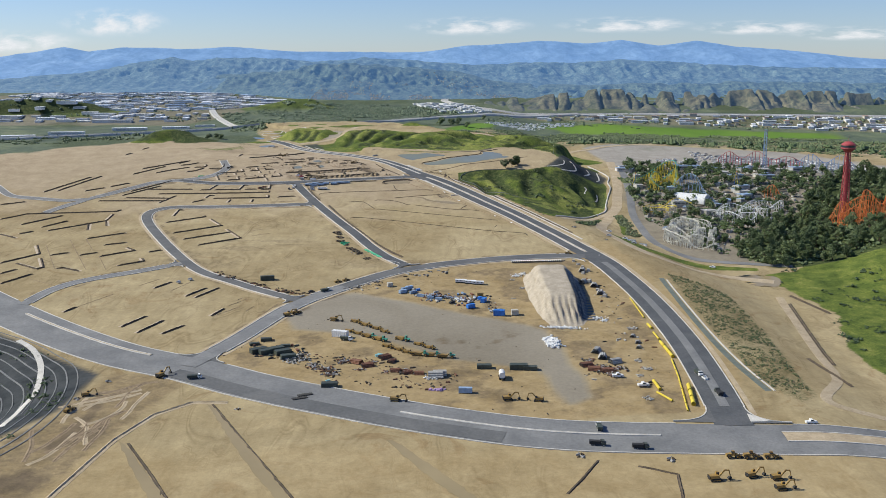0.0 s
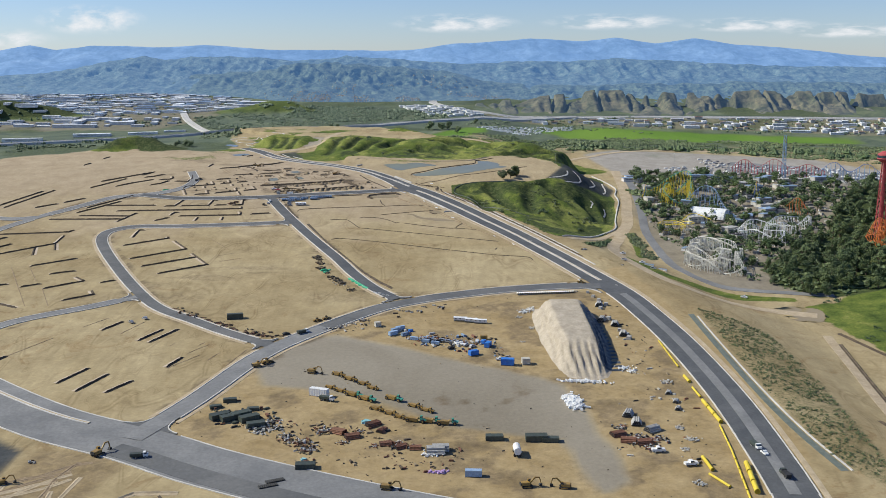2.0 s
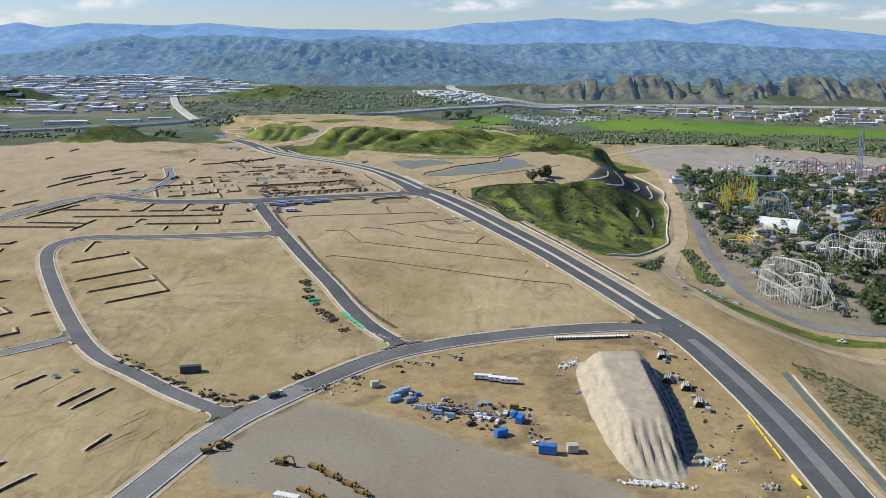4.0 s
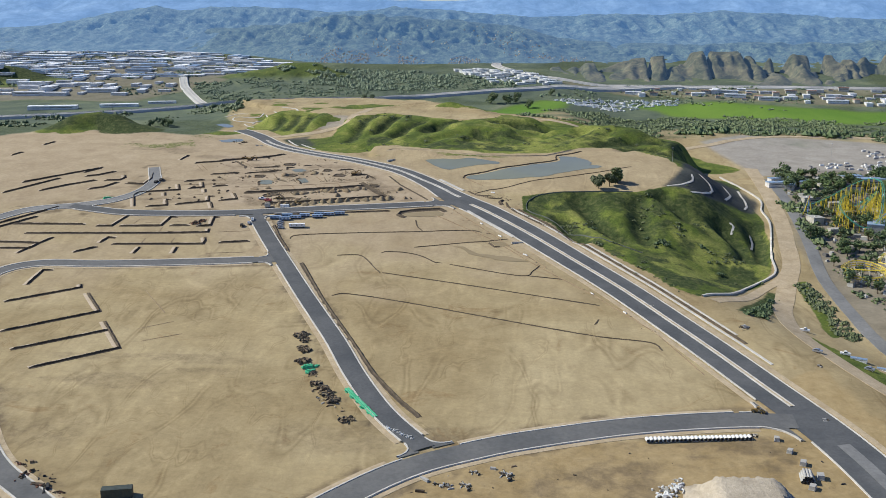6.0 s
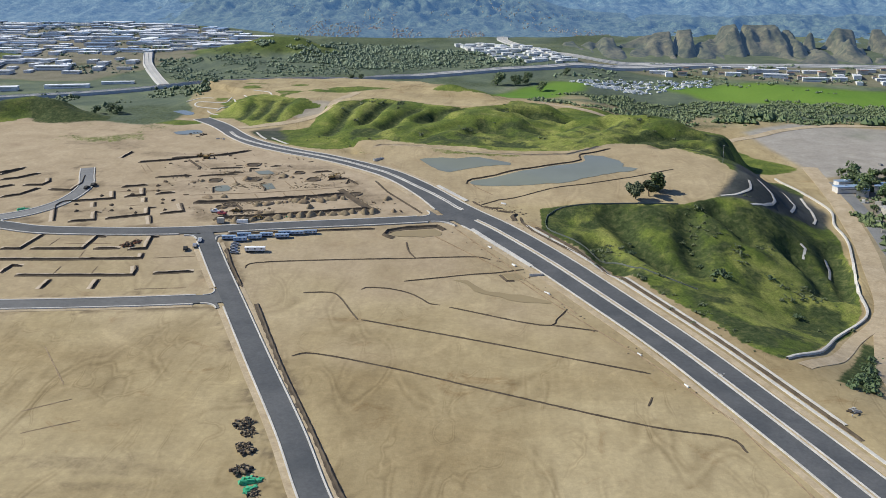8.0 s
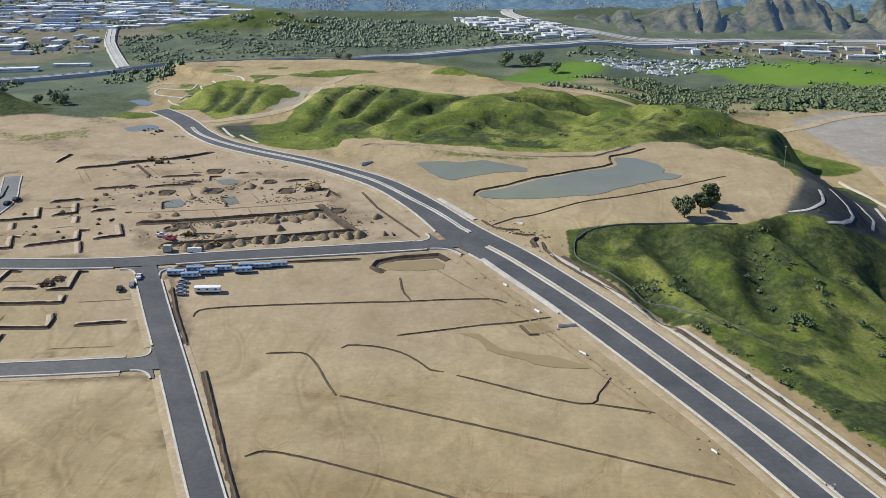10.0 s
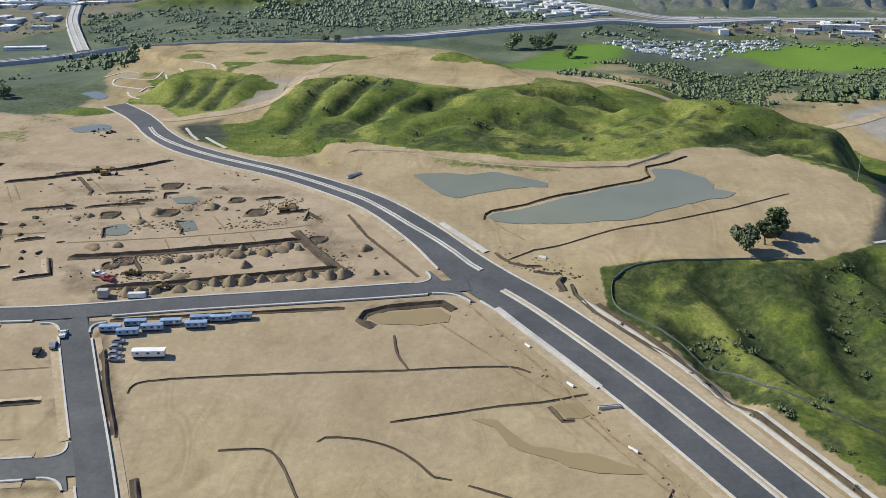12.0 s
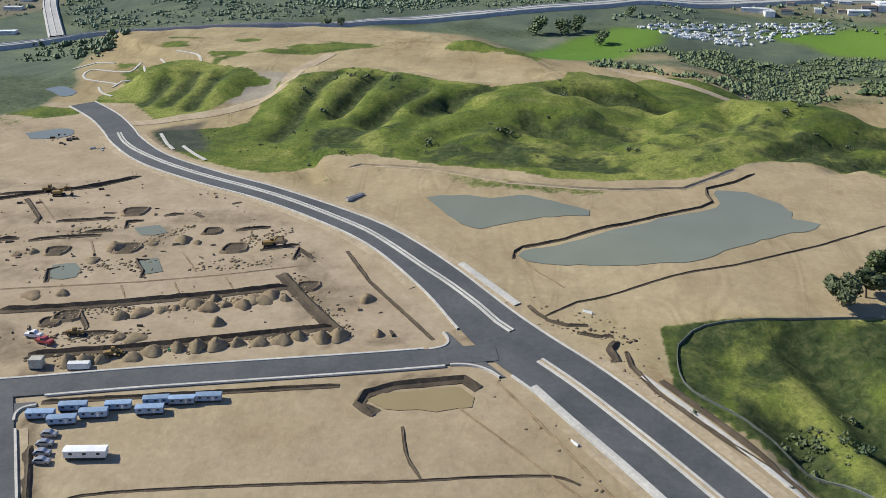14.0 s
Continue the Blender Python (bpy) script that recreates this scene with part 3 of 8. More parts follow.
brush = np.clip(valley * step(-0.1, 0.3, fbm(X, Y, 40, 4, 31)), 0, 1) * 0.5
RIVER = [(8, 592), (40, 584), (90, 608), (140, 602), (240, 562), (300, 560), (300, 600), (160, 634), (100, 643), (40, 632), (14, 612)]
brush = np.maximum(brush, patch(RIVER, 4, 6) * (0.22 + 0.3 * step(-0.1, 0.2, fbm(X, Y, 12, 4, 33))))
brush = np.maximum(brush, step(700, 740, Y) * 0.3)
brush = np.maximum(brush, 0.40 * patch([(72, 330), (77, 326), (90, 313), (90, 268), (87, 225), (81, 219), (75, 230), (74, 263), (73, 299)], 1, 1.5))
slate = step(-0.5, 1.5, -poly_dist(X, Y, BOWL) + wob * 1.0)
slate = np.maximum(slate, 0.95 * patch([(48, 481), (56, 497), (59, 510), (66, 526), (78, 514), (81, 500), (77, 488), (68, 486), (59, 480)], 0.8, 0.8))
slate = np.maximum(slate, 0.8 * patch([(-76.5, 543), (-73.4, 545.6), (-65.9, 549.4), (-66.5, 543), (-62.5, 531.5), (-67.5, 531.5), (-73.4, 537.3)], 0.8, 1.5))
brush = np.maximum(brush, 0.9 * patch(PARK_WOOD, 2, 4))
brush = np.maximum(brush, 0.97 * patch([(52, 402), (57, 411), (62, 422), (66.5, 430), (68, 428), (63, 410), (57, 399)], 0.7, 1))
brush = np.maximum(brush, 0.85 * step(0.5, 2, ridge_height(X, Y, RIDGES[4][0], 22)))
brush = np.maximum(brush, 0.35 * knoll)
bands = ridge_height(X, Y, RIDGES[3][0], 22)
brush = np.maximum(brush, 0.75 * step(0.25, 0.1, np.abs(bands - 2.2)) + 0.6 * step(0.25, 0.1, np.abs(bands - 4.4)))
brush = np.maximum(brush, 0.9 * patch([(-150, 563), (-141, 566), (-124, 560), (-122, 553), (-134, 551), (-145, 553)], 1.5, 3))
brush = np.maximum(brush, 0.85 * patch([(-168, 564), (-160, 568), (-157, 560), (-160, 553), (-168, 552)], 1.5, 3))
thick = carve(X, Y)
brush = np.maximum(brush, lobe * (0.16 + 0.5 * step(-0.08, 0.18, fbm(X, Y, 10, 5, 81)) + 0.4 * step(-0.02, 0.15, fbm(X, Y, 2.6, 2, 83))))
# gullies take dark scrub colour, which also paints in their shade
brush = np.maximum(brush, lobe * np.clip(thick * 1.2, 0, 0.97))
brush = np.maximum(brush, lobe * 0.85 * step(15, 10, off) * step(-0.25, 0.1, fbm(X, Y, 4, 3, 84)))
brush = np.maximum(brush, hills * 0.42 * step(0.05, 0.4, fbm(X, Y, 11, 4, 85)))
# ravine creases darkened likewise, scrub and shade in one colour
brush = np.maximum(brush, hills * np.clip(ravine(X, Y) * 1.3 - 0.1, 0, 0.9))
brush = np.maximum(brush, hills * 0.4 * step(0.08, 0.3, fbm(X, Y, 2.4, 2, 87)))
straw = np.maximum(hills, lobe) * step(-0.2, 0.25, fbm(X + 0.4 * Y, Y * 0.5, 9, 4, 89))
park = patch([(95, 540), (84, 470), (82, 400), (92, 365), (112, 358), (160, 362), (240, 400), (260, 520), (200, 540), (120, 548)], 2, 2)
brush = np.where(poly_dist(X, Y, PARK_WOOD) < 3, brush, brush * (1 - park * 0.7))
field = np.maximum(patch([(66, 660), (105, 671), (160, 655), (240, 640), (240, 622), (150, 630), (110, 637), (80, 643)], 3, 4), patch([(-14, 602), (20, 650), (34, 650), (30, 632), (12, 600)], 3, 4))
pale = np.maximum(0.7 * patch([(-70, 562), (-60, 572), (-52, 570), (-54, 560), (-64, 556)], 1.5, 1.5), np.maximum(park * 0.35, patch([(81, 592), (100, 605), (137, 596), (200, 575), (235, 530), (198, 500), (151, 530), (120, 545), (90, 535)], 1.5, 1)))
gravel = patch([(-37, 304), (-27, 307), (-12, 299), (16, 281), (29, 271), (31, 246), (34, 223), (29, 219), (24, 241), (2, 248), (-18, 265), (-29, 268), (-41, 272), (-46, 285)], 1.5, 3)
pink = patch([(-92, 505), (-80, 462), (-16, 471), (-34, 500), (-60, 522), (-100, 520)], 6, 6)
pink = np.maximum(pink, 0.35 * step(1, -3, dtc + wob * 3))
# farther soil is greyed, part own tone, part haze put into the colour
pink = np.maximum(pink, 0.75 * step(395, 480, Y + wob * 40) * step(8, -2, off))
damp = 0.55 * step(0.05, 0.36, fbm(X, Y, 12, 4, 91)) * patch([(-80, 500), (-72, 464), (-28, 472), (-40, 500)], 2, 4)
damp = np.maximum(damp, 0.7 * step(0.08, 0.3, fbm(X, Y, 9, 4, 95)) * gravel * step(20, 6, np.hypot(X - 8, Y - 262)))
damp = np.maximum(damp, 0.42 * step(0.0, 0.3, fbm(X * 0.6, Y * 1.4, 8, 4, 109)) * patch([(-130, 545), (-92, 545), (-80, 530), (-60, 516), (-34, 496), (-26, 476), (-76, 466), (-120, 468)], 3, 5))
yard = patch([(-62, 240), (-46, 290), (-20, 326), (10, 340), (50, 345), (58, 320), (60, 215), (20, 208), (-22, 222)], 1, 2)
damp = np.maximum(damp, 0.55 * step(-0.05, 0.3, fbm(X, Y, 7, 5, 93)) * yard * (1 - gravel * 0.8))
damp = np.maximum(damp, 0.3 * yard * (1 - gravel))
damp = np.maximum(damp, 0.8 * step(-0.1, 0.3, fbm(X * 1.5, Y * 0.8, 9, 4, 97)) * patch([(-95, 186), (-87, 215), (-83, 239), (-66, 234), (-68, 214), (-74, 196), (-80, 172)], 2, 4))
damp = np.maximum(damp, 0.5 * patch([(-100, 170), (-87, 215), (-83, 242), (-62, 236), (-66, 214), (-74, 186), (-78, 160)], 2, 4))
damp = np.maximum(damp, 0.35 * step(0.1, 0.45, fbm(X, Y, 26, 4, 99)) * step(9, 3, np.abs(Y - 340)) * step(40, 0, X))
damp = np.maximum(damp, 0.38 * step(0.0, 0.25, fbm(X * 0.3, Y * 1.6, 7, 4, 101)) * patch([(-60, 386), (-44, 383), (-43, 362), (-60, 358), (-96, 346), (-104, 362)], 3, 6))
ochre = np.maximum(0.75 * yard * (1 - gravel), 0.6 * patch([(36, 352), (62, 372), (66, 340), (71, 300), (72, 240), (66, 206), (58, 208), (62, 262), (58, 324)], 1, 3))
ochre = np.maximum(ochre, 0.6 * patch([(-100, 172), (-87, 215), (-83, 242), (-62, 236), (-66, 214), (-74, 186), (-78, 160)], 3, 4))
ochre = np.maximum(ochre, 0.5 * step(206, 190, Y + wob * 6))
for pts, half in ((STREET, 1.9), (WEST, 1.85), (CROSS, 1.65), (ARC, 2.6), (LINK, 1.8), (LOOP, 1.6)):
    dr = line_dist(X, Y, pts) - half + wob * 1.2
    damp = np.maximum(damp, 0.62 * step(0.3, 0.9, dr) * step(4.2, 1.6, dr) * step(-0.12, 0.22, fbm(X, Y, 5, 3, 105)))
for nm, v in (("ochre", ochre), ("grass", grass), ("brush", brush), ("field", field), ("damp", damp), ("pale", pale), ("gravel", gravel), ("pink", pink), ("slate", slate), ("straw", straw), ("hazy_meadow", valley * (1 - field) * (1 - town_mask) * (1 - knoll)), ("yardgrey", np.maximum(park * 0.6, town_mask))):
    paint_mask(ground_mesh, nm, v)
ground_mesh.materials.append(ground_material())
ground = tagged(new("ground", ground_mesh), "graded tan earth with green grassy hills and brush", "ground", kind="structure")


# ---- strips along a line ----
def smooth_line(pts, step_len=2.0):
    """A Catmull-Rom curve through plan points, evenly sampled."""
    p = [Vector((a, b)) for a, b in pts]
    p = [p[0] * 2 - p[1]] + p + [p[-1] * 2 - p[-2]]
    out = []
    for a, b, c, d in zip(p, p[1:], p[2:], p[3:]):
        n = max(1, int((c - b).length / step_len))
        for k in range(n):
            t = k / n
            out.append(0.5 * (2 * b + (c - a) * t + (2 * a - 5 * b + 4 * c - d) * t * t + (3 * b - a - 3 * c + d) * t**3))
    return out + [p[-2]]


def strip(bm, line, profile, scale=None):
    """Sweep a profile of (offset, height) pairs along a plan line, on the ground; scale may narrow it on the way."""
    rows, n = [], len(line)
    for i, c in enumerate(line):
        d = (line[min(i + 1, n - 1)] - line[max(i - 1, 0)]).normalized()
        s = Vector((d.y, -d.x))
        row = []
        for o, h in profile:
            q = c + s * (o * scale(c) if scale else o)
            row.append(bm.verts.new((q.x, q.y, gz(q.x, q.y) + h)))
        rows.append(row)
    for a, b in zip(rows, rows[1:]):
        for k in range(len(profile) - 1):
            bm.faces.new((a[k], a[k + 1], b[k + 1], b[k]))
    return rows


def finish(name, bm, material, parent=None, label="", smooth=False):
    me = bpy.data.meshes.new(name)
    bmesh.ops.recalc_face_normals(bm, faces=bm.faces)
    bm.to_mesh(me)
    bm.free()
    me.materials.append(material)
    if smooth:
        me.polygons.foreach_set("use_smooth", np.ones(len(me.polygons), bool))
    ob = new(name, me)
    if parent:
        ob.parent = parent
    if label:
        ob["label"] = label
    return ob


def part(name, bm, material, parent, label="", smooth=False):
    return finish(name, bm, material, parent, label, smooth)


ROADS = [(MAIN, 4.25), (SOUTH, 7.2), (ARC, 2.6), (STREET, 1.9), (CROSS, 1.65), (WEST, 1.85), (LINK, 1.8), (LOOP, 1.6), (UPPER, 1.5)]
LINES = [(smooth_line(p), h) for p, h in ROADS]


def narrowing(c):
    """The main road grows narrower north of the cross street."""
    return float(np.interp(c[1], [458, 472, 482, 495, 508, 525, 562], [1.0, 0.97, 0.78, 0.64, 0.56, 0.60, 0.60]))


def fillets(a, b, reach):
    """The two rounded corners where the end of road a runs into road b: corner, and directions along both edges."""
    (line_a, half_a), (line_b, half_b), out = LINES[a], LINES[b], []
    near = lambda p: min(range(len(line_b)), key=lambda i: (line_b[i] - p).length)
    if (line_b[near(line_a[0])] - line_a[0]).length < (line_b[near(line_a[-1])] - line_a[-1]).length:
        line_a = line_a[::-1]
    for side in (-1, 1):
        for i in range(len(line_a) - 1, 0, -1):
            d = (line_a[i] - line_a[i - 1]).normalized()
            across = Vector((d.y, -d.x)) * side
            p = line_a[i] + across * half_a
            k = near(p)
            if (line_b[k] - p).length > half_b + 0.05:
                break
        tb = (line_b[min(k + 1, len(line_b) - 1)] - line_b[max(k - 1, 0)]).normalized()
        tb = tb if tb.dot(across) > 0 else -tb
        out.append((p, -d, tb, reach))
    return out


FILLETS = [f for a, b, reach in ((3, 2, 3.2), (3, 4, 2.4), (2, 0, 4.5), (2, 1, 4.5), (4, 0, 3.5), (5, 3, 2.6), (5, 2, 3.0), (6, 5, 2.6), (0, 1, 8.5), (4, 7, 2.4)) for f in fillets(a, b, reach)]


def on_other_road(q, own, margin=0.1):
    if any((p - q).length < reach * 0.93 for p, _, _, reach in FILLETS):
        return True
    for line, half in LINES:
        if line is own:
            continue
        r = half + margin
        for c in line:
            if abs(c.x - q.x) < r and abs(c.y - q.y) < r and (c - q).length < r:
                return True
    return False


def kerb_runs(line, offset, scale=None):
    """The pieces of a kerb line that no other road crosses."""
    n, run, out = len(line), [], []
    for i, c in enumerate(line):
        d = (line[min(i + 1, n - 1)] - line[max(i - 1, 0)]).normalized()
        q = c + Vector((d.y, -d.x)) * (offset * scale(c) if scale else offset)
        if on_other_road(q, line):
            if len(run) > 1:
                out.append(run)
            run = []
        else:
            run.append(q)
    return out + ([run] if len(run) > 1 else [])


def lay_road(name, k, label, material, lift, kerbs=(1, 1), scale=None):
    line, half = LINES[k]
    bm = bmesh.new()
    strip(bm, line, [(-half, lift), (-half * 0.45, lift + 0.03), (0, lift + 0.04), (half * 0.45, lift + 0.03), (half, lift)], scale)
    ob = tagged(finish(name, bm, material), label, "road", kind="structure")
    for side, on in zip((-1, 1), kerbs):
        for run in kerb_runs(line, side * (half + 0.16), scale) if on else ():
            bm = bmesh.new()
            strip(bm, run, [(-0.17, lift - 0.1), (-0.17, lift + 0.09), (0.10, lift + 0.10), (0.16, -0.15)])
            part("kerb", bm, M_CONCRETE, ob, "pale concrete kerb")
    return ob


lay_road("road_main", 0, "dark new asphalt dual carriageway with concrete kerbs", M_ASPHALT, 0.13, scale=narrowing)
lay_road("road_south", 1, "wide worn grey asphalt road with concrete kerbs", M_ASPHALT_OLD, 0.09)
lay_road("road_arc", 2, "curved dark asphalt street with pale kerbs", M_ASPHALT_WARM, 0.17)
lay_road("road_street", 3, "straight dark asphalt street with pale kerbs", M_ASPHALT, 0.21)
lay_road("road_cross", 4, "narrow dark asphalt cross street", M_ASPHALT, 0.17)
lay_road("road_west", 5, "curving dark asphalt street", M_ASPHALT_WARM, 0.15)
bm = bmesh.new()
strip(bm, [c for c in LINES[2][0] if 240 < c.y < 313], [(-2.55, 0.19), (0, 0.23), (2.55, 0.19)])
tagged(finish("paving_worn", bm, M_ASPHALT_OLD), "worn pale grey stretch of the curved street", "road", kind="structure")
lay_road("road_link", 6, "short worn asphalt street", M_ASPHALT_OLD, 0.11)
lay_road("road_upper", 8, "narrow dusty asphalt street to the west", M_ASPHALT_OLD, 0.13)
lay_road("road_loop", 7, "looping dusty asphalt street", M_ASPHALT_OLD, 0.11)


def ribbon(name, pts, half, material, label, lift, category="paving", crown=0.02, smooth=True):
    bm = bmesh.new()
    line = smooth_line(pts) if smooth else [Vector(p) for p in pts]
    strip(bm, line, [(-half, -0.1), (-half, lift), (0, lift + crown), (half, lift), (half, -0.1)])
    return tagged(finish(name, bm, material), label, category, kind="structure")


def between(line, lo, hi, key=1):
    return [(c.x, c.y) for c in line if lo <= c[key] <= hi]


main_line = LINES[0][0]


def median(pts, half, label, fill_mat=None):
    line = [Vector(p) for p in pts]
    bm = bmesh.new()
    strip(bm, line, [(-half + 0.15, 0.2), (0, 0.27), (half - 0.15, 0.2)])
    ob = tagged(finish("median", bm, fill_mat or M_PALESOIL), label, "median", kind="structure")
    for side in (-1, 1):
        bm = bmesh.new()
        strip(bm, line, [(side * (half + 0.02), 0.05), (side * half, 0.27), (side * (half - 0.30), 0.28), (side * (half - 0.32), 0.1)])
        part("kerb", bm, M_CONCRETE, ob, "pale concrete kerb")
    return ob


for p, da, db, reach in FILLETS:
    q, e = p + da * reach, p + db * reach
    curve = [q * (1 - u) ** 2 + p * 2 * u * (1 - u) + e * u * u for u in [k / 8 for k in range(9)]]
    inner = p - (da + db) * 0.6
    bm = bmesh.new()
    c0 = bm.verts.new((inner.x, inner.y, gz(inner.x, inner.y) + 0.14))
    rim = [bm.verts.new((c.x, c.y, gz(c.x, c.y) + 0.14)) for c in [q - db * 0.6] + curve + [e - da * 0.6]]
    for a, b in zip(rim, rim[1:]):
        bm.faces.new((c0, a, b))
    wedge = tagged(finish("paving_corner", bm, M_ASPHALT_WARM), "rounded asphalt corner of a street junction", "road", kind="structure")
    bm = bmesh.new()
    strip(bm, curve, [(-0.13, 0.0), (-0.13, 0.24), (0.13, 0.24), (0.13, 0.0)])
    part("kerb", bm, M_CONCRETE, wedge, "pale concrete kerb")
median(between(main_line, 354, 468.5), 0.52, "narrow raised road median with pale kerbs and bare soil")
median([(c.x, c.y) for c in smooth_line([(-10.8, 473.9), (-12.5, 475.9), (-14.6, 479.2), (-18.4, 484.3), (-22.6, 489.2), (-26.5, 494), (-31, 499), (-35.6, 502.8), (-39.4, 505.8), (-45.3, 510.2), (-50.4, 513.5), (-61.1, 519.9), (-69.4, 526), (-76.1, 532.4), (-79.4, 537.2), (-81, 540.4)], 2)], 0.42, "curved raised road median with pale kerbs", M_ASPHALT_OLD)
median([(c.x - 0.4, c.y + 4.2) for c in LINES[1][0] if -122 < c.x < -73], 0.5, "raised median of the worn south road")
median([(c.x, c.y + 1.0) for c in LINES[1][0] if -10 < c.x < 46], 0.35, "slim concrete median of the south road")
median([(c.x, c.y + 1.0) for c in LINES[1][0] if 71 < c.x < 150], 2.4, "broad earth-filled median of the south road")
ribbon("paving_patch", between(main_line, 215, 341), 1.1, M_ASPHALT_OLD, "pale unfinished strip down the road's middle", 0.20, smooth=False)
ribbon("paving_lane", [(c.x - 0.9, c.y - 3.9) for c in LINES[1][0] if -66 < c.x < 15], 2.6, M_ASPHALT_WARM, "freshly laid dark asphalt lane", 0.16, smooth=False)


def offset_line(line, d, scale=None):
    out, n = [], len(line)
    for i, c in enumerate(line):
        t = (line[min(i + 1, n - 1)] - line[max(i - 1, 0)]).normalized()
        q = c + Vector((t.y, -t.x)) * (d * scale(c) if scale else d)
        out.append((q.x, q.y))
    return out


# aprons, swales and pale graded shoulders beside the main road
east = [p for p in offset_line(main_line, 7.2) if 372 < p[1] < 466]
ribbon("swale", east, 0.3, M_CONCRETE, "long pale concrete swale beside the road", 0.12, smooth=False)
ribbon("swale", [p for p in offset_line(main_line, 9.0) if 385 < p[1] < 452], 0.25, M_CONCRETE, "thin concrete drain at the foot of the hill", 0.12, smooth=False)
ribbon("apron", [(-8.6, 463.4), (-4.5, 457.5), (0.5, 450.6), (4, 445.5)], 0.5, M_CONCRETE, "pale concrete apron on the road's edge", 0.15)
ribbon("apron", [(-17.4, 490), (-14, 485.4), (-10, 480)], 0.5, M_CONCRETE, "pale concrete apron on the road's edge", 0.15)
for d, lo, hi in ((-5.6, 352, 458), (5.6, 212, 470), (-5.7, 482, 540), (5.5, 480, 540)):
    ribbon("shoulder", [p for p in offset_line(main_line, d, narrowing) if lo < p[1] < hi], 0.6, M_PALESOIL, "pale compacted earth shoulder of the road", 0.05, smooth=False)
for k, d in ((2, 3.5), (2, -3.5), (3, 2.7), (3, -2.7), (5, 2.6), (5, -2.6)):
    for run in kerb_runs(LINES[k][0], d):
        ribbon("shoulder", [(q.x, q.y) for q in run], 0.55, M_PALESOIL, "pale compacted earth shoulder of the street", 0.05, smooth=False)
ribbon("ditch", [(70.6, 322), (70.8, 305), (71.6, 268), (73, 245), (75.6, 226)], 0.8, M_FENCE, "dark drainage ditch beside the concrete drain", 0.05, "ditch")
bm = bmesh.new()
tri = [(66.6, 212.4), (66.2, 208.0), (70.4, 208.2)]
low, top = [[bm.verts.new((x, y, gz(x, y) + h)) for x, y in tri] for h in (0.05, 0.30)]
bm.faces.new(top)
for k in range(3):
    bm.faces.new((low[k], low[(k + 1) % 3], top[(k + 1) % 3], top[k]))
tagged(finish("traffic_island", bm, M_CONCRETE), "small triangular concrete island at the junction", "kerb", kind="structure")
ribbon("drain", [(72, 320), (72.2, 305), (73, 268), (74.5, 244), (77, 226)], 0.22, M_CONCRETE, "thin white concrete drain on the slope", 0.14)
ribbon("track", [(90, 547), (88, 525), (85.5, 501), (83, 480), (80, 464), (77.5, 450), (73, 437), (69, 425), (65, 412), (63.5, 392), (70, 366), (78, 353), (92, 344), (112, 336)], 2.3, M_PALESOIL, "pale earth track along the foot of the hill", 0.07)
ribbon("track", [(77, 450), (74.5, 444), (70.6, 437.4), (64.4, 430), (56.4, 415.5), (48, 406.5)], 1.3, M_PALESOIL, "pale earth path round the foot wall", 0.08)
ribbon("track", [(92, 530), (90, 500), (87, 470), (83, 440), (82, 410), (84, 385), (93, 366), (112, 359), (125, 356)], 1.7, M_ASPHALT_OLD, "grey service road beside the park", 0.10)
ribbon("track", [(108, 318), (104, 290), (100, 262), (97, 240), (88, 222), (100, 214)], 1.3, M_PALESOIL, "pale earth haul track", 0.06)
ribbon("track", [(-83, 546.5), (-79, 547), (-74.2, 548.8), (-66.3, 552), (-61.6, 555.2), (-56, 559.5), (-54.5, 566), (-54, 576), (-50, 592)], 1.5, M_PALESOIL, "pale earth track up to the plateau", 0.07)
ribbon("wall_toe", [(45.7, 408.7), (53.8, 416.9), (61.7, 431.5), (68.3, 438.6), (71.7, 443.6), (73.1, 452.9), (75.6, 463.8), (79.5, 480.5), (80, 492), (82, 501.8), (79.5, 516), (76, 532)], 0.24, M_CONCRETE, "low pale retaining wall at the hill's foot", 0.42, "wall")
for pts in ([(58.8, 493.6), (58.1, 488.7), (52.9, 482.4), (49.3, 481.2)], [(61.7, 496), (64.1, 492), (64.3, 489), (60, 482.4), (56, 479)], [(71.5, 510), (72.4, 503.5), (72, 498.5), (68, 488)], [(77.5, 512), (76.8, 498.5), (76.3, 494.9), (74.2, 489.6)], [(66.1, 472.2), (66.8, 470.9), (65.5, 467.7)], [(71.8, 471.6), (71.6, 467.7), (69.8, 461.7)]):
    ribbon("bench_drain", pts, 0.3, M_CONCRETE, "white concrete bench drain on the steep hillside", 0.14, "drain")
for pts in ([(-114, 263), (-107.5, 256), (-101.6, 246), (-98.5, 236), (-97.6, 226), (-95.7, 208)],):
    ribbon("bowl_drain", pts, 0.75, M_CONCRETE, "broad white concrete channel down the terraced slope", 0.15, "drain")
rim = smooth_line([(-134, 282), (-122.7, 272.5), (-108, 262), (-98.8, 253), (-90, 243), (-84.8, 228), (-83.5, 212), (-86, 197), (-92, 184)], 3)
for k in range(9):
    ribbon("bowl_bench", [(q.x, q.y) for q in (Vector(c) for c in offset_line(rim, 1.6 + 2.5 * k))], 0.13 + 0.04 * (k % 2), M_BENCH, "thin grey bench drain on the dark terraced slope", 0.12, "drain", smooth=False)


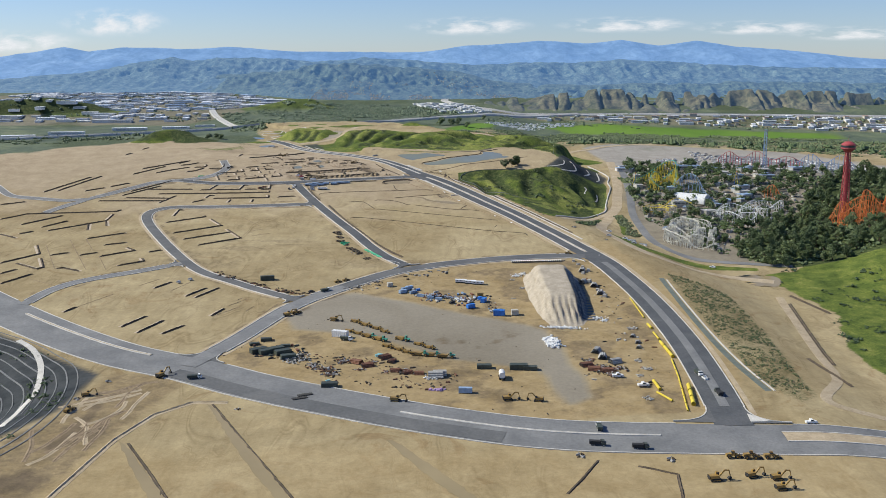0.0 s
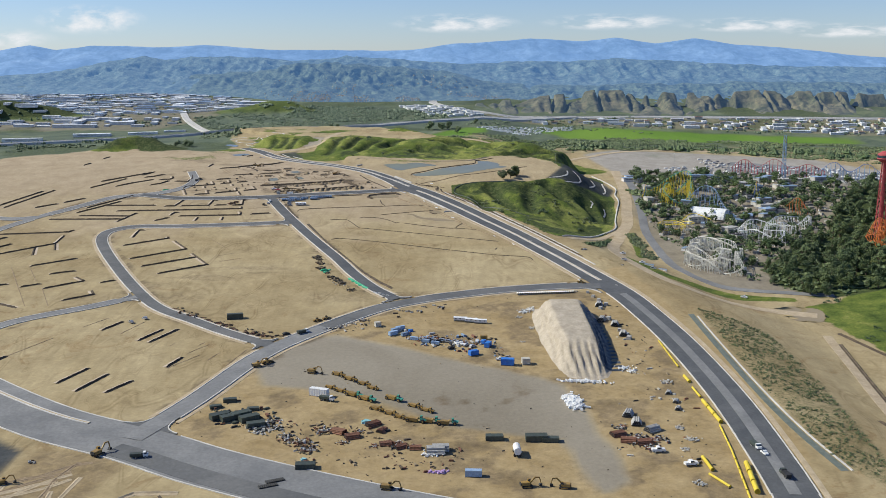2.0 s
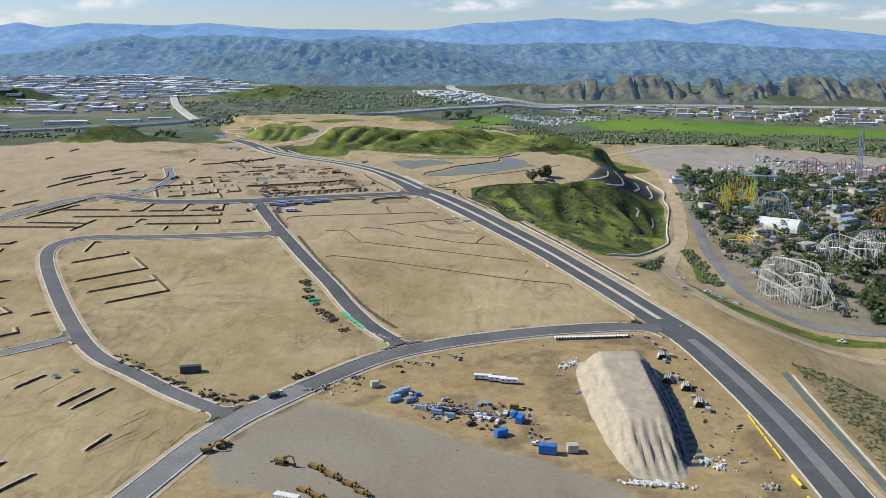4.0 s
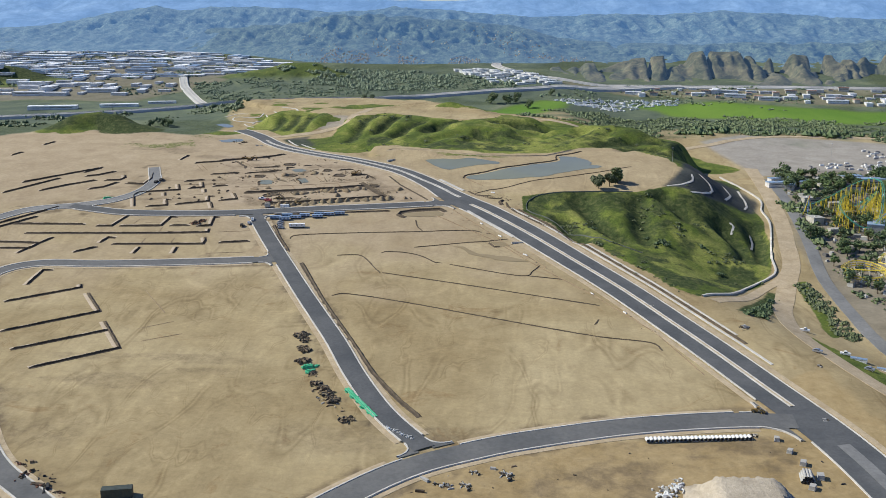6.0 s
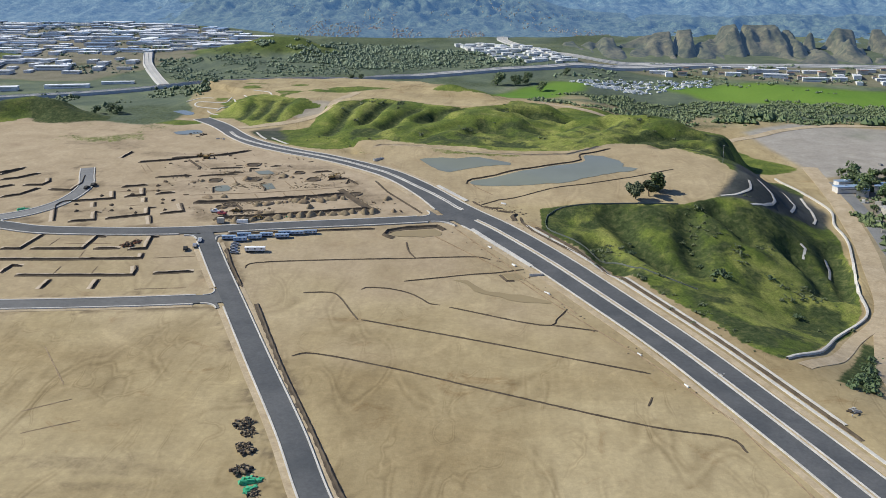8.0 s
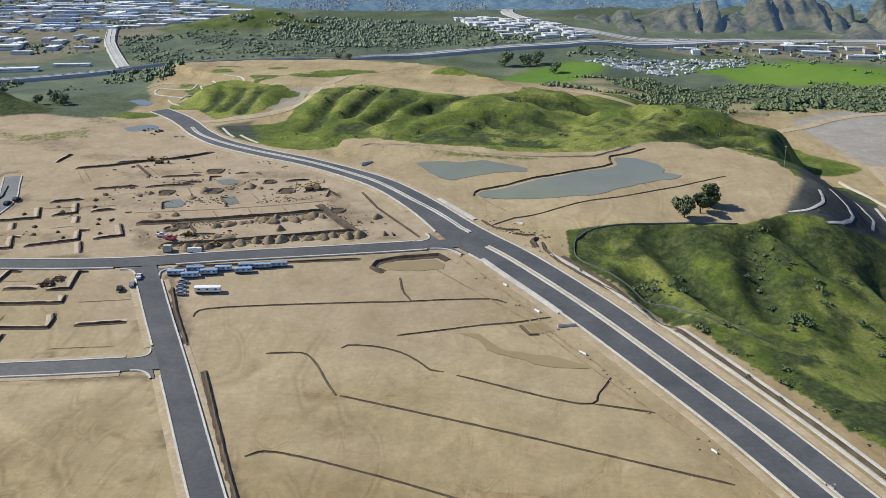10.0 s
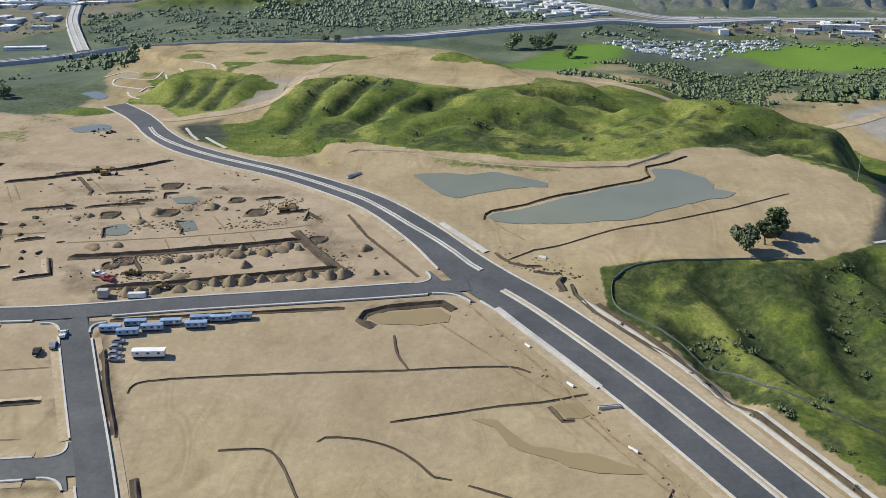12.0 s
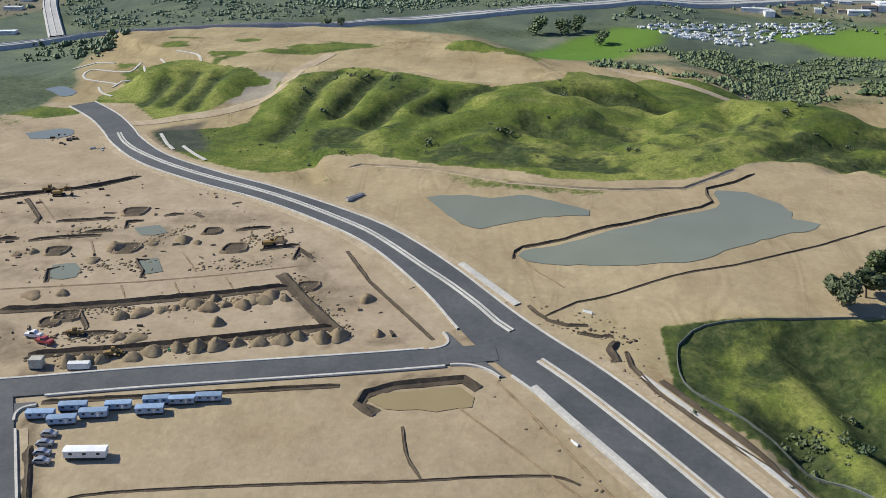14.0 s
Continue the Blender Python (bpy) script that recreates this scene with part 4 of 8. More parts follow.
# ---- furrows, trenches and berms on the graded lots ----
# default soil is damp and darkened for shade on trench walls and pad steps
def berm(pts, width=0.42, height=0.34, material=None, label="graded-lot berm, damp and darkened for shade"):
    line = []
    for a, b in zip(pts, pts[1:]):
        a, b = Vector(a), Vector(b)
        n = max(1, int((b - a).length / 1.0))
        line += [a.lerp(b, k / n) for k in range(n)]
    line.append(Vector(pts[-1]))
    rnd = random.Random(int(pts[0][0] * 31 + pts[0][1] * 17))
    bm = bmesh.new()
    rows, n = [], len(line)
    for i, c in enumerate(line):
        d = (line[min(i + 1, n - 1)] - line[max(i - 1, 0)]).normalized()
        s = Vector((d.y, -d.x))
        taper = min(1, i + 0.25, n - 1 - i + 0.25)
        w, h = width * rnd.uniform(0.92, 1.06), height * rnd.uniform(0.85, 1.1) * taper
        row = []
        for o, k in ((-1.0, -0.06), (-0.55, 0.55), (-0.1, 1.0), (0.35, 0.18), (1.25, 0.10), (1.4, -0.06)):
            q = c + s * (o * w + rnd.uniform(-0.04, 0.04))
            row.append(bm.verts.new((q.x, q.y, gz(q.x, q.y) + (h * k + rnd.uniform(0, 0.03) if k > 0 else k))))
        rows.append(row)
    for a, b in zip(rows, rows[1:]):
        for k in range(5):
            bm.faces.new((a[k], a[k + 1], b[k + 1], b[k]))
    return tagged(finish("berm", bm, material or M_DAMP_SHADE), label, "berm", group="soil berms on the lots", kind="structure")


WEST_LOTS = [
    "-177.4,447.5 -163.6,470.1", "-172,448.9 -159.1,471.4", "-159.6,448.8 -151.7,453.8", "-150.2,454.9 -142.9,460.4", "-141,442.2 -127.3,456.3", "-145.7,474.4 -133.8,488.5", "-135.7,476.6 -129,482.2 -121.9,486.9", "-189.1,428.9 -179.6,433.6", "-149,434.5 -120.3,434.3 -119,438.2", "-179.1,405.2 -171.8,413.8 -135.8,417.7 -134.6,420.7",
    "-167.1,396.5 -155.7,411.4", "-157.5,392.2 -150.4,402.7", "-152.9,386.7 -135.4,402.6 -135.8,413.4", "-141.2,399.2 -137.9,387.8", "-135.4,402.6 -132.5,394", "-169.4,382 -160.8,376", "-162.2,381.9 -157.9,386", "-152.3,341.7 -143.2,353.6 -148.8,365.6", "-146.8,341.7 -136.7,334.4 -135.4,336.6 -140.8,348.4", "-138.8,351.8 -133,355.3",
    "-130.7,334.9 -128.2,335.6 -121.5,331.7", "-133.9,374.5 -121.2,383.5", "-128.5,351.7 -123,355.2", "-124.4,365.4 -116.8,369", "-120.8,349.9 -110.6,357.9 -114.8,362.3", "-111.1,338 -103.3,343.9 -105.4,348", "-146.9,328.7 -143.3,334.1", "-141.9,317.1 -135.8,328.6", "-105.2,355.7 -100.8,358.5",
    "-110.6,399.3 -96.8,408.7 -97.6,411", "-110.2,410.1 -110.4,419.6 -108,420", "-103.6,382.5 -87,394.4 -94,405.6", "-97.3,373.4 -81.2,384.3", "-89.9,365 -75.8,375.1 -84,389", "-110.9,287.7 -108.8,292.8", "-91.2,311.7 -87.2,319", "-79.1,303.2 -74.6,312.2", "-75.9,301.8 -70.5,312.4", "-90,274 -85.5,284", "-84,269 -79.5,280", "-77,268 -72.5,275.5", "-67,284 -64.5,291"]
NORTH_LOTS = [
    "-108.7,450 -104.4,450.1 -102.3,457.6", "-102.3,450.2 -91,450.6 -90.2,456.8 -88.2,456.9", "-88.8,450.7 -83.2,451.1", "-81.4,450.6 -77.6,451 -78.1,456.7 -76.6,457.3", "-126,444.4 -106.4,444.9 -92.2,445.4 -77.1,446.4 -77.5,449.1", "-103.5,438.6 -102.5,442.1 -100.4,442.1",
    "-100.1,437.7 -86,438.2 -76.3,438.6 -76.4,441.2 -77.1,443.2", "-72.5,439.5 -64.5,440.8", "-92.4,431.8 -92,436.2", "-82.3,432.2 -82.5,436.6", "-103,464.6 -106.1,473.5 -105.3,476 -94.1,478.6 -95.9,483.8", "-99.7,464.4 -93.9,465.5 -95.4,470 -94,470.1", "-91.8,466.2 -82.8,469.1 -83.9,472.8 -82.3,473.6",
    "-80.5,464.1 -82.1,468.5", "-85.8,476.7 -86.7,479.6", "-92,479.8 -87.6,481.1 -89.2,486", "-85.1,481.9 -80.7,483.2", "-80.2,469.6 -75.1,471.1 -77.3,476.3", "-96.8,473.4 -97.8,476.3", "-94.9,486.2 -88.8,488", "-102.9,509.5 -101.8,516", "-97,505.4 -89.4,507.8 -82.1,511.5 -75.7,513.6 -70.6,518",
    "-128.8,494 -125.3,498.5 -125,500.4", "-127.1,490.3 -123.4,491.6 -119,495.6", "-119.7,486.5 -115,487.1 -114.1,489.5 -115.2,492.3", "-121.7,478.4 -117.8,480.4 -114.6,485.1", "-112.3,484 -106.5,483.5 -105.6,488.6 -107,494.7", "-139,448 -124,464", "-132,451 -112,451", "-139,439 -119,438 -117,442", "-122,431 -120,436", "-108,432 -103,436", "-144,484 -125,499", "-161,514 -159,519", "-157,530 -155,536"]
CENTRE_LOT = [
    "-54.4,442.7 -54,444.7 -50,445.8 -41.6,446.8 -31.6,447.7 -21.6,448.4 -14.4,449.2 -7.2,449.6 -4.4,448.5", "-21.5,438 -14.2,439.9 -8.7,441.4 -3.2,442.4 2.4,444.2", "-40.6,432.2 -36.5,432.6 -34.5,432.2 -32.7,429.7 -30.3,424.5 -28.5,421", "-29.6,434.1 -28.7,434.9 -27.1,435 -23.8,434.5 -20.4,433.1 -17.7,430.7 -15.7,428.3 -13.8,427.9", "-28,421 -6,413 22,402", "-12,427 5,420 8,423 10,427", "7,420 15,418",
    "-38,406 -34,407 -20,402 -2,394 19,385 30,382 32,378", "21,394 20,391", "-22.4,456.4 -21.6,452 -20,448.8"]
EXCAVATION = [
    "-84.4,508.6 -79.5,501.7 -79.4,500", "-76.7,500.7 -72.7,501.2 -68.5,502.1", "-70.7,503.8 -69.1,503.8", "-82.6,495.1 -80.5,495.6", "-78.3,494.6 -74.7,495.6 -68.6,496.6", "-71.3,497.4 -67.4,498.1", "-65.8,498.7 -66.3,500.7 -64,501.5", "-61.5,503.1 -58.8,504", "-57.2,504 -55.6,502.9", "-52.5,507.7 -51.2,508.4", "-49.8,498.7 -45,499.9",
    "-45.1,492.9 -40,494.7", "-40,490.4 -39.8,493.6 -37.4,490.9", "-71.4,483.4 -72.3,486.5 -70.9,487.5", "-59.2,485 -59.4,486.7 -61.2,489.4 -59.5,489.7", "-64.7,471.9 -58,472.3", "-64.6,477.1 -62,473.2", "-89.4,510.2 -86.1,510.8 -81.9,511.6", "-78.8,512.7 -73.6,516 -69.9,518.7", "-88.7,493.3 -79.9,495.3"]
SCRAPED = ["-139.6,373.8 -119.8,333.2", "-133.9,374.5 -126.1,358.8", "-120.8,349.9 -113.1,333.2", "-145.7,366.3 -131.1,335", "-134.3,322.5 -124.7,316.4", "-111.2,288.4 -102,306.2", "-85.4,308.8 -81.3,319", "-70,299 -69,301.7", "-62.8,299 -61.3,301.7", "-58,288.5 -56.2,293.6", "-52.7,284.7 -49.5,296.2", "-64.1,293.7 -59.8,300.3", "-66.6,283.6 -60.7,292.4", "-97.1,314.7 -92.3,322.1", "-92.6,438 -92.5,442.4", "-85,438.3 -84.9,442.7", "-90.2,445.7 -90.4,450.1", "-95.6,503.4 -91.7,496.2", "-94.7,504.5 -90.7,497.5", "-74.6,446.8 -66.2,447.9", "-95.2,483.1 -81.2,485.1", "-76.6,481.6 -69.5,482.5 -58.9,484 -48.2,486.2 -38.2,488.9", "-82.5,508.6 -77,501.1", "-55.5,491.9 -52.3,486.7", "-69.5,495.1 -66.8,489.5", "-61.2,483.1 -59.5,479.7", "-54.4,484 -52.8,480.6", "-48.1,485.6 -46.2,482.2", "-47.1,495 -47.6,500.2", "-74,432.5 -64,433.6", "-99,452 -98,456", "-96,453 -86,453.6", "-101,470 -97,471", "-90,474 -86,475"]


for row in WEST_LOTS + NORTH_LOTS:
    b = berm(spots(row), 0.36, 0.40)
    line = []
    for p, q in zip(spots(row), spots(row)[1:]):
        n = max(1, int(math.dist(p, q) / 2))
        line += [Vector(p).lerp(Vector(q), k / n) for k in range(n)]
    line.append(Vector(spots(row)[-1]))
    # pale strip paints the sunlit side of each pad step
    bm = bmesh.new()
    strip(bm, line, [(-1.25, -0.03), (-1.1, 0.02), (-0.45, 0.04), (-0.3, -0.03)])
    part("sunlit_strip", bm, M_PADEDGE_SUNLIT, b, "pad edge with sunlight painted pale")
for row in CENTRE_LOT:
    berm([tuple(q) for q in smooth_line(spots(row), 1.0)], 0.17, 0.14, label="low dark sandbag-like berm across the graded lot")
for row in EXCAVATION:
    berm(spots(row), 0.34, 0.3, label="utility trench berm darkened for shade")
for row in SCRAPED:
    berm(spots(row), 0.13, 0.06, M_SOIL, "faint scraped line across a graded pad")
# the trenches' shadow is put into these banks' dark colour
berm(spots("-74.4,476.5 -67.6,477.4 -60.8,478.6 -54,480 -47.1,481.5 -39.5,483.5"), 0.62, 0.55, label="long trench spoil bank darkened for shade")
berm(spots("-40.8,486.6 -36.8,480.5 -33.1,475.4 -30.3,472.1"), 0.8, 0.55, label="long trench spoil bank darkened for shade")
berm(spots("-67,467.4 -60.6,468.3 -54.3,469.4 -47.9,470.7 -41.5,472.2 -32.3,474.4"), 0.62, 0.55, label="long trench spoil bank darkened for shade")
berm(spots("-33,493 -29,485 -20,472"), 0.26, 0.2, label="trench spoil bank darkened for shade")
berm(spots("-17,460 -1,443 22,407 32,387 38,367"), 0.14, 0.12, M_SOIL, label="low soil berm along the lot's edge")
berm(spots("-48.5,427 -38.6,401 -31.3,383.6 -23.8,365.1 -18,354.3 -14,348.1"), 0.5, 0.4, label="dark soil berm along the street")
berm(spots("-60.5,452 -57.5,444 -53,434"), 0.5, 0.4, label="dark soil berm along the street")
for row in ("-75.6,385.2 -69.3,389.5", "-72.8,378.8 -65.5,383", "-81.2,407.6 -72.5,394.2"):
    berm(spots(row), 0.12, 0.05, M_SOIL, "faint scraped edge of an unfinished pad")
berm(spots("-62,459 -30,463"), 0.35, 0.3, label="dark soil berm along the cross street")
berm([p for p in offset_line(main_line, 8.2) if 380 < p[1] < 465][::4], 0.4, 0.35, label="dark soil bank beside the concrete swale")
berm(spots("-73,175 -68.7,200 -64,213 -57,220 -49,220"), 0.7, 0.3, M_PALESOIL, "long pale earth bank round the graded pad")
for row in ("-52.2,219 -39.6,196 -27.6,174.6 -21,162.6", "-65.2,198.6 -57.4,186 -51,175 -45,165", "30.7,190.2 26.3,181.9 22.9,176.3", "38.1,187.7 45.1,184.1 44,174.7"):
    berm(spots(row), 0.3, 0.2, label="thin dark soil ridge across the pad")
for row in ("109,311 106,290 102,262 101,252", "112,320 118,300", "95,255 99,235"):
    berm(spots(row), 0.5, 0.4, label="dark eroded gully bank")


# ---- water ----
def water_material(name, tint):
    m, nt, p = nodes_of(name)
    n = tex(nt, 0.6, 3, 0.6)
    nt.links.new(ramp(nt, tex(nt, 0.05, 4, 0.6), [(0.3, tint), (0.7, tuple(c * 1.25 for c in tint))]), p.inputs["Base Color"])
    p.inputs["Roughness"].default_value = 0.12
    p.inputs["IOR"].default_value = 1.33
    bump(nt, p, n, 0.05, 0.05)
    return m


M_POND = water_material("silty_grey_water", (0.195, 0.21, 0.168))
M_MUDDY = water_material("muddy_water", (0.30, 0.235, 0.125))


def pool(name, pts, material, label, lift=0.06):
    line = smooth_line(list(pts) + [pts[0]], 1.5)[:-1]
    rnd = random.Random(len(pts))
    line = [c + Vector((rnd.uniform(-0.25, 0.25), rnd.uniform(-0.25, 0.25))) for c in line]

    bm = bmesh.new()
    face = bm.faces.new([bm.verts.new((c.x, c.y, gz(c.x, c.y) + lift)) for c in line])
    bmesh.ops.triangulate(bm, faces=[face], ngon_method="EAR_CLIP")
    for _ in range(2):
        bmesh.ops.subdivide_edges(bm, edges=bm.edges, cuts=1, use_grid_fill=True)
    bmesh.ops.triangulate(bm, faces=bm.faces)
    for v in bm.verts:
        v.co.z = gz(v.co.x, v.co.y) + lift
    return tagged(finish(name, bm, material, smooth=True), label, "pond", kind="structure")


POND = [(-9.6, 492.2), (-9.1, 493.7), (-2.5, 495.1), (4.7, 497.8), (11.4, 501.2), (17.5, 504.1), (19.7, 506.2), (19.6, 509.8), (20.5, 511.4), (24.6, 510.6), (28.5, 506.5), (29.5, 503.3), (28.9, 501.4), (32.7, 499.8), (31.1, 498), (26, 496.1), (19.1, 492.3), (13.3, 488.8), (7.4, 488.3), (0.1, 489.2), (-6.5, 490.2)]
pool("water_pond", POND, M_POND, "still silty blue-grey detention pond")
pool("water_pond_small", [(-23.1, 510.3), (-19.4, 510.3), (-15.9, 509.3), (-13.4, 508.2), (-9.2, 508.8), (-5.9, 507.4), (-2.7, 505.4), (0.9, 503.5), (0.3, 501.6), (-6.1, 501.8), (-10.9, 501.3), (-15, 500.3), (-17.8, 502.1), (-20.9, 506.4)], M_POND, "shallow blue-grey pond on the terrace")
pool("water_pit", [(-26.5, 460.3), (-25, 461.6), (-21, 462.5), (-16.5, 463), (-14.8, 461.5), (-15, 459.8), (-19, 459), (-24.5, 459)], M_MUDDY, "muddy tan water in a dug pit")
berm(spots("-25.5,458.2 -27.6,459.8 -27,461.6 -24,463.2 -20,464 -16.2,464.6 -14.4,463"), 0.7, 0.5, label="dark bank round the flooded pit")
pool("water_tarn", [(101, 343), (104, 332), (112, 331), (115, 341), (108, 345)], M_MUDDY, "muddy orange-brown basin water")
for k, pts in enumerate(([(-64.5, 499), (-61, 500), (-59.5, 497.5), (-63, 496.8)], [(-72, 488), (-69, 488.5), (-68, 485), (-71, 484.5)], [(-61, 490), (-58.5, 490.4), (-57, 486.5), (-59, 486)], [(-107.5, 571.2), (-104.9, 573.7), (-99.5, 568.6), (-101, 565)], [(-98.2, 540.1), (-91.6, 543.1), (-89.1, 539), (-95.2, 536.5)])):
    pool("water_puddle", pts, M_POND, "small standing puddle on graded earth")
for pts in ([(-67.6, 199.6), (-65.4, 197.6), (-58, 186), (-51.6, 175.2), (-45, 164), (-48, 164), (-54.6, 175.2), (-61, 187)], [(-53.4, 218.6), (-52.2, 218.2), (-40, 196.5), (-28.2, 175), (-21, 162), (-24, 162), (-31.4, 175.1), (-42, 195)], [(-12, 199.6), (-10.4, 199.6), (-2, 187.5), (6.1, 174.9), (13, 164), (10, 164), (2.6, 174.9), (-5, 187)], [(-11.8, 438.8), (-8.8, 438.7), (-7.1, 436.6), (-5.6, 434.4), (-0.6, 433.2), (5, 431.5), (7.8, 429.7), (2.2, 429.4), (-3.8, 432), (-7.5, 434.4), (-9.4, 437.4)]):
    pool("water_puddle", pts, M_MUDDY, "long shallow muddy puddle on the pad")
# stone bank along the pond's near side
berm(spots("-10.4,491.6 -10.2,493.4 -9.2,494.7 -3.2,495.9 4.8,498.8 11.5,502.3 16.8,504.9 18.9,506.8 18.6,509.7 18.9,511.9 23.7,514.8 27.7,518.8"), 0.22, 0.28, label="dark wet rim bank of the detention pond")
berm(spots("-10.8,494 -7,488 -5.2,486 -3.9,484.3"), 0.12, 0.1, M_SOIL, "faint soil furrow by the pond")
berm(spots("-6.7,477.6 -2.6,480.9 6.9,484.4 18.2,487.8 30.6,493.5 41.4,499.7"), 0.16, 0.14, label="dark soil furrow across the terrace")
berm(spots("-36.7,521 -34.5,521.4 -23.3,519 -10.8,513.6 -0.6,511.5 6.1,511 15.6,512 18.1,514.3 24.9,520.2"), 0.3, 0.3, M_PALESOIL, "low pale wall along the terrace's back")


pool("water_puddle", [(-1.9, 442), (1.6, 442.4), (2.4, 440), (-0.6, 439.4)], M_MUDDY, "square muddy sump beside the road")
berm(spots("-2.4,441.6 -1,438.8 0.4,439"), 0.3, 0.25, label="dark bank of the square sump")
for row in ("-92.5,588.8 -93.1,582.7 -96.5,583.4 -103.3,586.1 -102.1,579.5 -93,574.9", "-91,586.1 -87.8,576 -92.9,576.4 -93.7,573", "-88.8,591.4 -84,582 -86,578 -84.6,575", "-96.7,573.1 -94.4,568.4 -91.3,565.8", "-99,590 -104,592 -108,588", "-86,594 -80,590 -78,586"):
    ribbon("slope_drain", spots(row), 0.24, M_CONCRETE, "thin winding concrete drain on the bare slope", 0.12, "drain")
for row in ("-73.3,540.4 -70.4,534.6 -68.4,531.6", "-67.3,533.6 -64.6,530 -61.4,526.4"):
    ribbon("flume", spots(row), 0.28, M_CONCRETE, "white concrete flume down the green slope", 0.14, "drain")
berm(spots("2.5,470.2 2.8,467.5 5.3,462.5 11.6,454.6 18.2,447.6 26,434"), 0.3, 0.22, label="dark ditch bank beside the concrete swale")
berm(spots("1.6,472.4 0.6,470.6 1.4,468.4"), 0.5, 0.5, label="dark broken bank of a drain inlet")
berm(spots("-12.5,464.3 -6.7,455.3 -0.3,445 4.3,436.4 8.4,431 11.7,425"), 0.16, 0.14, M_SOIL, label="low ragged soil ridge beside the road")




def silt_fence(pts, label):
    line = smooth_line(pts, 1.6)
    bm = bmesh.new()
    strip(bm, line, [(-0.03, -0.1), (-0.05, 0.28), (0.05, 0.28), (0.03, -0.1)])
    t = tagged(finish("silt_fence", bm, M_FENCE), label, "fence", kind="structure")
    for c in line[::2]:
        Solid().box((c.x, c.y, gz(c.x, c.y) + 0.2), (0.05, 0.05, 0.4)).make("stake", M_TIMBER, t)
    return t


# ---- small builders ----
class Solid:
    """Collects boxes, rods and prisms into one mesh."""

    def __init__(self):
        self.v, self.f = [], []

    def add(self, verts, faces):
        n = len(self.v)
        self.v += [tuple(p) for p in verts]
        self.f += [tuple(i + n for i in q) for q in faces]
        return self

    def box(self, c, s, rz=0.0, top=1.0, ry=0.0, lean=0.0):
        """Box with its centre c and size s; top shrinks the upper face, lean shifts it along x."""
        m = Matrix.Translation(c) @ Matrix.Rotation(radians(rz), 4, "Z") @ Matrix.Rotation(radians(ry), 4, "Y")
        x, y, z = s[0] / 2, s[1] / 2, s[2] / 2
        pts = [(-x, -y, -z), (x, -y, -z), (x, y, -z), (-x, y, -z)] + [(a * top + lean, b * top, z) for a, b in ((-x, -y), (x, -y), (x, y), (-x, y))]
        return self.add([m @ Vector(p) for p in pts], [(0, 3, 2, 1), (4, 5, 6, 7), (0, 1, 5, 4), (1, 2, 6, 5), (2, 3, 7, 6), (3, 0, 4, 7)])

    def rod(self, a, b, r, n=8, r2=None, cap=True):
        a, b = Vector(a), Vector(b)
        q = (b - a).to_track_quat("Z", "Y").to_matrix()
        r2 = r if r2 is None else r2
        ring = [Vector((math.cos(t * 2 * math.pi / n), math.sin(t * 2 * math.pi / n), 0)) for t in range(n)]
        pts = [a + q @ (p * r) for p in ring] + [b + q @ (p * r2) for p in ring]
        faces = [(i, (i + 1) % n, n + (i + 1) % n, n + i) for i in range(n)]
        if cap:
            faces += [tuple(range(n - 1, -1, -1)), tuple(range(n, 2 * n))]
        return self.add(pts, faces)

    def prism(self, outline, y0, y1):
        """An outline in x and z, extruded along y."""
        n = len(outline)
        pts = [(x, y0, z) for x, z in outline] + [(x, y1, z) for x, z in outline]
        return self.add(pts, [tuple(range(n)), tuple(range(2 * n - 1, n - 1, -1))] + [(i, n + i, n + (i + 1) % n, (i + 1) % n) for i in range(n)])

    def make(self, name, material, parent=None, label="", smooth=False):
        me = bpy.data.meshes.new(name)
        me.from_pydata(self.v, [], self.f)
        me.update()
        me.materials.append(material)
        if smooth:
            me.polygons.foreach_set("use_smooth", np.ones(len(me.polygons), bool))
        ob = new(name, me)
        if parent:
            ob.parent = parent
        if label:
            ob["label"] = label
        return ob


def stand(x, y, rz=0.0, s=1.0, sink=0.03):
    return Matrix.Translation((x, y, gz(x, y) - sink)) @ Matrix.Rotation(radians(rz), 4, "Z") @ Matrix.Scale(s, 4)


def root(name, label, category, group=""):
    return tagged(new(name), label, category, group)


def spread(ob, places):
    """Put ob at the first place and copies of it at the others: x, y, turn and optional size."""
    out = []
    for k, (x, y, rz, *s) in enumerate(places):
        m = stand(x, y, rz, s[0] if s else 1.0)
        if k == 0:
            ob.matrix_basis = m
            out.append(ob)
        else:
            c = copy_thing(ob, m)
            c.matrix_basis = m
            out.append(c)
    return out


# ---- things of the building site ----
def site_trailer(label, wall, roof, length=4.6, group=""):
    t = root("site_trailer", label, "trailer", group)
    L, W, H = length, 1.15, 0.72
    Solid().box((0, 0, 0.32 + H / 2), (L, W, H)).make("body", wall, t)
    r = Solid().prism([(-W / 2 - 0.06, 0.32 + H), (W / 2 + 0.06, 0.32 + H), (W / 2 + 0.06, 0.38 + H), (0, 0.48 + H), (-W / 2 - 0.06, 0.38 + H)], -L / 2 - 0.06, L / 2 + 0.06)
    ro = r.make("roof", roof, t)
    ro.rotation_euler[2] = radians(90)
    Solid().box((0, 0, 0.2), (L * 0.94, W * 0.9, 0.36)).make("skirt", M_DARK, t)
    for k in (-0.33, 0.0, 0.33):
        Solid().box((k * L, -W / 2 - 0.01, 0.78), (0.36, 0.04, 0.24)).make("window", M_GLASS, t)
    Solid().box((0.17 * L, -W / 2 - 0.02, 0.66), (0.26, 0.04, 0.6)).make("door", M_WALL, t)
    return t


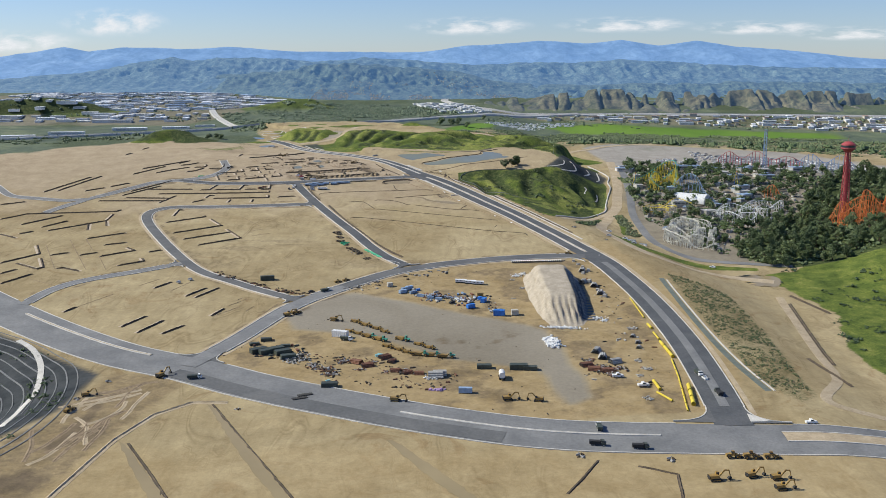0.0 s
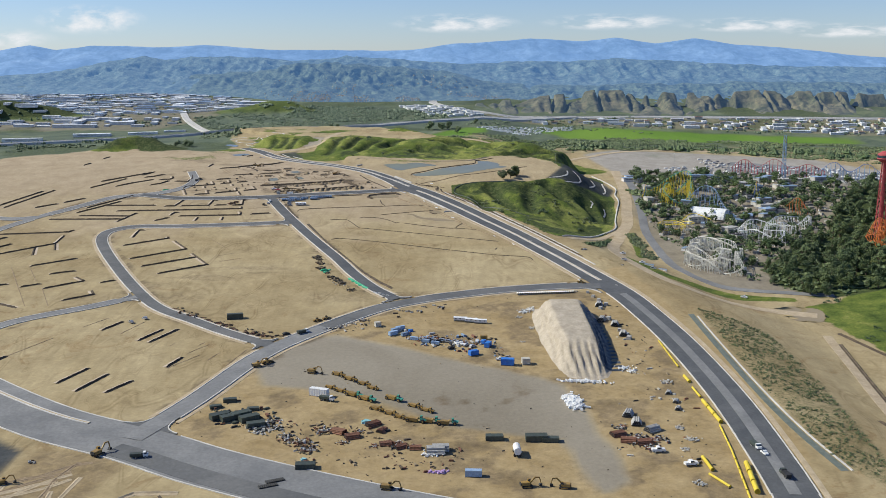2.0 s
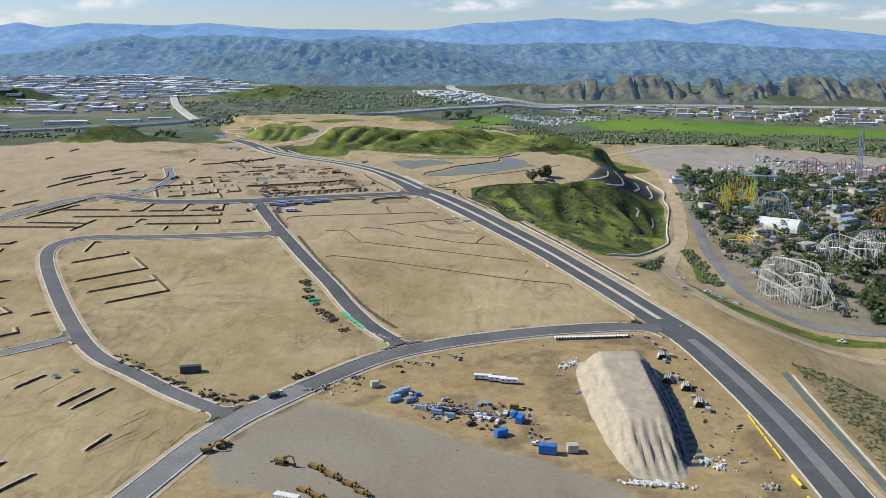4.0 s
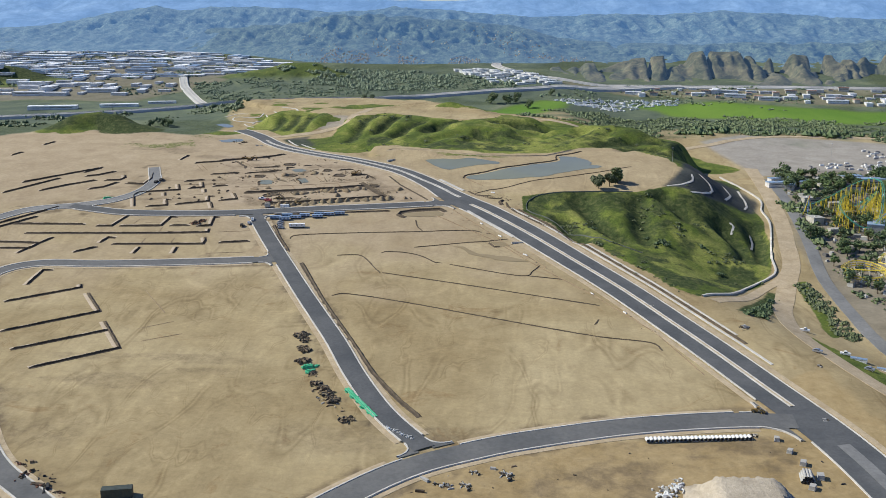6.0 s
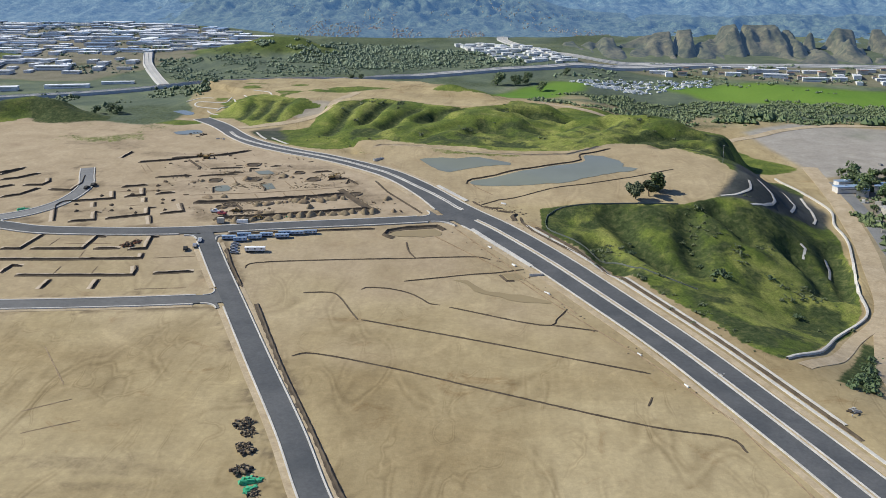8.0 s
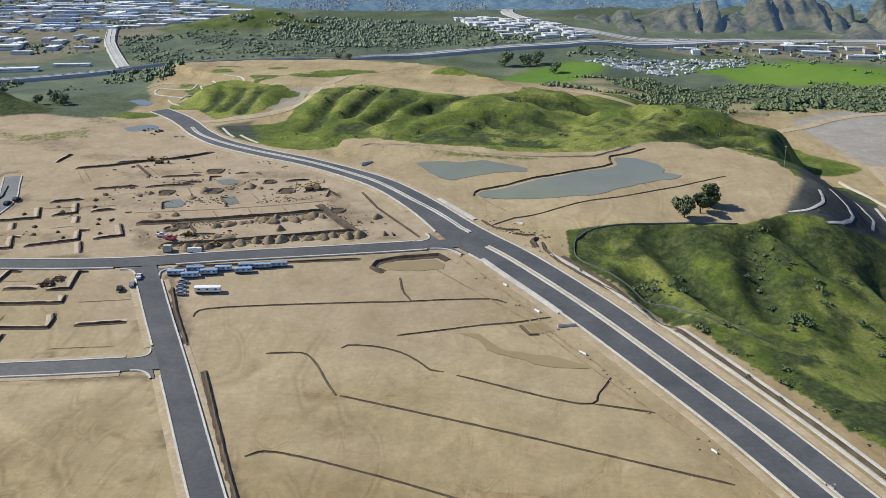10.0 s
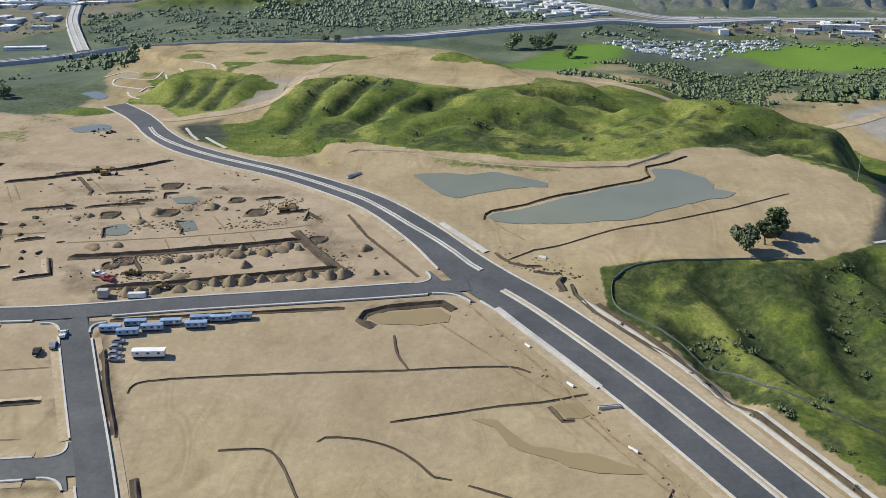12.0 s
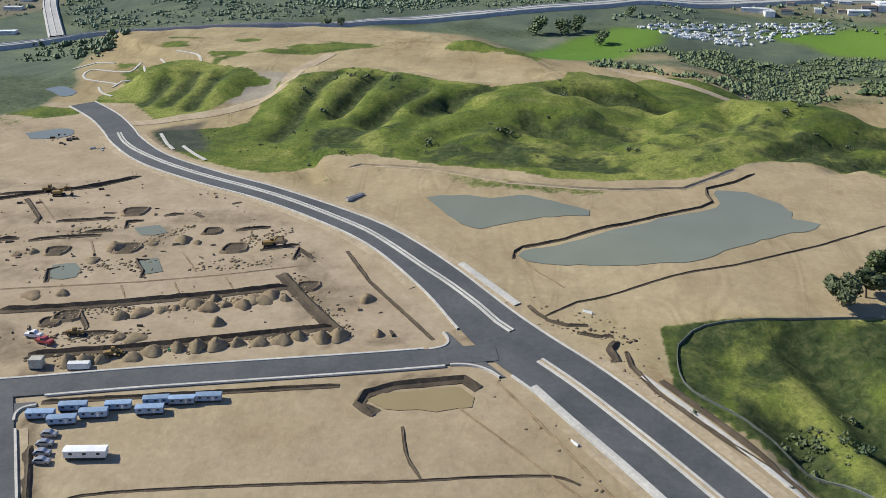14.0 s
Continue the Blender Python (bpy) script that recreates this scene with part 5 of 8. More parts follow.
def container(label, mat, L=3.4, W=1.05, H=1.05, group=""):
    t = root("storage_container", label, "container", group)
    n, edge_pts = 14, []
    for k in range(n + 1):
        edge_pts.append((-L / 2 + k * L / n, -W / 2 + (0.04 if k % 2 else 0)))
    edge_pts += [(-x, -y) for x, y in edge_pts]
    m = len(edge_pts)
    s = Solid().add([(x, y, 0.08) for x, y in edge_pts] + [(x, y, 0.08 + H) for x, y in edge_pts], [tuple(range(m - 1, -1, -1)), tuple(range(m, 2 * m))] + [(i, (i + 1) % m, m + (i + 1) % m, m + i) for i in range(m)])
    s.make("body", mat, t)
    for y in (-W / 4, W / 4):
        Solid().box((L / 2 + 0.02, y, 0.08 + H / 2), (0.05, W * 0.45, H * 0.9)).make("door", mat, t)
    Solid().box((0, 0, 0.05), (L * 1.01, W * 0.98, 0.1)).make("base_frame", M_DARK, t)
    return t


def wheel(parent, x, y, r, w, rim=M_DARK):
    ob = Solid().rod((x, y - w / 2, r), (x, y + w / 2, r), r, 12).make("wheel", M_DARK, parent)
    Solid().rod((x, y - w / 2 - 0.02, r), (x, y + w / 2 + 0.02, r), r * 0.5, 8).make("rim", rim, ob)
    return ob


def car(label, mat, pickup=False, group="parked vehicles"):
    t = root("pickup_truck" if pickup else "car", label, "car", group)
    if pickup:
        out = [(-1.05, 0.25), (1.05, 0.25), (1.08, 0.48), (0.98, 0.58), (0.45, 0.62), (0.2, 0.9), (-0.25, 0.9), (-0.32, 0.6), (-1.05, 0.6)]
        glass = [(0.43, 0.63), (0.2, 0.87), (-0.22, 0.87), (-0.3, 0.63)]
    else:
        out = [(-0.95, 0.22), (0.95, 0.22), (0.98, 0.42), (0.88, 0.52), (0.5, 0.56), (0.2, 0.8), (-0.45, 0.8), (-0.78, 0.56), (-0.95, 0.5)]
        glass = [(0.46, 0.57), (0.19, 0.77), (-0.43, 0.77), (-0.72, 0.57)]
    Solid().prism(out, -0.4, 0.4).make("body", mat, t)
    Solid().prism(glass, -0.41, 0.41).make("window", M_GLASS, t)
    for x in (-0.62, 0.62):
        for y in (-0.36, 0.36):
            wheel(t, x, y, 0.17, 0.12, M_PIPE)
    return t


def truck(label, cab, bed):
    t = root("dump_truck", label, "truck", "site trucks")
    Solid().prism([(0.75, 0.4), (1.7, 0.4), (1.72, 0.85), (1.45, 0.9), (1.3, 1.3), (0.75, 1.3)], -0.48, 0.48).make("cab", cab, t)
    Solid().prism([(1.45, 0.93), (1.33, 1.24), (0.95, 1.24), (0.95, 0.93)], -0.49, 0.49).make("window", M_GLASS, t)
    Solid().prism([(-1.7, 0.55), (0.6, 0.5), (0.75, 1.25), (0.55, 1.25), (0.45, 1.1), (-1.75, 1.1)], -0.52, 0.52).make("bed", bed, t)
    Solid().box((0, 0, 0.42), (3.3, 0.4, 0.16)).make("chassis", M_DARK, t)
    for x in (-1.15, -0.65, 1.2):
        for y in (-0.42, 0.42):
            wheel(t, x, y, 0.26, 0.2, M_PIPE)
    return t


def excavator(label, mat=None, reach=0.0):
    mat = mat or M_YELLOW
    t = root("excavator", label, "excavator", "earth-moving machines")
    for y in (-0.55, 0.55):
        tr = Solid().prism([(-1.0, 0.08), (-0.85, 0.0), (0.85, 0.0), (1.0, 0.08), (1.05, 0.26), (0.9, 0.42), (-0.9, 0.42), (-1.05, 0.26)], y - 0.17, y + 0.17).make("track", M_DARK, t)
        Solid().box((0, y, 0.22), (1.3, 0.38, 0.12)).make("track_frame", mat, tr)
    Solid().box((-0.3, 0, 0.75), (1.7, 1.15, 0.55), top=0.92).make("engine_house", mat, t)
    cab = Solid().box((0.45, 0.34, 1.05), (0.6, 0.46, 0.75), top=0.88).make("cab", mat, t)
    Solid().box((0.47, 0.34, 1.16), (0.58, 0.48, 0.4), top=0.92).make("window", M_GLASS, cab)
    Solid().box((-1.1, 0, 0.72), (0.3, 1.05, 0.5)).make("counterweight", M_DARK, t)
    Solid().prism([(0.4, 0.8), (0.55, 0.65), (1.6, 1.75), (2.3, 1.7), (2.35, 1.85), (1.55, 1.98), (1.35, 1.9)], -0.32, -0.12).make("boom", mat, t)
    Solid().prism([(2.2, 1.95), (2.4, 1.85), (2.75 + reach, 0.6), (2.6 + reach, 0.55)], -0.3, -0.14).make("stick", mat, t)
    Solid().prism([(2.5 + reach, 0.65), (2.85 + reach, 0.6), (2.8 + reach, 0.15), (2.35 + reach, 0.05), (2.2 + reach, 0.3)], -0.48, 0.04).make("bucket", M_DARK, t)
    return t


def loader(label, mat=None, name="wheel_loader"):
    mat = mat or M_YELLOW
    t = root(name, label, "loader", "earth-moving machines")
    Solid().prism([(-1.3, 0.45), (0.1, 0.45), (0.1, 0.95), (-0.2, 1.0), (-1.3, 0.9)], -0.4, 0.4).make("engine_house", mat, t)
    cab = Solid().box((0.1, 0, 1.15), (0.6, 0.62, 0.72), top=0.85).make("cab", mat, t)
    Solid().box((0.1, 0, 1.22), (0.62, 0.6, 0.42), top=0.88).make("window", M_GLASS, cab)
    Solid().box((0.85, 0, 0.55), (0.9, 0.5, 0.3)).make("front_frame", mat, t)
    for y in (-0.3, 0.3):
        Solid().prism([(0.5, 0.8), (0.65, 0.95), (1.75, 0.45), (1.65, 0.3)], y - 0.06, y + 0.06).make("lift_arm", mat, t)
    Solid().prism([(1.6, 0.55), (1.75, 0.6), (1.75, 0.2), (2.25, 0.12), (2.2, 0.04), (1.65, 0.06)], -0.62, 0.62).make("bucket", M_DARK, t)
    for x in (-0.75, 0.85):
        for y in (-0.5, 0.5):
            wheel(t, x, y, 0.36, 0.28, mat)
    return t


def scraper(label, front):
    t = root("tractor_scraper", label, "scraper", "parked scrapers in rows")
    Solid().prism([(0.9, 0.5), (2.3, 0.5), (2.35, 0.85), (1.7, 0.95), (0.9, 0.95)], -0.35, 0.35).make("engine_house", front, t)
    cab = Solid().box((1.15, 0, 1.2), (0.55, 0.6, 0.6), top=0.85).make("cab", front, t)
    Solid().box((1.15, 0, 1.26), (0.57, 0.58, 0.36), top=0.88).make("window", M_GLASS, cab)
    Solid().prism([(-1.6, 0.35), (0.3, 0.25), (0.55, 1.0), (0.4, 1.02), (0.15, 0.9), (-1.5, 1.0), (-1.75, 0.8)], -0.55, 0.55).make("bowl", M_YELLOW, t)
    Solid().prism([(0.3, 0.95), (0.5, 1.05), (1.0, 0.75), (0.95, 0.6)], -0.12, 0.12).make("gooseneck", M_YELLOW, t)
    Solid().box((-1.95, 0, 0.75), (0.6, 0.6, 0.45), top=0.8).make("rear_engine", M_YELLOW, t)
    for x in (-1.75, 1.55):
        for y in (-0.52, 0.52):
            wheel(t, x, y, 0.40, 0.3, M_YELLOW)
    return t


def pipe_row(label, n, r, L, mat, layers=1):
    t = root("pipe_stack", label, "pipes", "pipe stacks")
    for j in range(layers):
        for k in range(n - j):
            y = (k - (n - j - 1) / 2) * 2 * r
            z = r + j * r * 1.73
            p = Solid().rod((-L / 2, y, z), (L / 2, y, z), r, 10, cap=False).make("pipe", mat, t)
            # dark disc in the mouth paints the shade inside the pipe
            Solid().rod((-L / 2 - 0.01, y, z), (-L / 2 + 0.02, y, z), r * 0.72, 10).make("bore_shade_disc", M_DARK, p)
    return t


def heap(name, label, mat, r, h, seed, category="heap", group="spoil heaps"):
    """A rough cone of loose material."""
    rnd = random.Random(seed)
    v, f, rings, n = [], [], 6, 16
    for i in range(rings):
        t = i / (rings - 1)
        rad = r * (1 - t) ** 0.85
        for k in range(n):
            a = 2 * math.pi * k / n
            j = 1 + 0.16 * math.sin(3 * a + seed) + rnd.uniform(-0.1, 0.1)
            v.append((rad * j * math.cos(a), rad * j * math.sin(a), h * (1 - (1 - t) ** 1.3) * rnd.uniform(0.92, 1.08) - (0.12 if i == 0 else 0)))
    for i in range(rings - 1):
        for k in range(n):
            f.append((i * n + k, i * n + (k + 1) % n, (i + 1) * n + (k + 1) % n, (i + 1) * n + k))
    f.append(tuple((rings - 1) * n + k for k in range(n)))
    s = Solid()
    s.add(v, f)
    return tagged(s.make(name, mat, None, "", True), label, category, group)


def debris(name, label, mats, w, d, n, seed, category="debris", size=0.5):
    """A loose pile of small blocks and bars, one mesh a material."""
    t = tagged(new(name), label, category, "piles of building material", "stuff")
    rnd = random.Random(seed)
    for m in mats:
        s = Solid()
        for _ in range(n // len(mats)):
            x, y = rnd.gauss(0, w / 3), rnd.gauss(0, d / 3)
            L = size * rnd.uniform(0.4, 2.0)
            s.box((x, y, rnd.uniform(0.05, 0.35)), (L, size * rnd.uniform(0.15, 0.7), size * rnd.uniform(0.2, 0.7)), rnd.uniform(0, 180), rnd.uniform(0.6, 1.0), rnd.uniform(-12, 12))
        tagged(s.make("pieces", m, t), kind="stuff")
    return t


# this fence's upper run is added in place of a dark grass line
silt_fence([(12.4, 459.7), (8.8, 463.2), (7.9, 466.6), (8.6, 472), (10.5, 474.2), (14.4, 475.2), (22.7, 475.1), (31, 475.6), (38.6, 475.5)], "silt fence on the hill's lip, for dark grass on top")
silt_fence([(12.2, 459.9), (17.4, 454.7), (21.8, 451.2), (26.3, 446.1), (32, 442), (36.6, 439.6)], "grey-green silt fence down the grassy bank")


def dome(s, c, r, rnd, flat=1.0):
    """A low rounded lump."""
    c, pts = Vector(c), []
    for rad, z in ((0.95, -0.35), (1.0, 0.15), (0.62, 0.55)):
        for k in range(5):
            a = k * 1.257 + rnd.uniform(-0.3, 0.3) + z
            q = r * rad * rnd.uniform(0.75, 1.2)
            pts.append(c + Vector((math.cos(a) * q, math.sin(a) * q, z * r * flat * rnd.uniform(0.8, 1.2))))
    pts.append(c + Vector((0, 0, r * 0.75 * flat)))
    f = []
    for i in (0, 5):
        f += [(i + k, i + (k + 1) % 5, i + 5 + (k + 1) % 5, i + 5 + k) for k in range(5)]
    s.add(pts, f + [(10 + k, 10 + (k + 1) % 5, 15) for k in range(5)])


def spoil_row(rows, n_per, size, seed, mat, label, wide=1.0):
    """Loose clods and lumps thrown up along trenches."""
    s, rnd = Solid(), random.Random(seed)
    for text in rows:
        pts = [Vector(p) for p in spots(text)]
        for a, b in zip(pts, pts[1:]):
            for _ in range(max(2, int((b - a).length * n_per))):
                q = a.lerp(b, rnd.random()) + Vector((rnd.gauss(0, wide), rnd.gauss(0, wide)))
                r = size * rnd.uniform(0.35, 1.4)
                dome(s, (q.x, q.y, gz(q.x, q.y)), r, rnd, rnd.uniform(0.35, 0.8))
    return tagged(s.make("spoil_clods", mat, smooth=True), label, "soil", kind="stuff")


# office trailers by the cross street
spread(site_trailer("blue-grey site office trailer with blue roof", M_BLUEGREY, M_BLUEGREY, 3.4, "office trailers by the cross street"), [(-61, 456.4, 6, 0.85), (-58.4, 455.6, 10, 0.85), (-58, 457.8, 8, 0.85), (-55.4, 456.8, 8, 0.85), (-53.2, 458.2, 8, 0.8), (-49.6, 457.6, 8, 0.85), (-49.4, 459.2, 10, 0.8), (-46.6, 459.3, 8, 0.8), (-43.8, 459.9, 6, 0.8)])
spread(site_trailer("long white office trailer on bare earth", M_WHITE, M_ROOF, 4.2), [(-54, 450.6, 4)])
spread(site_trailer("long white office trailers in the yard", M_WHITE, M_ROOF, 3.6, "white trailers in the yard"), [(5.6, 317.6, -8), (8.6, 316.5, -10), (11, 315.6, -8)])
spread(container("dark olive storage container on a dirt lot", M_OLIVE, 4.4, 1.5, 1.4), [(-57, 321, 12)])
spread(container("white box trailer among parked scrapers", M_WHITE, 4.4, 1.5, 1.7), [(-28, 265.5, -22)])
spread(container("dark green covered container in the yard", M_OLIVE, 4.2, 2.0, 1.1, "dark containers"), [(-48, 253.5, 34), (-45.6, 252.6, 34), (-43.6, 254.2, 34), (-41.5, 252.2, 34), (-50, 259, 20, 0.6), (-47.5, 262.5, 10, 0.7), (-39.6, 249, 20, 0.9), (-41.6, 257.6, 10, 0.6), (-27, 229.5, 3, 0.9), (10, 241.5, 0, 0.85), (18.5, 241, 0, 1.05), (21.3, 240.4, -2, 0.8)])
spread(container("tan plywood shed on the lot's edge", M_TIMBER, 1.6, 1.4, 1.2), [(-17, 313.5, 20), (20.5, 284.5, 5, 1.2), (-65, 465.2, 4, 0.9)])
spread(container("blue tarpaulin-covered box in the yard", M_BLUE, 2.4, 1.3, 1.2, "blue covered boxes"), [(8, 291, 30), (12, 297, 70), (11, 299.5, 60, 0.7), (16, 284, -10, 1.3), (-8, 309, 30, 0.5)])
spread(container("blue-grey stacked steel site box", M_BLUEGREY, 2.6, 1.0, 1.0, "blue-grey site boxes"), [(-12, 309, 40), (-10.8, 310.5, 40), (-12.6, 306.5, 40), (-9.5, 306, 40, 0.8), (5, 225.5, -4, 1.2), (-7, 302.5, -20, 0.8), (-4, 300.5, -20, 0.8), (-1.5, 299, -20, 0.8)])
spread(container("yellow generator box in the yard", M_YELLOW, 1.8, 1.1, 1.1), [(11.2, 302.5, 0)])

tank = root("water_tank_trailer", "white cylindrical water tank trailer", "tank")
Solid().rod((0, -1.3, 1.0), (0, 1.3, 1.0), 0.62, 14).make("tank", M_WHITE, tank, smooth=False)
Solid().box((0, 0, 0.35), (0.7, 2.8, 0.2)).make("chassis", M_DARK, tank)
for yy in (-0.9, 0.9):
    wheel(tank, -0.4, yy, 0.28, 0.2), wheel(tank, 0.4, yy, 0.28, 0.2)
spread(tank, [(14, 234.5, 0, 1.2)])

spread(container("low white steel container beside the trenches", M_WHITE, 2.4, 0.9, 0.7), [(-60.1, 465.1, 6)])
spread(car("red pickup truck beside the trenches", M_RED, True), [(-65.9, 469.7, -20)])
silver, white_paint, dusty = surface("silver_paint", (0.42, 0.43, 0.45), (0.55, 0.56, 0.58), 0.5, 0.35, 0.5, 0), M_WHITE, M_DARK
spread(car("white pickup truck parked on site", white_paint, True), [(4, 299, -70), (5.2, 298.5, -70), (9.4, 300.2, 80), (-67, 455, 100), (14.4, 287, -10), (79, 207.6, 4, 1.2), (-67.7, 470.9, -10), (62.6, 233.5, 100), (42, 235, 0, 1.3), (47, 229, 10, 1.3), (66, 399, -20), (70, 385, -20), (96, 355, -30)])
spread(car("silver car parked on site", silver), [(-67.4, 452.5, 100), (0.5, 301.2, -20), (2, 300.2, -20), (6.5, 297.6, 40), (8, 296.6, 40), (-59, 453.6, 0, 0.9), (-58.9, 452.2, 5, 0.9), (-58.6, 450.8, 0, 0.9), (-58.2, 449.6, 0, 0.9), (-85, 318, 130), (-82, 321, 130), (63, 381, -30), (72, 377, -30)])
spread(car("dark car parked on bare earth", M_DARK), [(-69, 451, 100), (-3, 301.5, -20), (-0.5, 300.5, -20), (-102, 487, 80), (-103, 485, 80), (2.5, 295.5, 40), (-41, 307.2, 30)])
spread(truck("white-cabbed dump truck on the new road", M_WHITE, M_OLIVE), [(61.8, 236.5, -80), (-26, 262.5, -20), (33, 205, 90), (-60, 234.5, 10), (-36.6, 308, 40)])
spread(truck("dark dump truck beside the road", M_OLIVE, M_DARK), [(63.4, 224, 95), (31.5, 197, -8), (40, 195.4, -5)])
spread(excavator("yellow tracked excavator with lowered boom"), [(-45, 284, 30), (14.6, 221, 10), (21.5, 220.4, 170, 0.95), (51.6, 181.7, 10, 1.1), (59, 183, 20), (63.5, 182, 10), (63, 178, 10), (-68.5, 236, 60, 1.1), (-44, 494, 10, 0.8), (-80, 510, 5, 0.8), (-82.5, 224, 20, 0.9), (-31, 279.5, -20), (-11, 220.5, -10)])
spread(loader("yellow wheel loader with a dark bucket"), [(-43, 286, 40), (-83.3, 215, 70), (61, 191, 0, 1.1), (57.5, 191.3, 5), (65, 191, 0), (-34, 318, 40, 0.8), (-31.6, 319.6, 40, 0.8), (-63, 471.5, 0, 0.7), (-57, 467.5, 20, 0.8), (44, 352, -20, 0.8), (-82, 511.5, 0, 0.8)])
spread(scraper("dusty yellow scraper parked in a row", M_YELLOW), [(-24.6, 277.6, -38, 0.85), (-21.5, 274.6, -38, 0.85), (-18.2, 271.6, -36, 0.8), (-16, 269, -36, 0.7), (-25.6, 269.5, -35, 0.75), (-23, 267.4, -35, 0.75), (-14.6, 257, -35, 0.8), (-11.4, 254.4, -35, 0.8), (-9.4, 252.6, -35, 0.7), (-6.3, 258.4, -35, 0.8), (-3.6, 256, -35, 0.75)])
spread(scraper("yellow scraper behind a green tractor", M_GREENSTEEL), [(-20, 264.8, -35), (-17, 262.4, -35), (-11, 262.5, -35), (-6, 250.6, -15), (-2.8, 250, -15), (0.6, 249, -5)])

# long row of short white pipes along the street
spread(pipe_row("row of short pale concrete pipes on the verge", 26, 0.34, 1.1, M_WHITE), [(32, 341.8, 96)])
spread(pipe_row("stack of grey concrete pipes", 5, 0.22, 3.0, M_PIPE, 3), [(46, 330, 80), (44.6, 317, 70), (47.5, 313, 80), (48.3, 305, 80), (39.5, 253, 70), (40.4, 248.5, 80), (43, 245, 30), (51, 265, 70, 0.6), (51.5, 260, 70, 0.6), (51, 256, 70, 0.6), (-2, 235.5, 2, 1.2), (-1, 236.6, 2, 1.1)])
spread(pipe_row("stack of rusty steel pipes", 7, 0.16, 3.0, M_RUST, 3), [(-15, 249, 40), (-22, 245.5, -30), (-19, 243, 20), (-13, 246, 60, 0.8), (35.5, 243, 20), (37, 240, -10), (40, 239, 10), (-12, 239.5, 10, 0.8), (-9, 238, 30, 0.8), (-6, 237.5, 0, 0.8)])
spread(pipe_row("row of dark rollers laid on the road", 9, 0.2, 1.2, M_DARK), [(-33, 222, 115), (-32, 224, 115)])


def sewer_line(pts, r, label):
    line = [Vector((x, y, gz(x, y) + r)) for x, y in pts]
    t = tagged(new("yellow_pipe"), label, "pipe", "yellow pipes beside the road")
    for a, b in zip(line, line[1:]):
        n = max(1, round((b - a).length / 4.5))
        for k in range(n):
            p, q = a.lerp(b, k / n), a.lerp(b, (k + 0.94) / n)
            seg = Solid().rod(p, q, r, 10).make("pipe_length", M_YELLOWSTEEL, t)
            Solid().rod(q - (q - p).normalized() * 0.3, q, r * 1.15, 10).make("socket", M_YELLOWSTEEL, seg)
    return t


sewer_line([(56.6, 300), (57.2, 281)], 0.2, "line of yellow plastic pipes beside the road")
sewer_line([(57, 275), (57.4, 271)], 0.34, "bundle of yellow pipes beside the road")
sewer_line([(57.2, 268), (57.6, 262)], 0.25, "line of yellow plastic pipes beside the road")
sewer_line([(57.4, 260), (58.2, 248)], 0.42, "bundle of yellow pipes beside the road")
sewer_line([(57.6, 247), (56.6, 235), (54, 214)], 0.2, "line of yellow plastic pipes beside the road")
sewer_line([(57.6, 229), (56, 217)], 0.5, "thick bundle of yellow pipes beside the road")
sewer_line([(50, 232), (50.4, 226)], 0.35, "short yellow pipes lying on the dirt")
sewer_line([(49.4, 225), (52, 219.5)], 0.25, "short yellow pipes lying on the dirt")

# soil thrown up along trenches and kerbs
TRENCH = ["-66,476 -54,478 -40,482", "-66,466.4 -53,468.6 -34,473", "-60,483 -45,486", "-78,492 -66,494 -50,497", "-76,483 -60,486", "-72,502 -56,505", "-40,486 -36,480 -30,473", "-68,471 -62,471 -54,472"]
spoil_row(TRENCH[:2] + TRENCH[6:], 7.0, 0.22, 5, M_HEAP, "tan clods of dug soil along the trenches", 0.7)
spoil_row(TRENCH[:2] + TRENCH[6:] + EXCAVATION[12:], 2.2, 0.2, 6, M_DAMP_SHADE, "dark damp clods of dug soil along the trenches", 0.7)
spoil_row(EXCAVATION, 1.2, 0.18, 9, M_SOIL, "brown clods of dug soil beside the berms", 0.9)
spoil_row(["-62,494 -57,499", "-48,495 -42,499", "-74,496 -68,499", "-52,488 -44,490", "-68,487 -60,489"], 9.0, 0.24, 7, M_HEAP, "brown mounds of dug soil on the lot", 0.8)
spoil_row(["-13,464 -6,455 0,445 5,436 12,425 22,407 32,387", "6,470 -2,476", "-50,226 -20,236 2,229", "-94,470 -80,500"], 0.7, 0.22, 8, M_SOIL, "small clods scattered along the road's edge", 0.9)
spoil_row(["-7,477 -2,475 3,472", "-4,479 2,476", "0,470 3,466 6,461", "-9.5,481 -7,478.5"], 2.6, 0.2, 17, M_SOIL, "brown clods of churned earth beside the junction", 0.8)
spoil_row(["-6,476 0,474.5 4,471", "1.5,472 2.4,468"], 2.0, 0.22, 18, M_DAMP_SHADE, "dark damp clods beside the drain inlet", 0.6)
for row in ("-6.6,476.8 -4,475.6 -1.6,475.8", "-3,474.2 -0.6,473.4 1.2,473.6", "-8.6,480 -7.4,478 -6.4,477"):
    berm(spots(row), 0.3, 0.22, label="low dark ridge of churned earth")
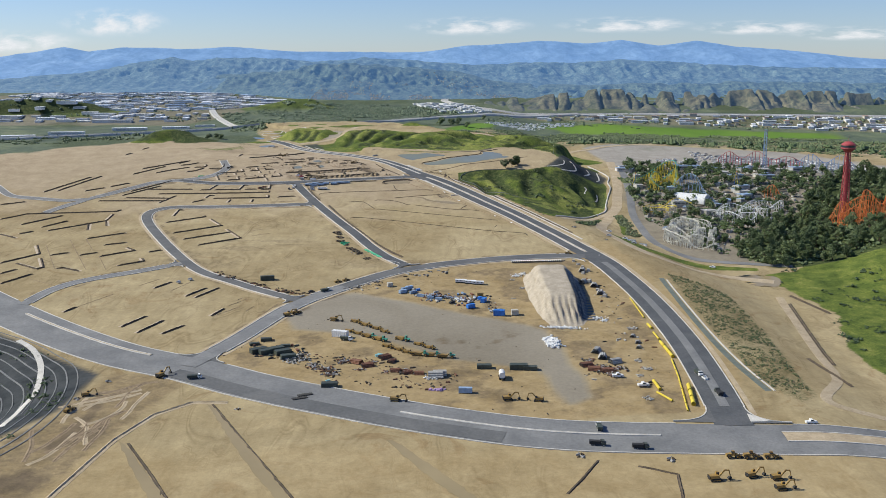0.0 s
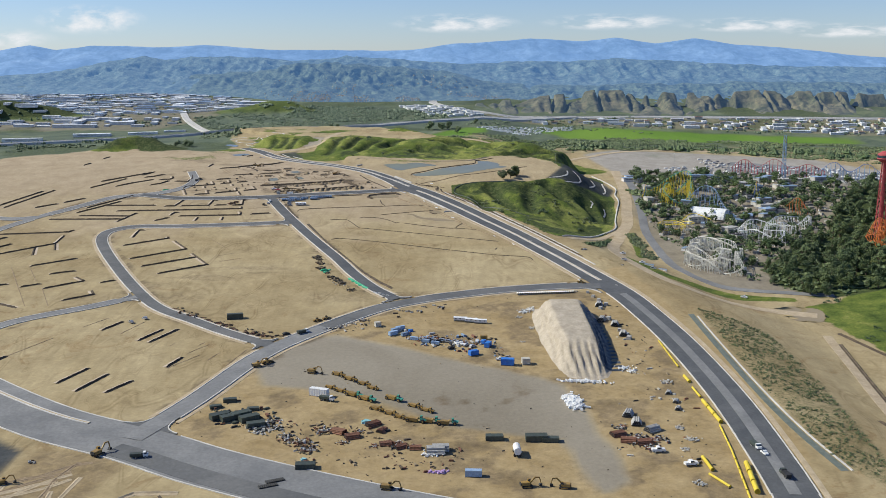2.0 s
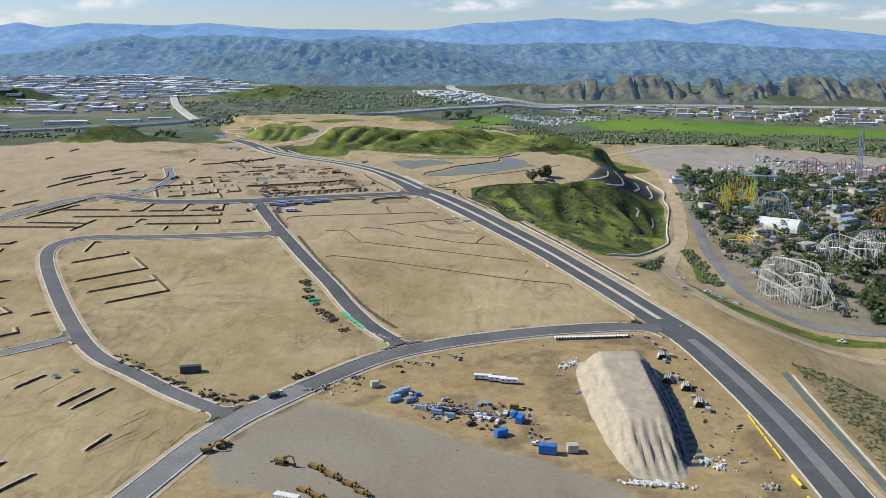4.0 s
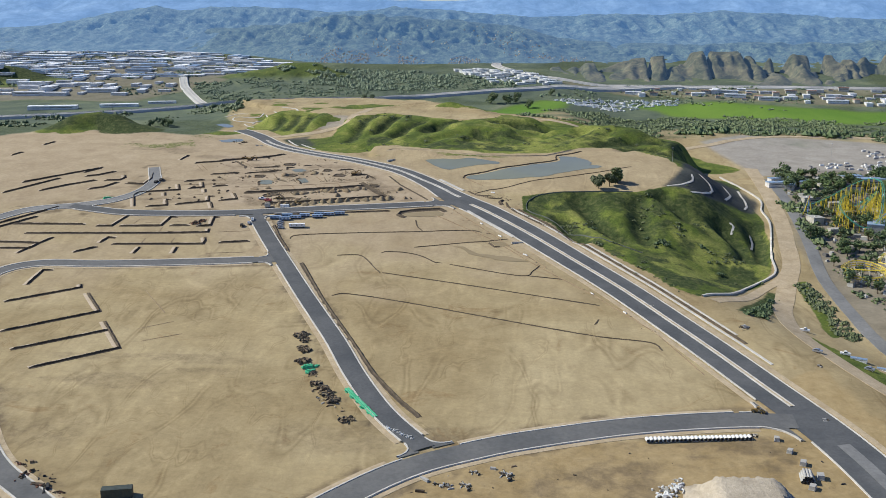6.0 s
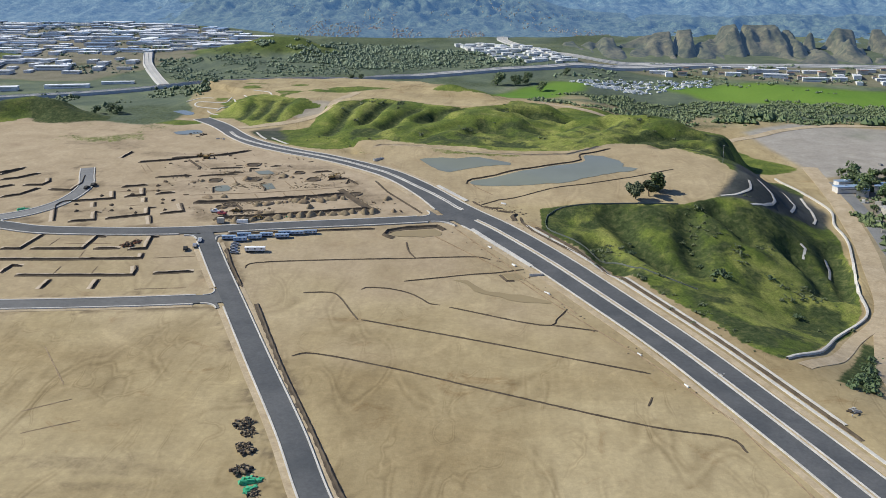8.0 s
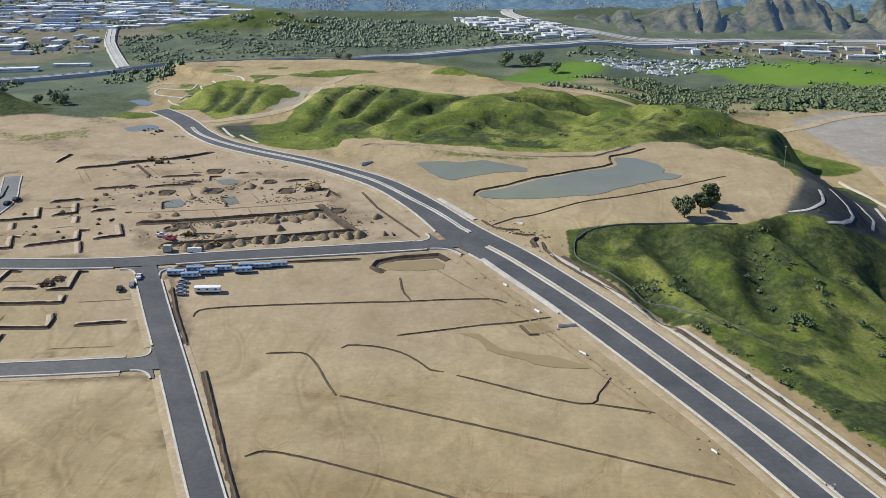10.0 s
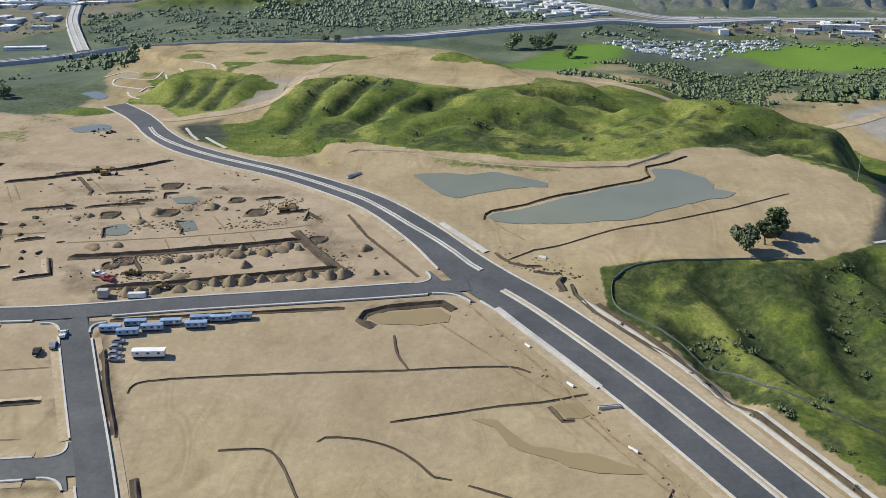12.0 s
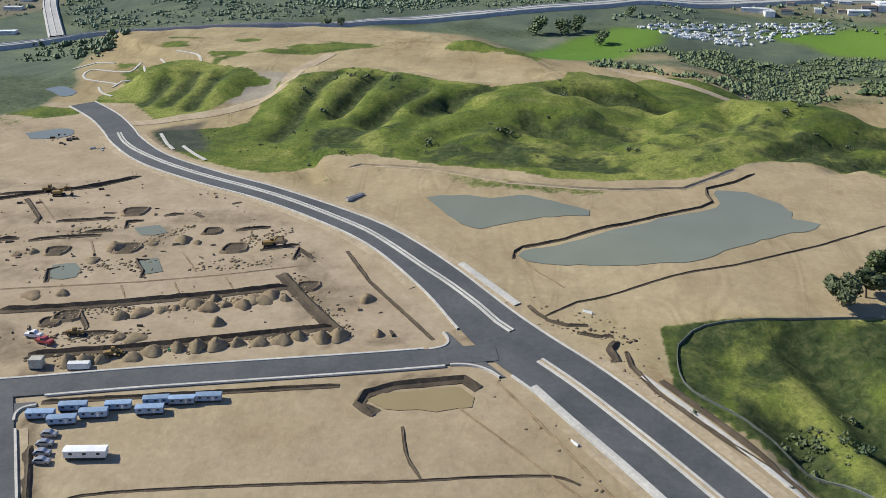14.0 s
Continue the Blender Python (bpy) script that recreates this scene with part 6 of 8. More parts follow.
# pits among the heaps; their floors and walls are painted dark as if shaded
for k, (x, y) in enumerate(spots("-73.1,491.7 -63.6,492.8 -53.1,498.2 -48.7,493.3 -65.4,475.6 -67,474.2 -66.2,504.3 -36.9,483.5")):
    a, w = 0.3 + k, 1.7 + 0.3 * math.sin(k * 2.3)
    bm = bmesh.new()
    sx = lambda v: math.copysign(abs(v) ** 0.55, v)
    ring = [(x + 0.8 * w * sx(math.cos(u)) * (1 + 0.12 * math.sin(3 * u + k)), y + 0.62 * w * sx(math.sin(u)) + 0.15 * w * math.cos(u)) for u in [n * math.pi / 5 for n in range(10)]]
    rows = [[bm.verts.new((x + (px - x) * f, y + (py - y) * f, gz(px, py) + h)) for px, py in ring] for f, h in ((1.35, -0.05), (1.14, 0.26), (1.02, 0.24))]
    for ra, rb in zip(rows, rows[1:]):
        for n in range(10):
            bm.faces.new((ra[n], ra[(n + 1) % 10], rb[(n + 1) % 10], rb[n]))
    pit = tagged(finish("dug_pit", bm, M_SOIL), "open pit with a rim of thrown-up soil", "pit")
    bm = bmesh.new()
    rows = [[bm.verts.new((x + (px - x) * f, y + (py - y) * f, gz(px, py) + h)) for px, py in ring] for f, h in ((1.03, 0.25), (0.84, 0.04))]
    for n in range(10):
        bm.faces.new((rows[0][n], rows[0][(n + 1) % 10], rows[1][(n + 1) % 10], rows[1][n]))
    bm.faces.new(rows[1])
    part("pit_shade_floor", bm, M_DAMP_SHADE, pit, "pit floor painted dark for shade")
# heaps and debris
for k, (x, y) in enumerate(spots("-61.8,466.1 -59.9,466.4 -58.1,466.7 -54.6,467.4 -52.7,468.6 -49.9,469.2 -47.6,469.5 -45.4,470 -43.1,470.5 -40.5,470.8 -37.9,471.4 -36.1,472 -33.3,471.8 -31.3,472.4 -46.5,474.6")):
    ob = heap("earth_cone", "pale conical heap of dug soil by a trench", M_HEAP, 1.15 + 0.25 * math.sin(k * 2.1), 0.95 + 0.2 * math.cos(k), k)
    ob.matrix_basis = stand(x, y)
for k, (x, y) in enumerate(spots("-58.8,475.8 -56.6,476.8 -54.3,477.5 -52.7,477.9 -50.4,478.9 -48.4,478.1 -46.5,478.8 -45.3,479.9 -43.3,480.5 -41.3,481.4 -39.3,480.4 -57.6,471.3 -55.6,471.4 -51.6,479.3 -48.2,480.1 -44.3,478.9 -42.1,480.3 -78.3,490.7 -76.2,491.4 -65.4,493.2 -56.5,495.5 -54.3,494.7 -60.6,494.5 -43.4,495.9 -28.9,480.7 -26.7,472.9 -67.2,489.5 -72,480.6 -68,480.8")):
    ob = heap("earth_cone", "flat grey-brown heap of dug soil", M_SOIL if k % 2 else M_HEAP, 1.1 + 0.4 * math.sin(k * 1.7), 0.6 + 0.25 * math.cos(k * 1.3), 40 + k)
    ob.matrix_basis = stand(x, y, 40 * k)
for k, (x, y) in enumerate(spots("-101.7,474.7 -100.1,470.6 -93.2,474.6 -92,471.2 -87.9,472.4 -86,470 -92.3,484 -90.6,481.7 -86.2,487.7 -85.1,484.2 -82.2,478.3 -81.6,476.1 -79.8,472 -97.7,480.4 -85.1,490.5")):
    ob = heap("earth_cone", "small dark heap of soil on a graded pad", M_DAMP_SHADE, 0.55 + 0.1 * math.sin(k), 0.4, 90 + k)
    ob.matrix_basis = stand(x, y, 50 * k)
piles = (("-82.6,454 -83.4,452.4 -80.8,455.2", "rusty heap of steel bars on a pad", (M_RUST, M_DAMP_SHADE), 2.4, 1.2, 40),
         ("-41,307 -44,306 -47,306.6 -50,308.6 -53,309 -55.5,312.6 -58,314.6 -61,317 -64,319.4 -66.5,322 -69.5,324.4 -72.5,327 -75.5,329.6", "ragged brown pile of rubble along the street", (M_DAMP_SHADE, M_RUST), 2.2, 1.0, 26),
         ("-41.1,383.2 -40.2,380 -39.1,377 -38,374 -37.3,371.2 -36.4,368 -35.4,364.6 -34.2,360.5 -33,358.6 -31.6,356.6 -29.8,353.2 -26.2,346.7", "dark pile of rubble and timber beside the street", (M_HEAP, M_SOIL, M_DAMP_SHADE, M_DARK), 1.7, 1.9, 64),
         ("-33,243 -30,240 -27,238 -24,247 -18,246 -21,241", "scattered rusty fittings and pipes", (M_RUST, M_DAMP_SHADE, M_PIPE), 3.5, 2.5, 46),
         ("37,243 40,242 43,241 38,239 41,237 36,246", "scattered rusty fittings and pipes", (M_RUST, M_DARK, M_PIPE), 3.0, 2.5, 46),
         ("-12,240 -9,239 -6,238 -15,238.6", "heaped rusty and grey pipe fittings", (M_RUST, M_PIPE), 2.5, 1.8, 40),
         ("48,236 47.4,231 46.6,222.5 50,240 52,270 50.6,262 49,246 26,329 24,325 22,320 24,312 21,300", "small stack of timber and concrete blocks", (M_PIPE, M_TIMBER), 1.6, 1.2, 18),
         ("-8,304 -5,303 -2,303.6 1,302 -9,307 3,302 6,300", "cluttered grey and rusty building supplies", (M_PIPE, M_RUST, M_BLUEGREY), 2.5, 2.0, 36),
         ("-38,246 -35,248 -36,251 -33,245 -40,247", "dark steel beams and timber on the dirt", (M_DARK, M_TIMBER, M_PIPE), 3.0, 2.0, 36),
         ("-24,316 -27,313 -21,318 -30,311 -6,326 -3,330 0,329 -9,327", "scattered brush and broken concrete", (M_PIPE, M_DAMP_SHADE), 2.2, 1.4, 22),
         ("28,192 45,190 -45,217 -84,222 -80,233 60,372 51,391 33,402 41,343 55,350", "small scattered site debris", (M_PIPE, M_DAMP_SHADE), 1.6, 1.2, 14))
for text, label, mats, w, d, n in piles:
    first = debris("debris_pile", label, mats, w, d, n, len(text))
    jit = random.Random(len(text) * 7)
    spread(first, [(x + jit.gauss(0, 0.5), y + jit.gauss(0, 0.5), jit.uniform(0, 360), jit.uniform(0.55, 1.25)) for x, y in spots(text)])
spread(debris("green_sheeting_pile", "crumpled bright green sheeting over pipes", (M_GREEN,), 2.4, 1.2, 40, 5, size=0.9), [(-36.6, 367.6, 20, 0.8), (-36, 365.6, 60, 0.6), (-27.4, 357.6, 120, 0.55), (-26.2, 355.4, 122, 0.6), (-25, 353.4, 118, 0.5), (-23.9, 351.4, 125, 0.6), (-22.6, 349.4, 120, 0.5), (-50.5, 469, 0, 0.3), (-113, 471, 30, 0.7)])
for a, b in (((-28, 358.4), (-24.2, 352)), ((-24.8, 353), (-21.6, 347.6))):
    t = tagged(new("green_pipe"), "long green-wrapped pipe bundle along the kerb", "pipe")
    for o in (-0.3, 0.0, 0.22):
        Solid().rod((a[0] + o, a[1] + o * 0.6, gz(*a) + 0.2), (b[0] + o, b[1] + o * 0.6, gz(*b) + 0.2), 0.16, 8).make("pipe_length", M_GREEN, t)
spread(debris("white_bag_row", "row of white sandbags at the mound's foot", (M_WHITE,), 7.6, 1.3, 190, 9, size=0.55), [(33, 272.6, -8)])
spread(debris("white_bag_pile", "long heap of white bulk bags", (M_WHITE,), 6.4, 2.6, 190, 10, size=1.0), [(28.6, 260.5, 98)])
spread(debris("pale_stone_row", "row of pale stones along the street corner", (M_PIPE, M_WHITE), 3.4, 0.9, 40, 21, size=0.35), [(-18.4, 343.2, -40), (-16, 341.2, -40)])
for k, (x, y) in enumerate(spots("45.7,338.3 46.7,334.5 48.1,330.4 46.6,317.8 47.8,313.2 47.9,308.3 49.1,304.6 49.2,301.9 44.7,342.3 46,327.3")):
    stack = root("pallet_stack", "grey pallet stack of building blocks on ochre dirt", "pallet", "pallets beside the mound")
    Solid().box((0, 0, 0.07), (1.3, 1.0, 0.12)).make("pallet", M_TIMBER, stack)
    Solid().box((0, 0, 0.42), (1.2, 0.9, 0.56), 0, 0.97).make("blocks", M_PIPE, stack, "grey concrete blocks")
    stack.matrix_basis = stand(x, y, 60 + 9 * (k % 3), 0.9 + 0.12 * (k % 4))
spread(debris("white_sack_pile", "scattered white sacks by the mound", (M_WHITE,), 2.4, 1.8, 30, 11, size=0.5), [(44, 281, 30), (45.6, 279, 60), (24, 324.5, 20), (26, 327, 70), (-3, 234.5, 0)])
spread(debris("pink_pipe_pile", "pale violet plastic pipes on the dirt", (surface("violet_pipe", (0.42, 0.26, 0.50), (0.55, 0.38, 0.62), 0.5, 0.5, 0, 0),), 2.4, 0.7, 16, 12, size=0.8), [(-2, 227, -5)])
spread(debris("turquoise_sheet_pile", "pale turquoise boards on the dirt", (surface("turquoise_board", (0.25, 0.55, 0.58), (0.35, 0.66, 0.68), 0.5, 0.5, 0, 0),), 1.6, 0.6, 10, 13, size=0.9), [(-17, 250.5, -10), (-28, 233, 5, 0.6)])


# loose litter of the yard, and ruts in the churned soil
def litter(label, outline, n, seed, mats, size=0.4):
    t, rnd = tagged(new("yard_litter"), label, "litter", kind="stuff"), random.Random(seed)
    xs, ys = [p[0] for p in outline], [p[1] for p in outline]
    for m in mats:
        s = Solid()
        for _ in range(n // len(mats)):
            x, y = rnd.uniform(min(xs), max(xs)), rnd.uniform(min(ys), max(ys))
            if float(poly_dist(np.array([x]), np.array([y]), outline)[0]) > 0 or value_noise(x, y, 5, seed) < -0.1:
                continue
            k = size * rnd.choice((0.4, 0.5, 0.6, 0.8, 1.0, 1.5))
            s.box((x, y, gz(x, y) + k * 0.2), (k * rnd.uniform(0.8, 3.0), k * rnd.uniform(0.4, 0.9), k * rnd.uniform(0.4, 0.9)), rnd.choice((20, 110, rnd.uniform(0, 180))), rnd.uniform(0.6, 1.0))
        tagged(s.make("pieces", m, t), kind="stuff")


litter("scattered pipes, timber and scrap across the yard", [(-38, 252), (-28, 232), (0, 226), (4, 236), (-8, 246), (-26, 252)], 420, 3, (M_RUST, M_DAMP_SHADE, M_HEAP, M_DARK), 0.4)
litter("scattered pipes and scrap by the mound", [(32, 250), (34, 232), (52, 226), (56, 262), (52, 330), (46, 332), (46, 270)], 380, 4, (M_RUST, M_HEAP, M_DARK, M_TIMBER), 0.38)
litter("cluttered supplies, vehicles and scrap in the yard", [(-14, 312), (-10, 300), (8, 292), (18, 286), (14, 304), (-4, 308)], 420, 5, (M_BLUEGREY, M_PIPE, M_DARK, M_RUST), 0.5)
litter("dark stacked steel and scrap near the kerb", [(-53, 256), (-46, 248), (-34, 246), (-36, 256), (-46, 264)], 260, 6, (M_OLIVE, M_DARK, M_RUST), 0.5)
litter("broken stone and scrap beside the street", [(-30, 312), (-12, 328), (2, 334), (4, 330), (-8, 324), (-24, 308)], 260, 7, (M_DAMP_SHADE, M_PIPE, M_SOIL), 0.4)
litter("scattered small stones and scraps on the dirt", [(-60, 240), (-46, 290), (-20, 324), (10, 338), (50, 342), (56, 320), (58, 220), (20, 212), (-22, 226)], 500, 8, (M_DAMP_SHADE, M_SOIL, M_DARK), 0.22)
litter("dark rubble beside the curving street", [(-40, 306), (-46, 304.6), (-59, 313.4), (-77, 329), (-74.6, 331.4), (-57, 317)], 420, 9, (M_DAMP_SHADE, M_SOIL, M_DARK), 0.5)
litter("rubble and timber beside the street", [(-42.4, 384), (-40, 384), (-33, 360), (-28, 352), (-25, 346), (-28, 347), (-34, 356)], 420, 10, (M_DAMP_SHADE, M_SOIL, M_DARK, M_PIPE), 0.32)
litter("small stones and scraps among the trenches", [(-92, 512), (-84, 480), (-72, 466), (-24, 473), (-36, 494), (-58, 514), (-80, 524)], 420, 14, (M_DAMP_SHADE, M_SOIL, M_HEAP), 0.3)
litter("pipes and boards beside the small basin", [(-93, 534), (-86, 532), (-82, 529), (-80, 531), (-86, 537), (-92, 541)], 90, 15, (M_PIPE, M_DARK, M_DAMP_SHADE), 0.4)
rr = random.Random(12)
for k in range(34):
    x, y, a = rr.uniform(-90, -70), rr.uniform(184, 232), rr.uniform(0.7, 1.9)
    pts = [(x, y)]
    for _ in range(4):
        a += rr.uniform(-0.35, 0.35)
        pts.append((pts[-1][0] + 4 * math.cos(a), pts[-1][1] + 4 * math.sin(a)))
    if all(poly_dist(np.array([p[0]]), np.array([p[1]]), [(-98, 178), (-88, 215), (-82, 240), (-66, 232), (-70, 205), (-76, 178)])[0] < 0 for p in pts):
        berm([tuple(q) for q in smooth_line(pts, 1.0)], 0.5, 0.10, M_SOIL if k % 2 else M_PALESOIL, "deep rut thrown up in churned soil")


# the great sheeted spoil mound
def sheeted_mound():
    cx, cy, ang = 34.5, 300.0, radians(-4)
    xs, ys = np.arange(-13, 13.01, 0.4), np.arange(-31, 31.01, 0.4)

    def zf(Xm, Ym):
        wid = np.interp(Ym, [-29, -20, 0, 20, 29], [5.0, 7.0, 9.2, 9.5, 8.5])
        side = step(1.0, 0.38, np.abs(Xm) / wid)
        endf = step(-28.5, -9, Ym) * step(29, 21, Ym)
        h = 4.9 * side * endf
        run = np.clip(endf * side * 4 * (1 - endf * side), 0, 1)
        h = h + (0.26 * np.sin(Xm * 7.1 + 2.2 * np.sin(Ym * 0.21)) + 0.0) * run + 0.30 * run * np.sin(Xm * 3.4 + 1.6 * np.sin(Ym * 0.3) + value_noise(Xm, Ym, 5, 3) * 4)
        g = np.vectorize(gz)(cx + Xm, cy + Ym)
        return g + h - 0.15 + 0.12 * value_noise(Xm, Ym, 1.5, 5)
    me, Xm, Ym, Zm = sheet_mesh("spoil_mound", xs, ys, zf)
    me.materials.append(M_SPOIL)
    ob = tagged(new("spoil_mound", me), "tall pale spoil mound with eroded rills", "mound")
    ob.location = (cx, cy, 0)
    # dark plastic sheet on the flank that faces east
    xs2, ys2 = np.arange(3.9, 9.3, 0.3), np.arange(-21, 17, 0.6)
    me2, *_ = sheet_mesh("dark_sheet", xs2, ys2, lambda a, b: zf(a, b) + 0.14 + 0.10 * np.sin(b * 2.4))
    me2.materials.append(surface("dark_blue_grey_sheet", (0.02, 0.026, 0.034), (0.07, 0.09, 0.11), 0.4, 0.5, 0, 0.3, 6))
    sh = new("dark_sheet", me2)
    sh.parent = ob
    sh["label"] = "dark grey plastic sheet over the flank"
    return ob


sheeted_mound()

# utility poles and a light mast on the terrace
mast = root("light_mast", "tall slim white light mast on the terrace", "mast")
Solid().rod((0, 0, 0), (0, 0, 6.2), 0.06, 6, 0.035).make("pole", M_PIPE, mast)
Solid().box((0, 0, 6.2), (0.5, 0.12, 0.14)).make("lamp_head", M_WHITE, mast)
spread(mast, [(55, 506, 0, 0.7), (124, 566, 0, 0.9)])
culvert = root("culvert_flume", "pale concrete flume beside the road", "flume")
Solid().box((0, 0, 0.15), (3.6, 0.5, 0.4)).make("trough", M_CONCRETE, culvert)
for yy in (-0.25, 0.25):
    Solid().box((0, yy, 0.4), (3.6, 0.08, 0.2)).make("side_wall", M_CONCRETE, culvert)
spread(culvert, [(-34.2, 510.6, 54), (4.8, 441.5, 10, 0.8)])
barrier = root("site_barrier", "white concrete barrier by the lot's edge", "barrier", "barriers along the road")
Solid().prism([(-0.2, 0), (0.2, 0), (0.08, 0.4), (-0.08, 0.4)], -0.8, 0.8).make("body", M_WHITE, barrier)
Solid().box((0, 0, 0.42), (0.1, 1.4, 0.06)).make("rail", M_PIPE, barrier)
spread(barrier, [(-4.6, 454.4, 35, 0.7), (0.4, 446, 35, 0.8), (6.6, 433.6, 40, 0.9), (21, 409, 25, 0.7), (27, 398, 25, 0.7), (-1.4, 478.6, 60, 0.8)])


# ---- trees and brush ----
def clump(s, c, r, rnd):
    """A rough eight-sided leaf clump."""
    c = Vector(c)
    pts = [c + Vector((x * r * rnd.uniform(0.6, 1.2), y * r * rnd.uniform(0.6, 1.2), z * r * rnd.uniform(0.5, 1.0))) for x, y, z in ((1, 0, 0), (0, 1, 0), (-1, 0, 0), (0, -1, 0), (0, 0, 1), (0, 0, -1))]
    s.add(pts, [(0, 1, 4), (1, 2, 4), (2, 3, 4), (3, 0, 4), (1, 0, 5), (2, 1, 5), (3, 2, 5), (0, 3, 5)])


def leaf(s, c, r, rnd):
    c = Vector(c)
    a = Vector((rnd.gauss(0, 1), rnd.gauss(0, 1), rnd.gauss(0, 1))).normalized() * r
    b = a.orthogonal().normalized() * r * 0.7
    s.add([c - a, c + b, c + a, c - b], [(0, 1, 2, 3)])


def tree(name, label, h, spread_r, seed, mat=None, tall=False, clumps=70, leaves=260, group="", low=False, fine=1.0):
    rnd = random.Random(seed)
    t = root(name, label, "tree", group)
    trunk = Solid().rod((0, 0, -0.1), (0.05 * h, 0.02, 0.42 * h), 0.045 * h, 8, 0.025 * h)
    for k in range(5):
        a = k * 1.26 + rnd.uniform(-0.3, 0.3)
        trunk.rod((0.03 * h, 0, 0.3 * h), (math.cos(a) * spread_r * 0.6, math.sin(a) * spread_r * 0.6, h * rnd.uniform(0.55, 0.75)), 0.02 * h, 5, 0.008 * h)
    trunk.make("trunk", M_BARK, t)
    lobes = []
    for k in range(9):
        a, q = rnd.uniform(0, 6.28), rnd.uniform(0.1, 0.75)
        lobes.append((math.cos(a) * spread_r * q, math.sin(a) * spread_r * q, h * (rnd.uniform(0.25, 0.85) if tall else rnd.uniform(0.28, 0.8) if low else rnd.uniform(0.45, 0.82)), spread_r * rnd.uniform(0.32, 0.55)))
    s = Solid()
    for k in range(clumps + leaves):
        x, y, z, r = rnd.choice(lobes)
        d = Vector((rnd.gauss(0, 1), rnd.gauss(0, 1), rnd.gauss(0, 0.8))).normalized() * r * rnd.uniform(0.55, 1.1)
        if k < clumps:
            clump(s, (x + d.x * 0.8, y + d.y * 0.8, z + d.z * 0.8), spread_r * fine * rnd.uniform(0.14, 0.30), rnd)
        else:
            leaf(s, (x + d.x, y + d.y, z + d.z), spread_r * rnd.uniform(0.05, 0.09), rnd)
    s.make("crown", mat or M_LEAF, t)
    return t


# valley foliage is paled to stand in for haze over the distance
M_VALLEY = leafy("valley_leaves_haze_pale", (0.070, 0.108, 0.046), (0.150, 0.195, 0.088))
M_VALLEY_FAR = leafy("far_leaves_haze_pale", (0.085, 0.135, 0.082), (0.185, 0.24, 0.14))
M_OAK = leafy("oak_leaves", (0.035, 0.052, 0.020), (0.105, 0.125, 0.050))
oak = tree("oak_tree", "round-crowned oak on the bare terrace", 4.0, 2.3, 3, M_OAK, clumps=190, leaves=2400, low=True, group="oaks on the terrace")
spread(oak, [(29.2, 478.4, 0), (32.6, 480.4, 130, 0.95)])
spread(tree("oak_tree", "taller yellow-green oak on the bare terrace", 5.0, 2.1, 8, leafy("yellow_green_leaves", (0.05, 0.075, 0.02), (0.14, 0.17, 0.05)), clumps=150, leaves=2400, low=True, group="oaks on the terrace"), [(35.2, 483.2, 0)])

rt = random.Random(77)


def inside(x, y, pts):
    return float(poly_dist(np.array([x]), np.array([y]), pts)[0]) < 0


def scatter(outline, n, gap, rnd, keep=None):
    xs, ys = [p[0] for p in outline], [p[1] for p in outline]
    out, tries = [], 0
    while len(out) < n and tries < n * 40:
        tries += 1
        x, y = rnd.uniform(min(xs), max(xs)), rnd.uniform(min(ys), max(ys))
        if inside(x, y, outline) and all((x - a) ** 2 + (y - b) ** 2 > gap * gap for a, b in out) and (keep is None or keep(x, y)):
            out.append((x, y))
    return out


def shrub(s, x, y, r, rnd):
    """A ragged bush of leaf clumps."""
    z = gz(x, y)
    for _ in range(5):
        clump(s, (x + r * rnd.gauss(0, 0.45), y + r * rnd.gauss(0, 0.45), z + r * rnd.uniform(0.1, 0.6)), r * rnd.uniform(0.3, 0.6), rnd)
    for _ in range(14):
        leaf(s, (x + r * rnd.gauss(0, 0.6), y + r * rnd.gauss(0, 0.6), z + r * rnd.uniform(0.05, 0.95)), r * rnd.uniform(0.12, 0.24), rnd)


def shrub_field(name, label, outline, n, rnd, size, mat=None, dense=0.0, seed=5):
    """Bushes gathered in drifts and down the gullies."""
    s, xs, ys = Solid(), [a for a, _ in outline], [b for _, b in outline]
    px, py = np.array([rnd.uniform(min(xs), max(xs)) for _ in range(n)]), np.array([rnd.uniform(min(ys), max(ys)) for _ in range(n)])
    ok = (poly_dist(px, py, outline) < 0) & (fbm(px, py, 7, 3, seed) + carve(px, py) * 0.15 > 0.24 - dense)
    for x, y in zip(px[ok], py[ok]):
        shrub(s, float(x), float(y), size * rnd.choice((0.5, 0.6, 0.7, 0.8, 1.0, 1.3, 2.2)), rnd)
    return tagged(s.make(name, mat or M_SCRUB), label, "brush", kind="stuff")


def brush_field(name, label, outline, n, rnd, size, mat=None, gaps=0.0, grain=16, seed=3):
    """Uncountable bushes and low trees gathered in drifts, as one mesh."""
    s, xs, ys = Solid(), [a for a, _ in outline], [b for _, b in outline]
    px, py = np.array([rnd.uniform(min(xs), max(xs)) for _ in range(n)]), np.array([rnd.uniform(min(ys), max(ys)) for _ in range(n)])
    ok = (poly_dist(px, py, outline) + 8 * value_noise(px, py, 9, seed) < 0) & (fbm(px, py * 1.6, grain, 4, seed) > gaps)
    for x, y in zip(px[ok], py[ok]):
        x, y = float(x), float(y)
        r, z = size * rnd.choice((0.5, 0.6, 0.7, 0.8, 1.0, 1.0, 1.3, 1.8)), gz(x, y)
        for _ in range(3):
            clump(s, (x + r * rnd.gauss(0, 0.5), y + r * rnd.gauss(0, 0.5), z + r * rnd.uniform(0.1, 0.55)), r * rnd.uniform(0.5, 0.95), rnd)
    return tagged(s.make(name, mat or M_SCRUB), label, "brush", kind="stuff")


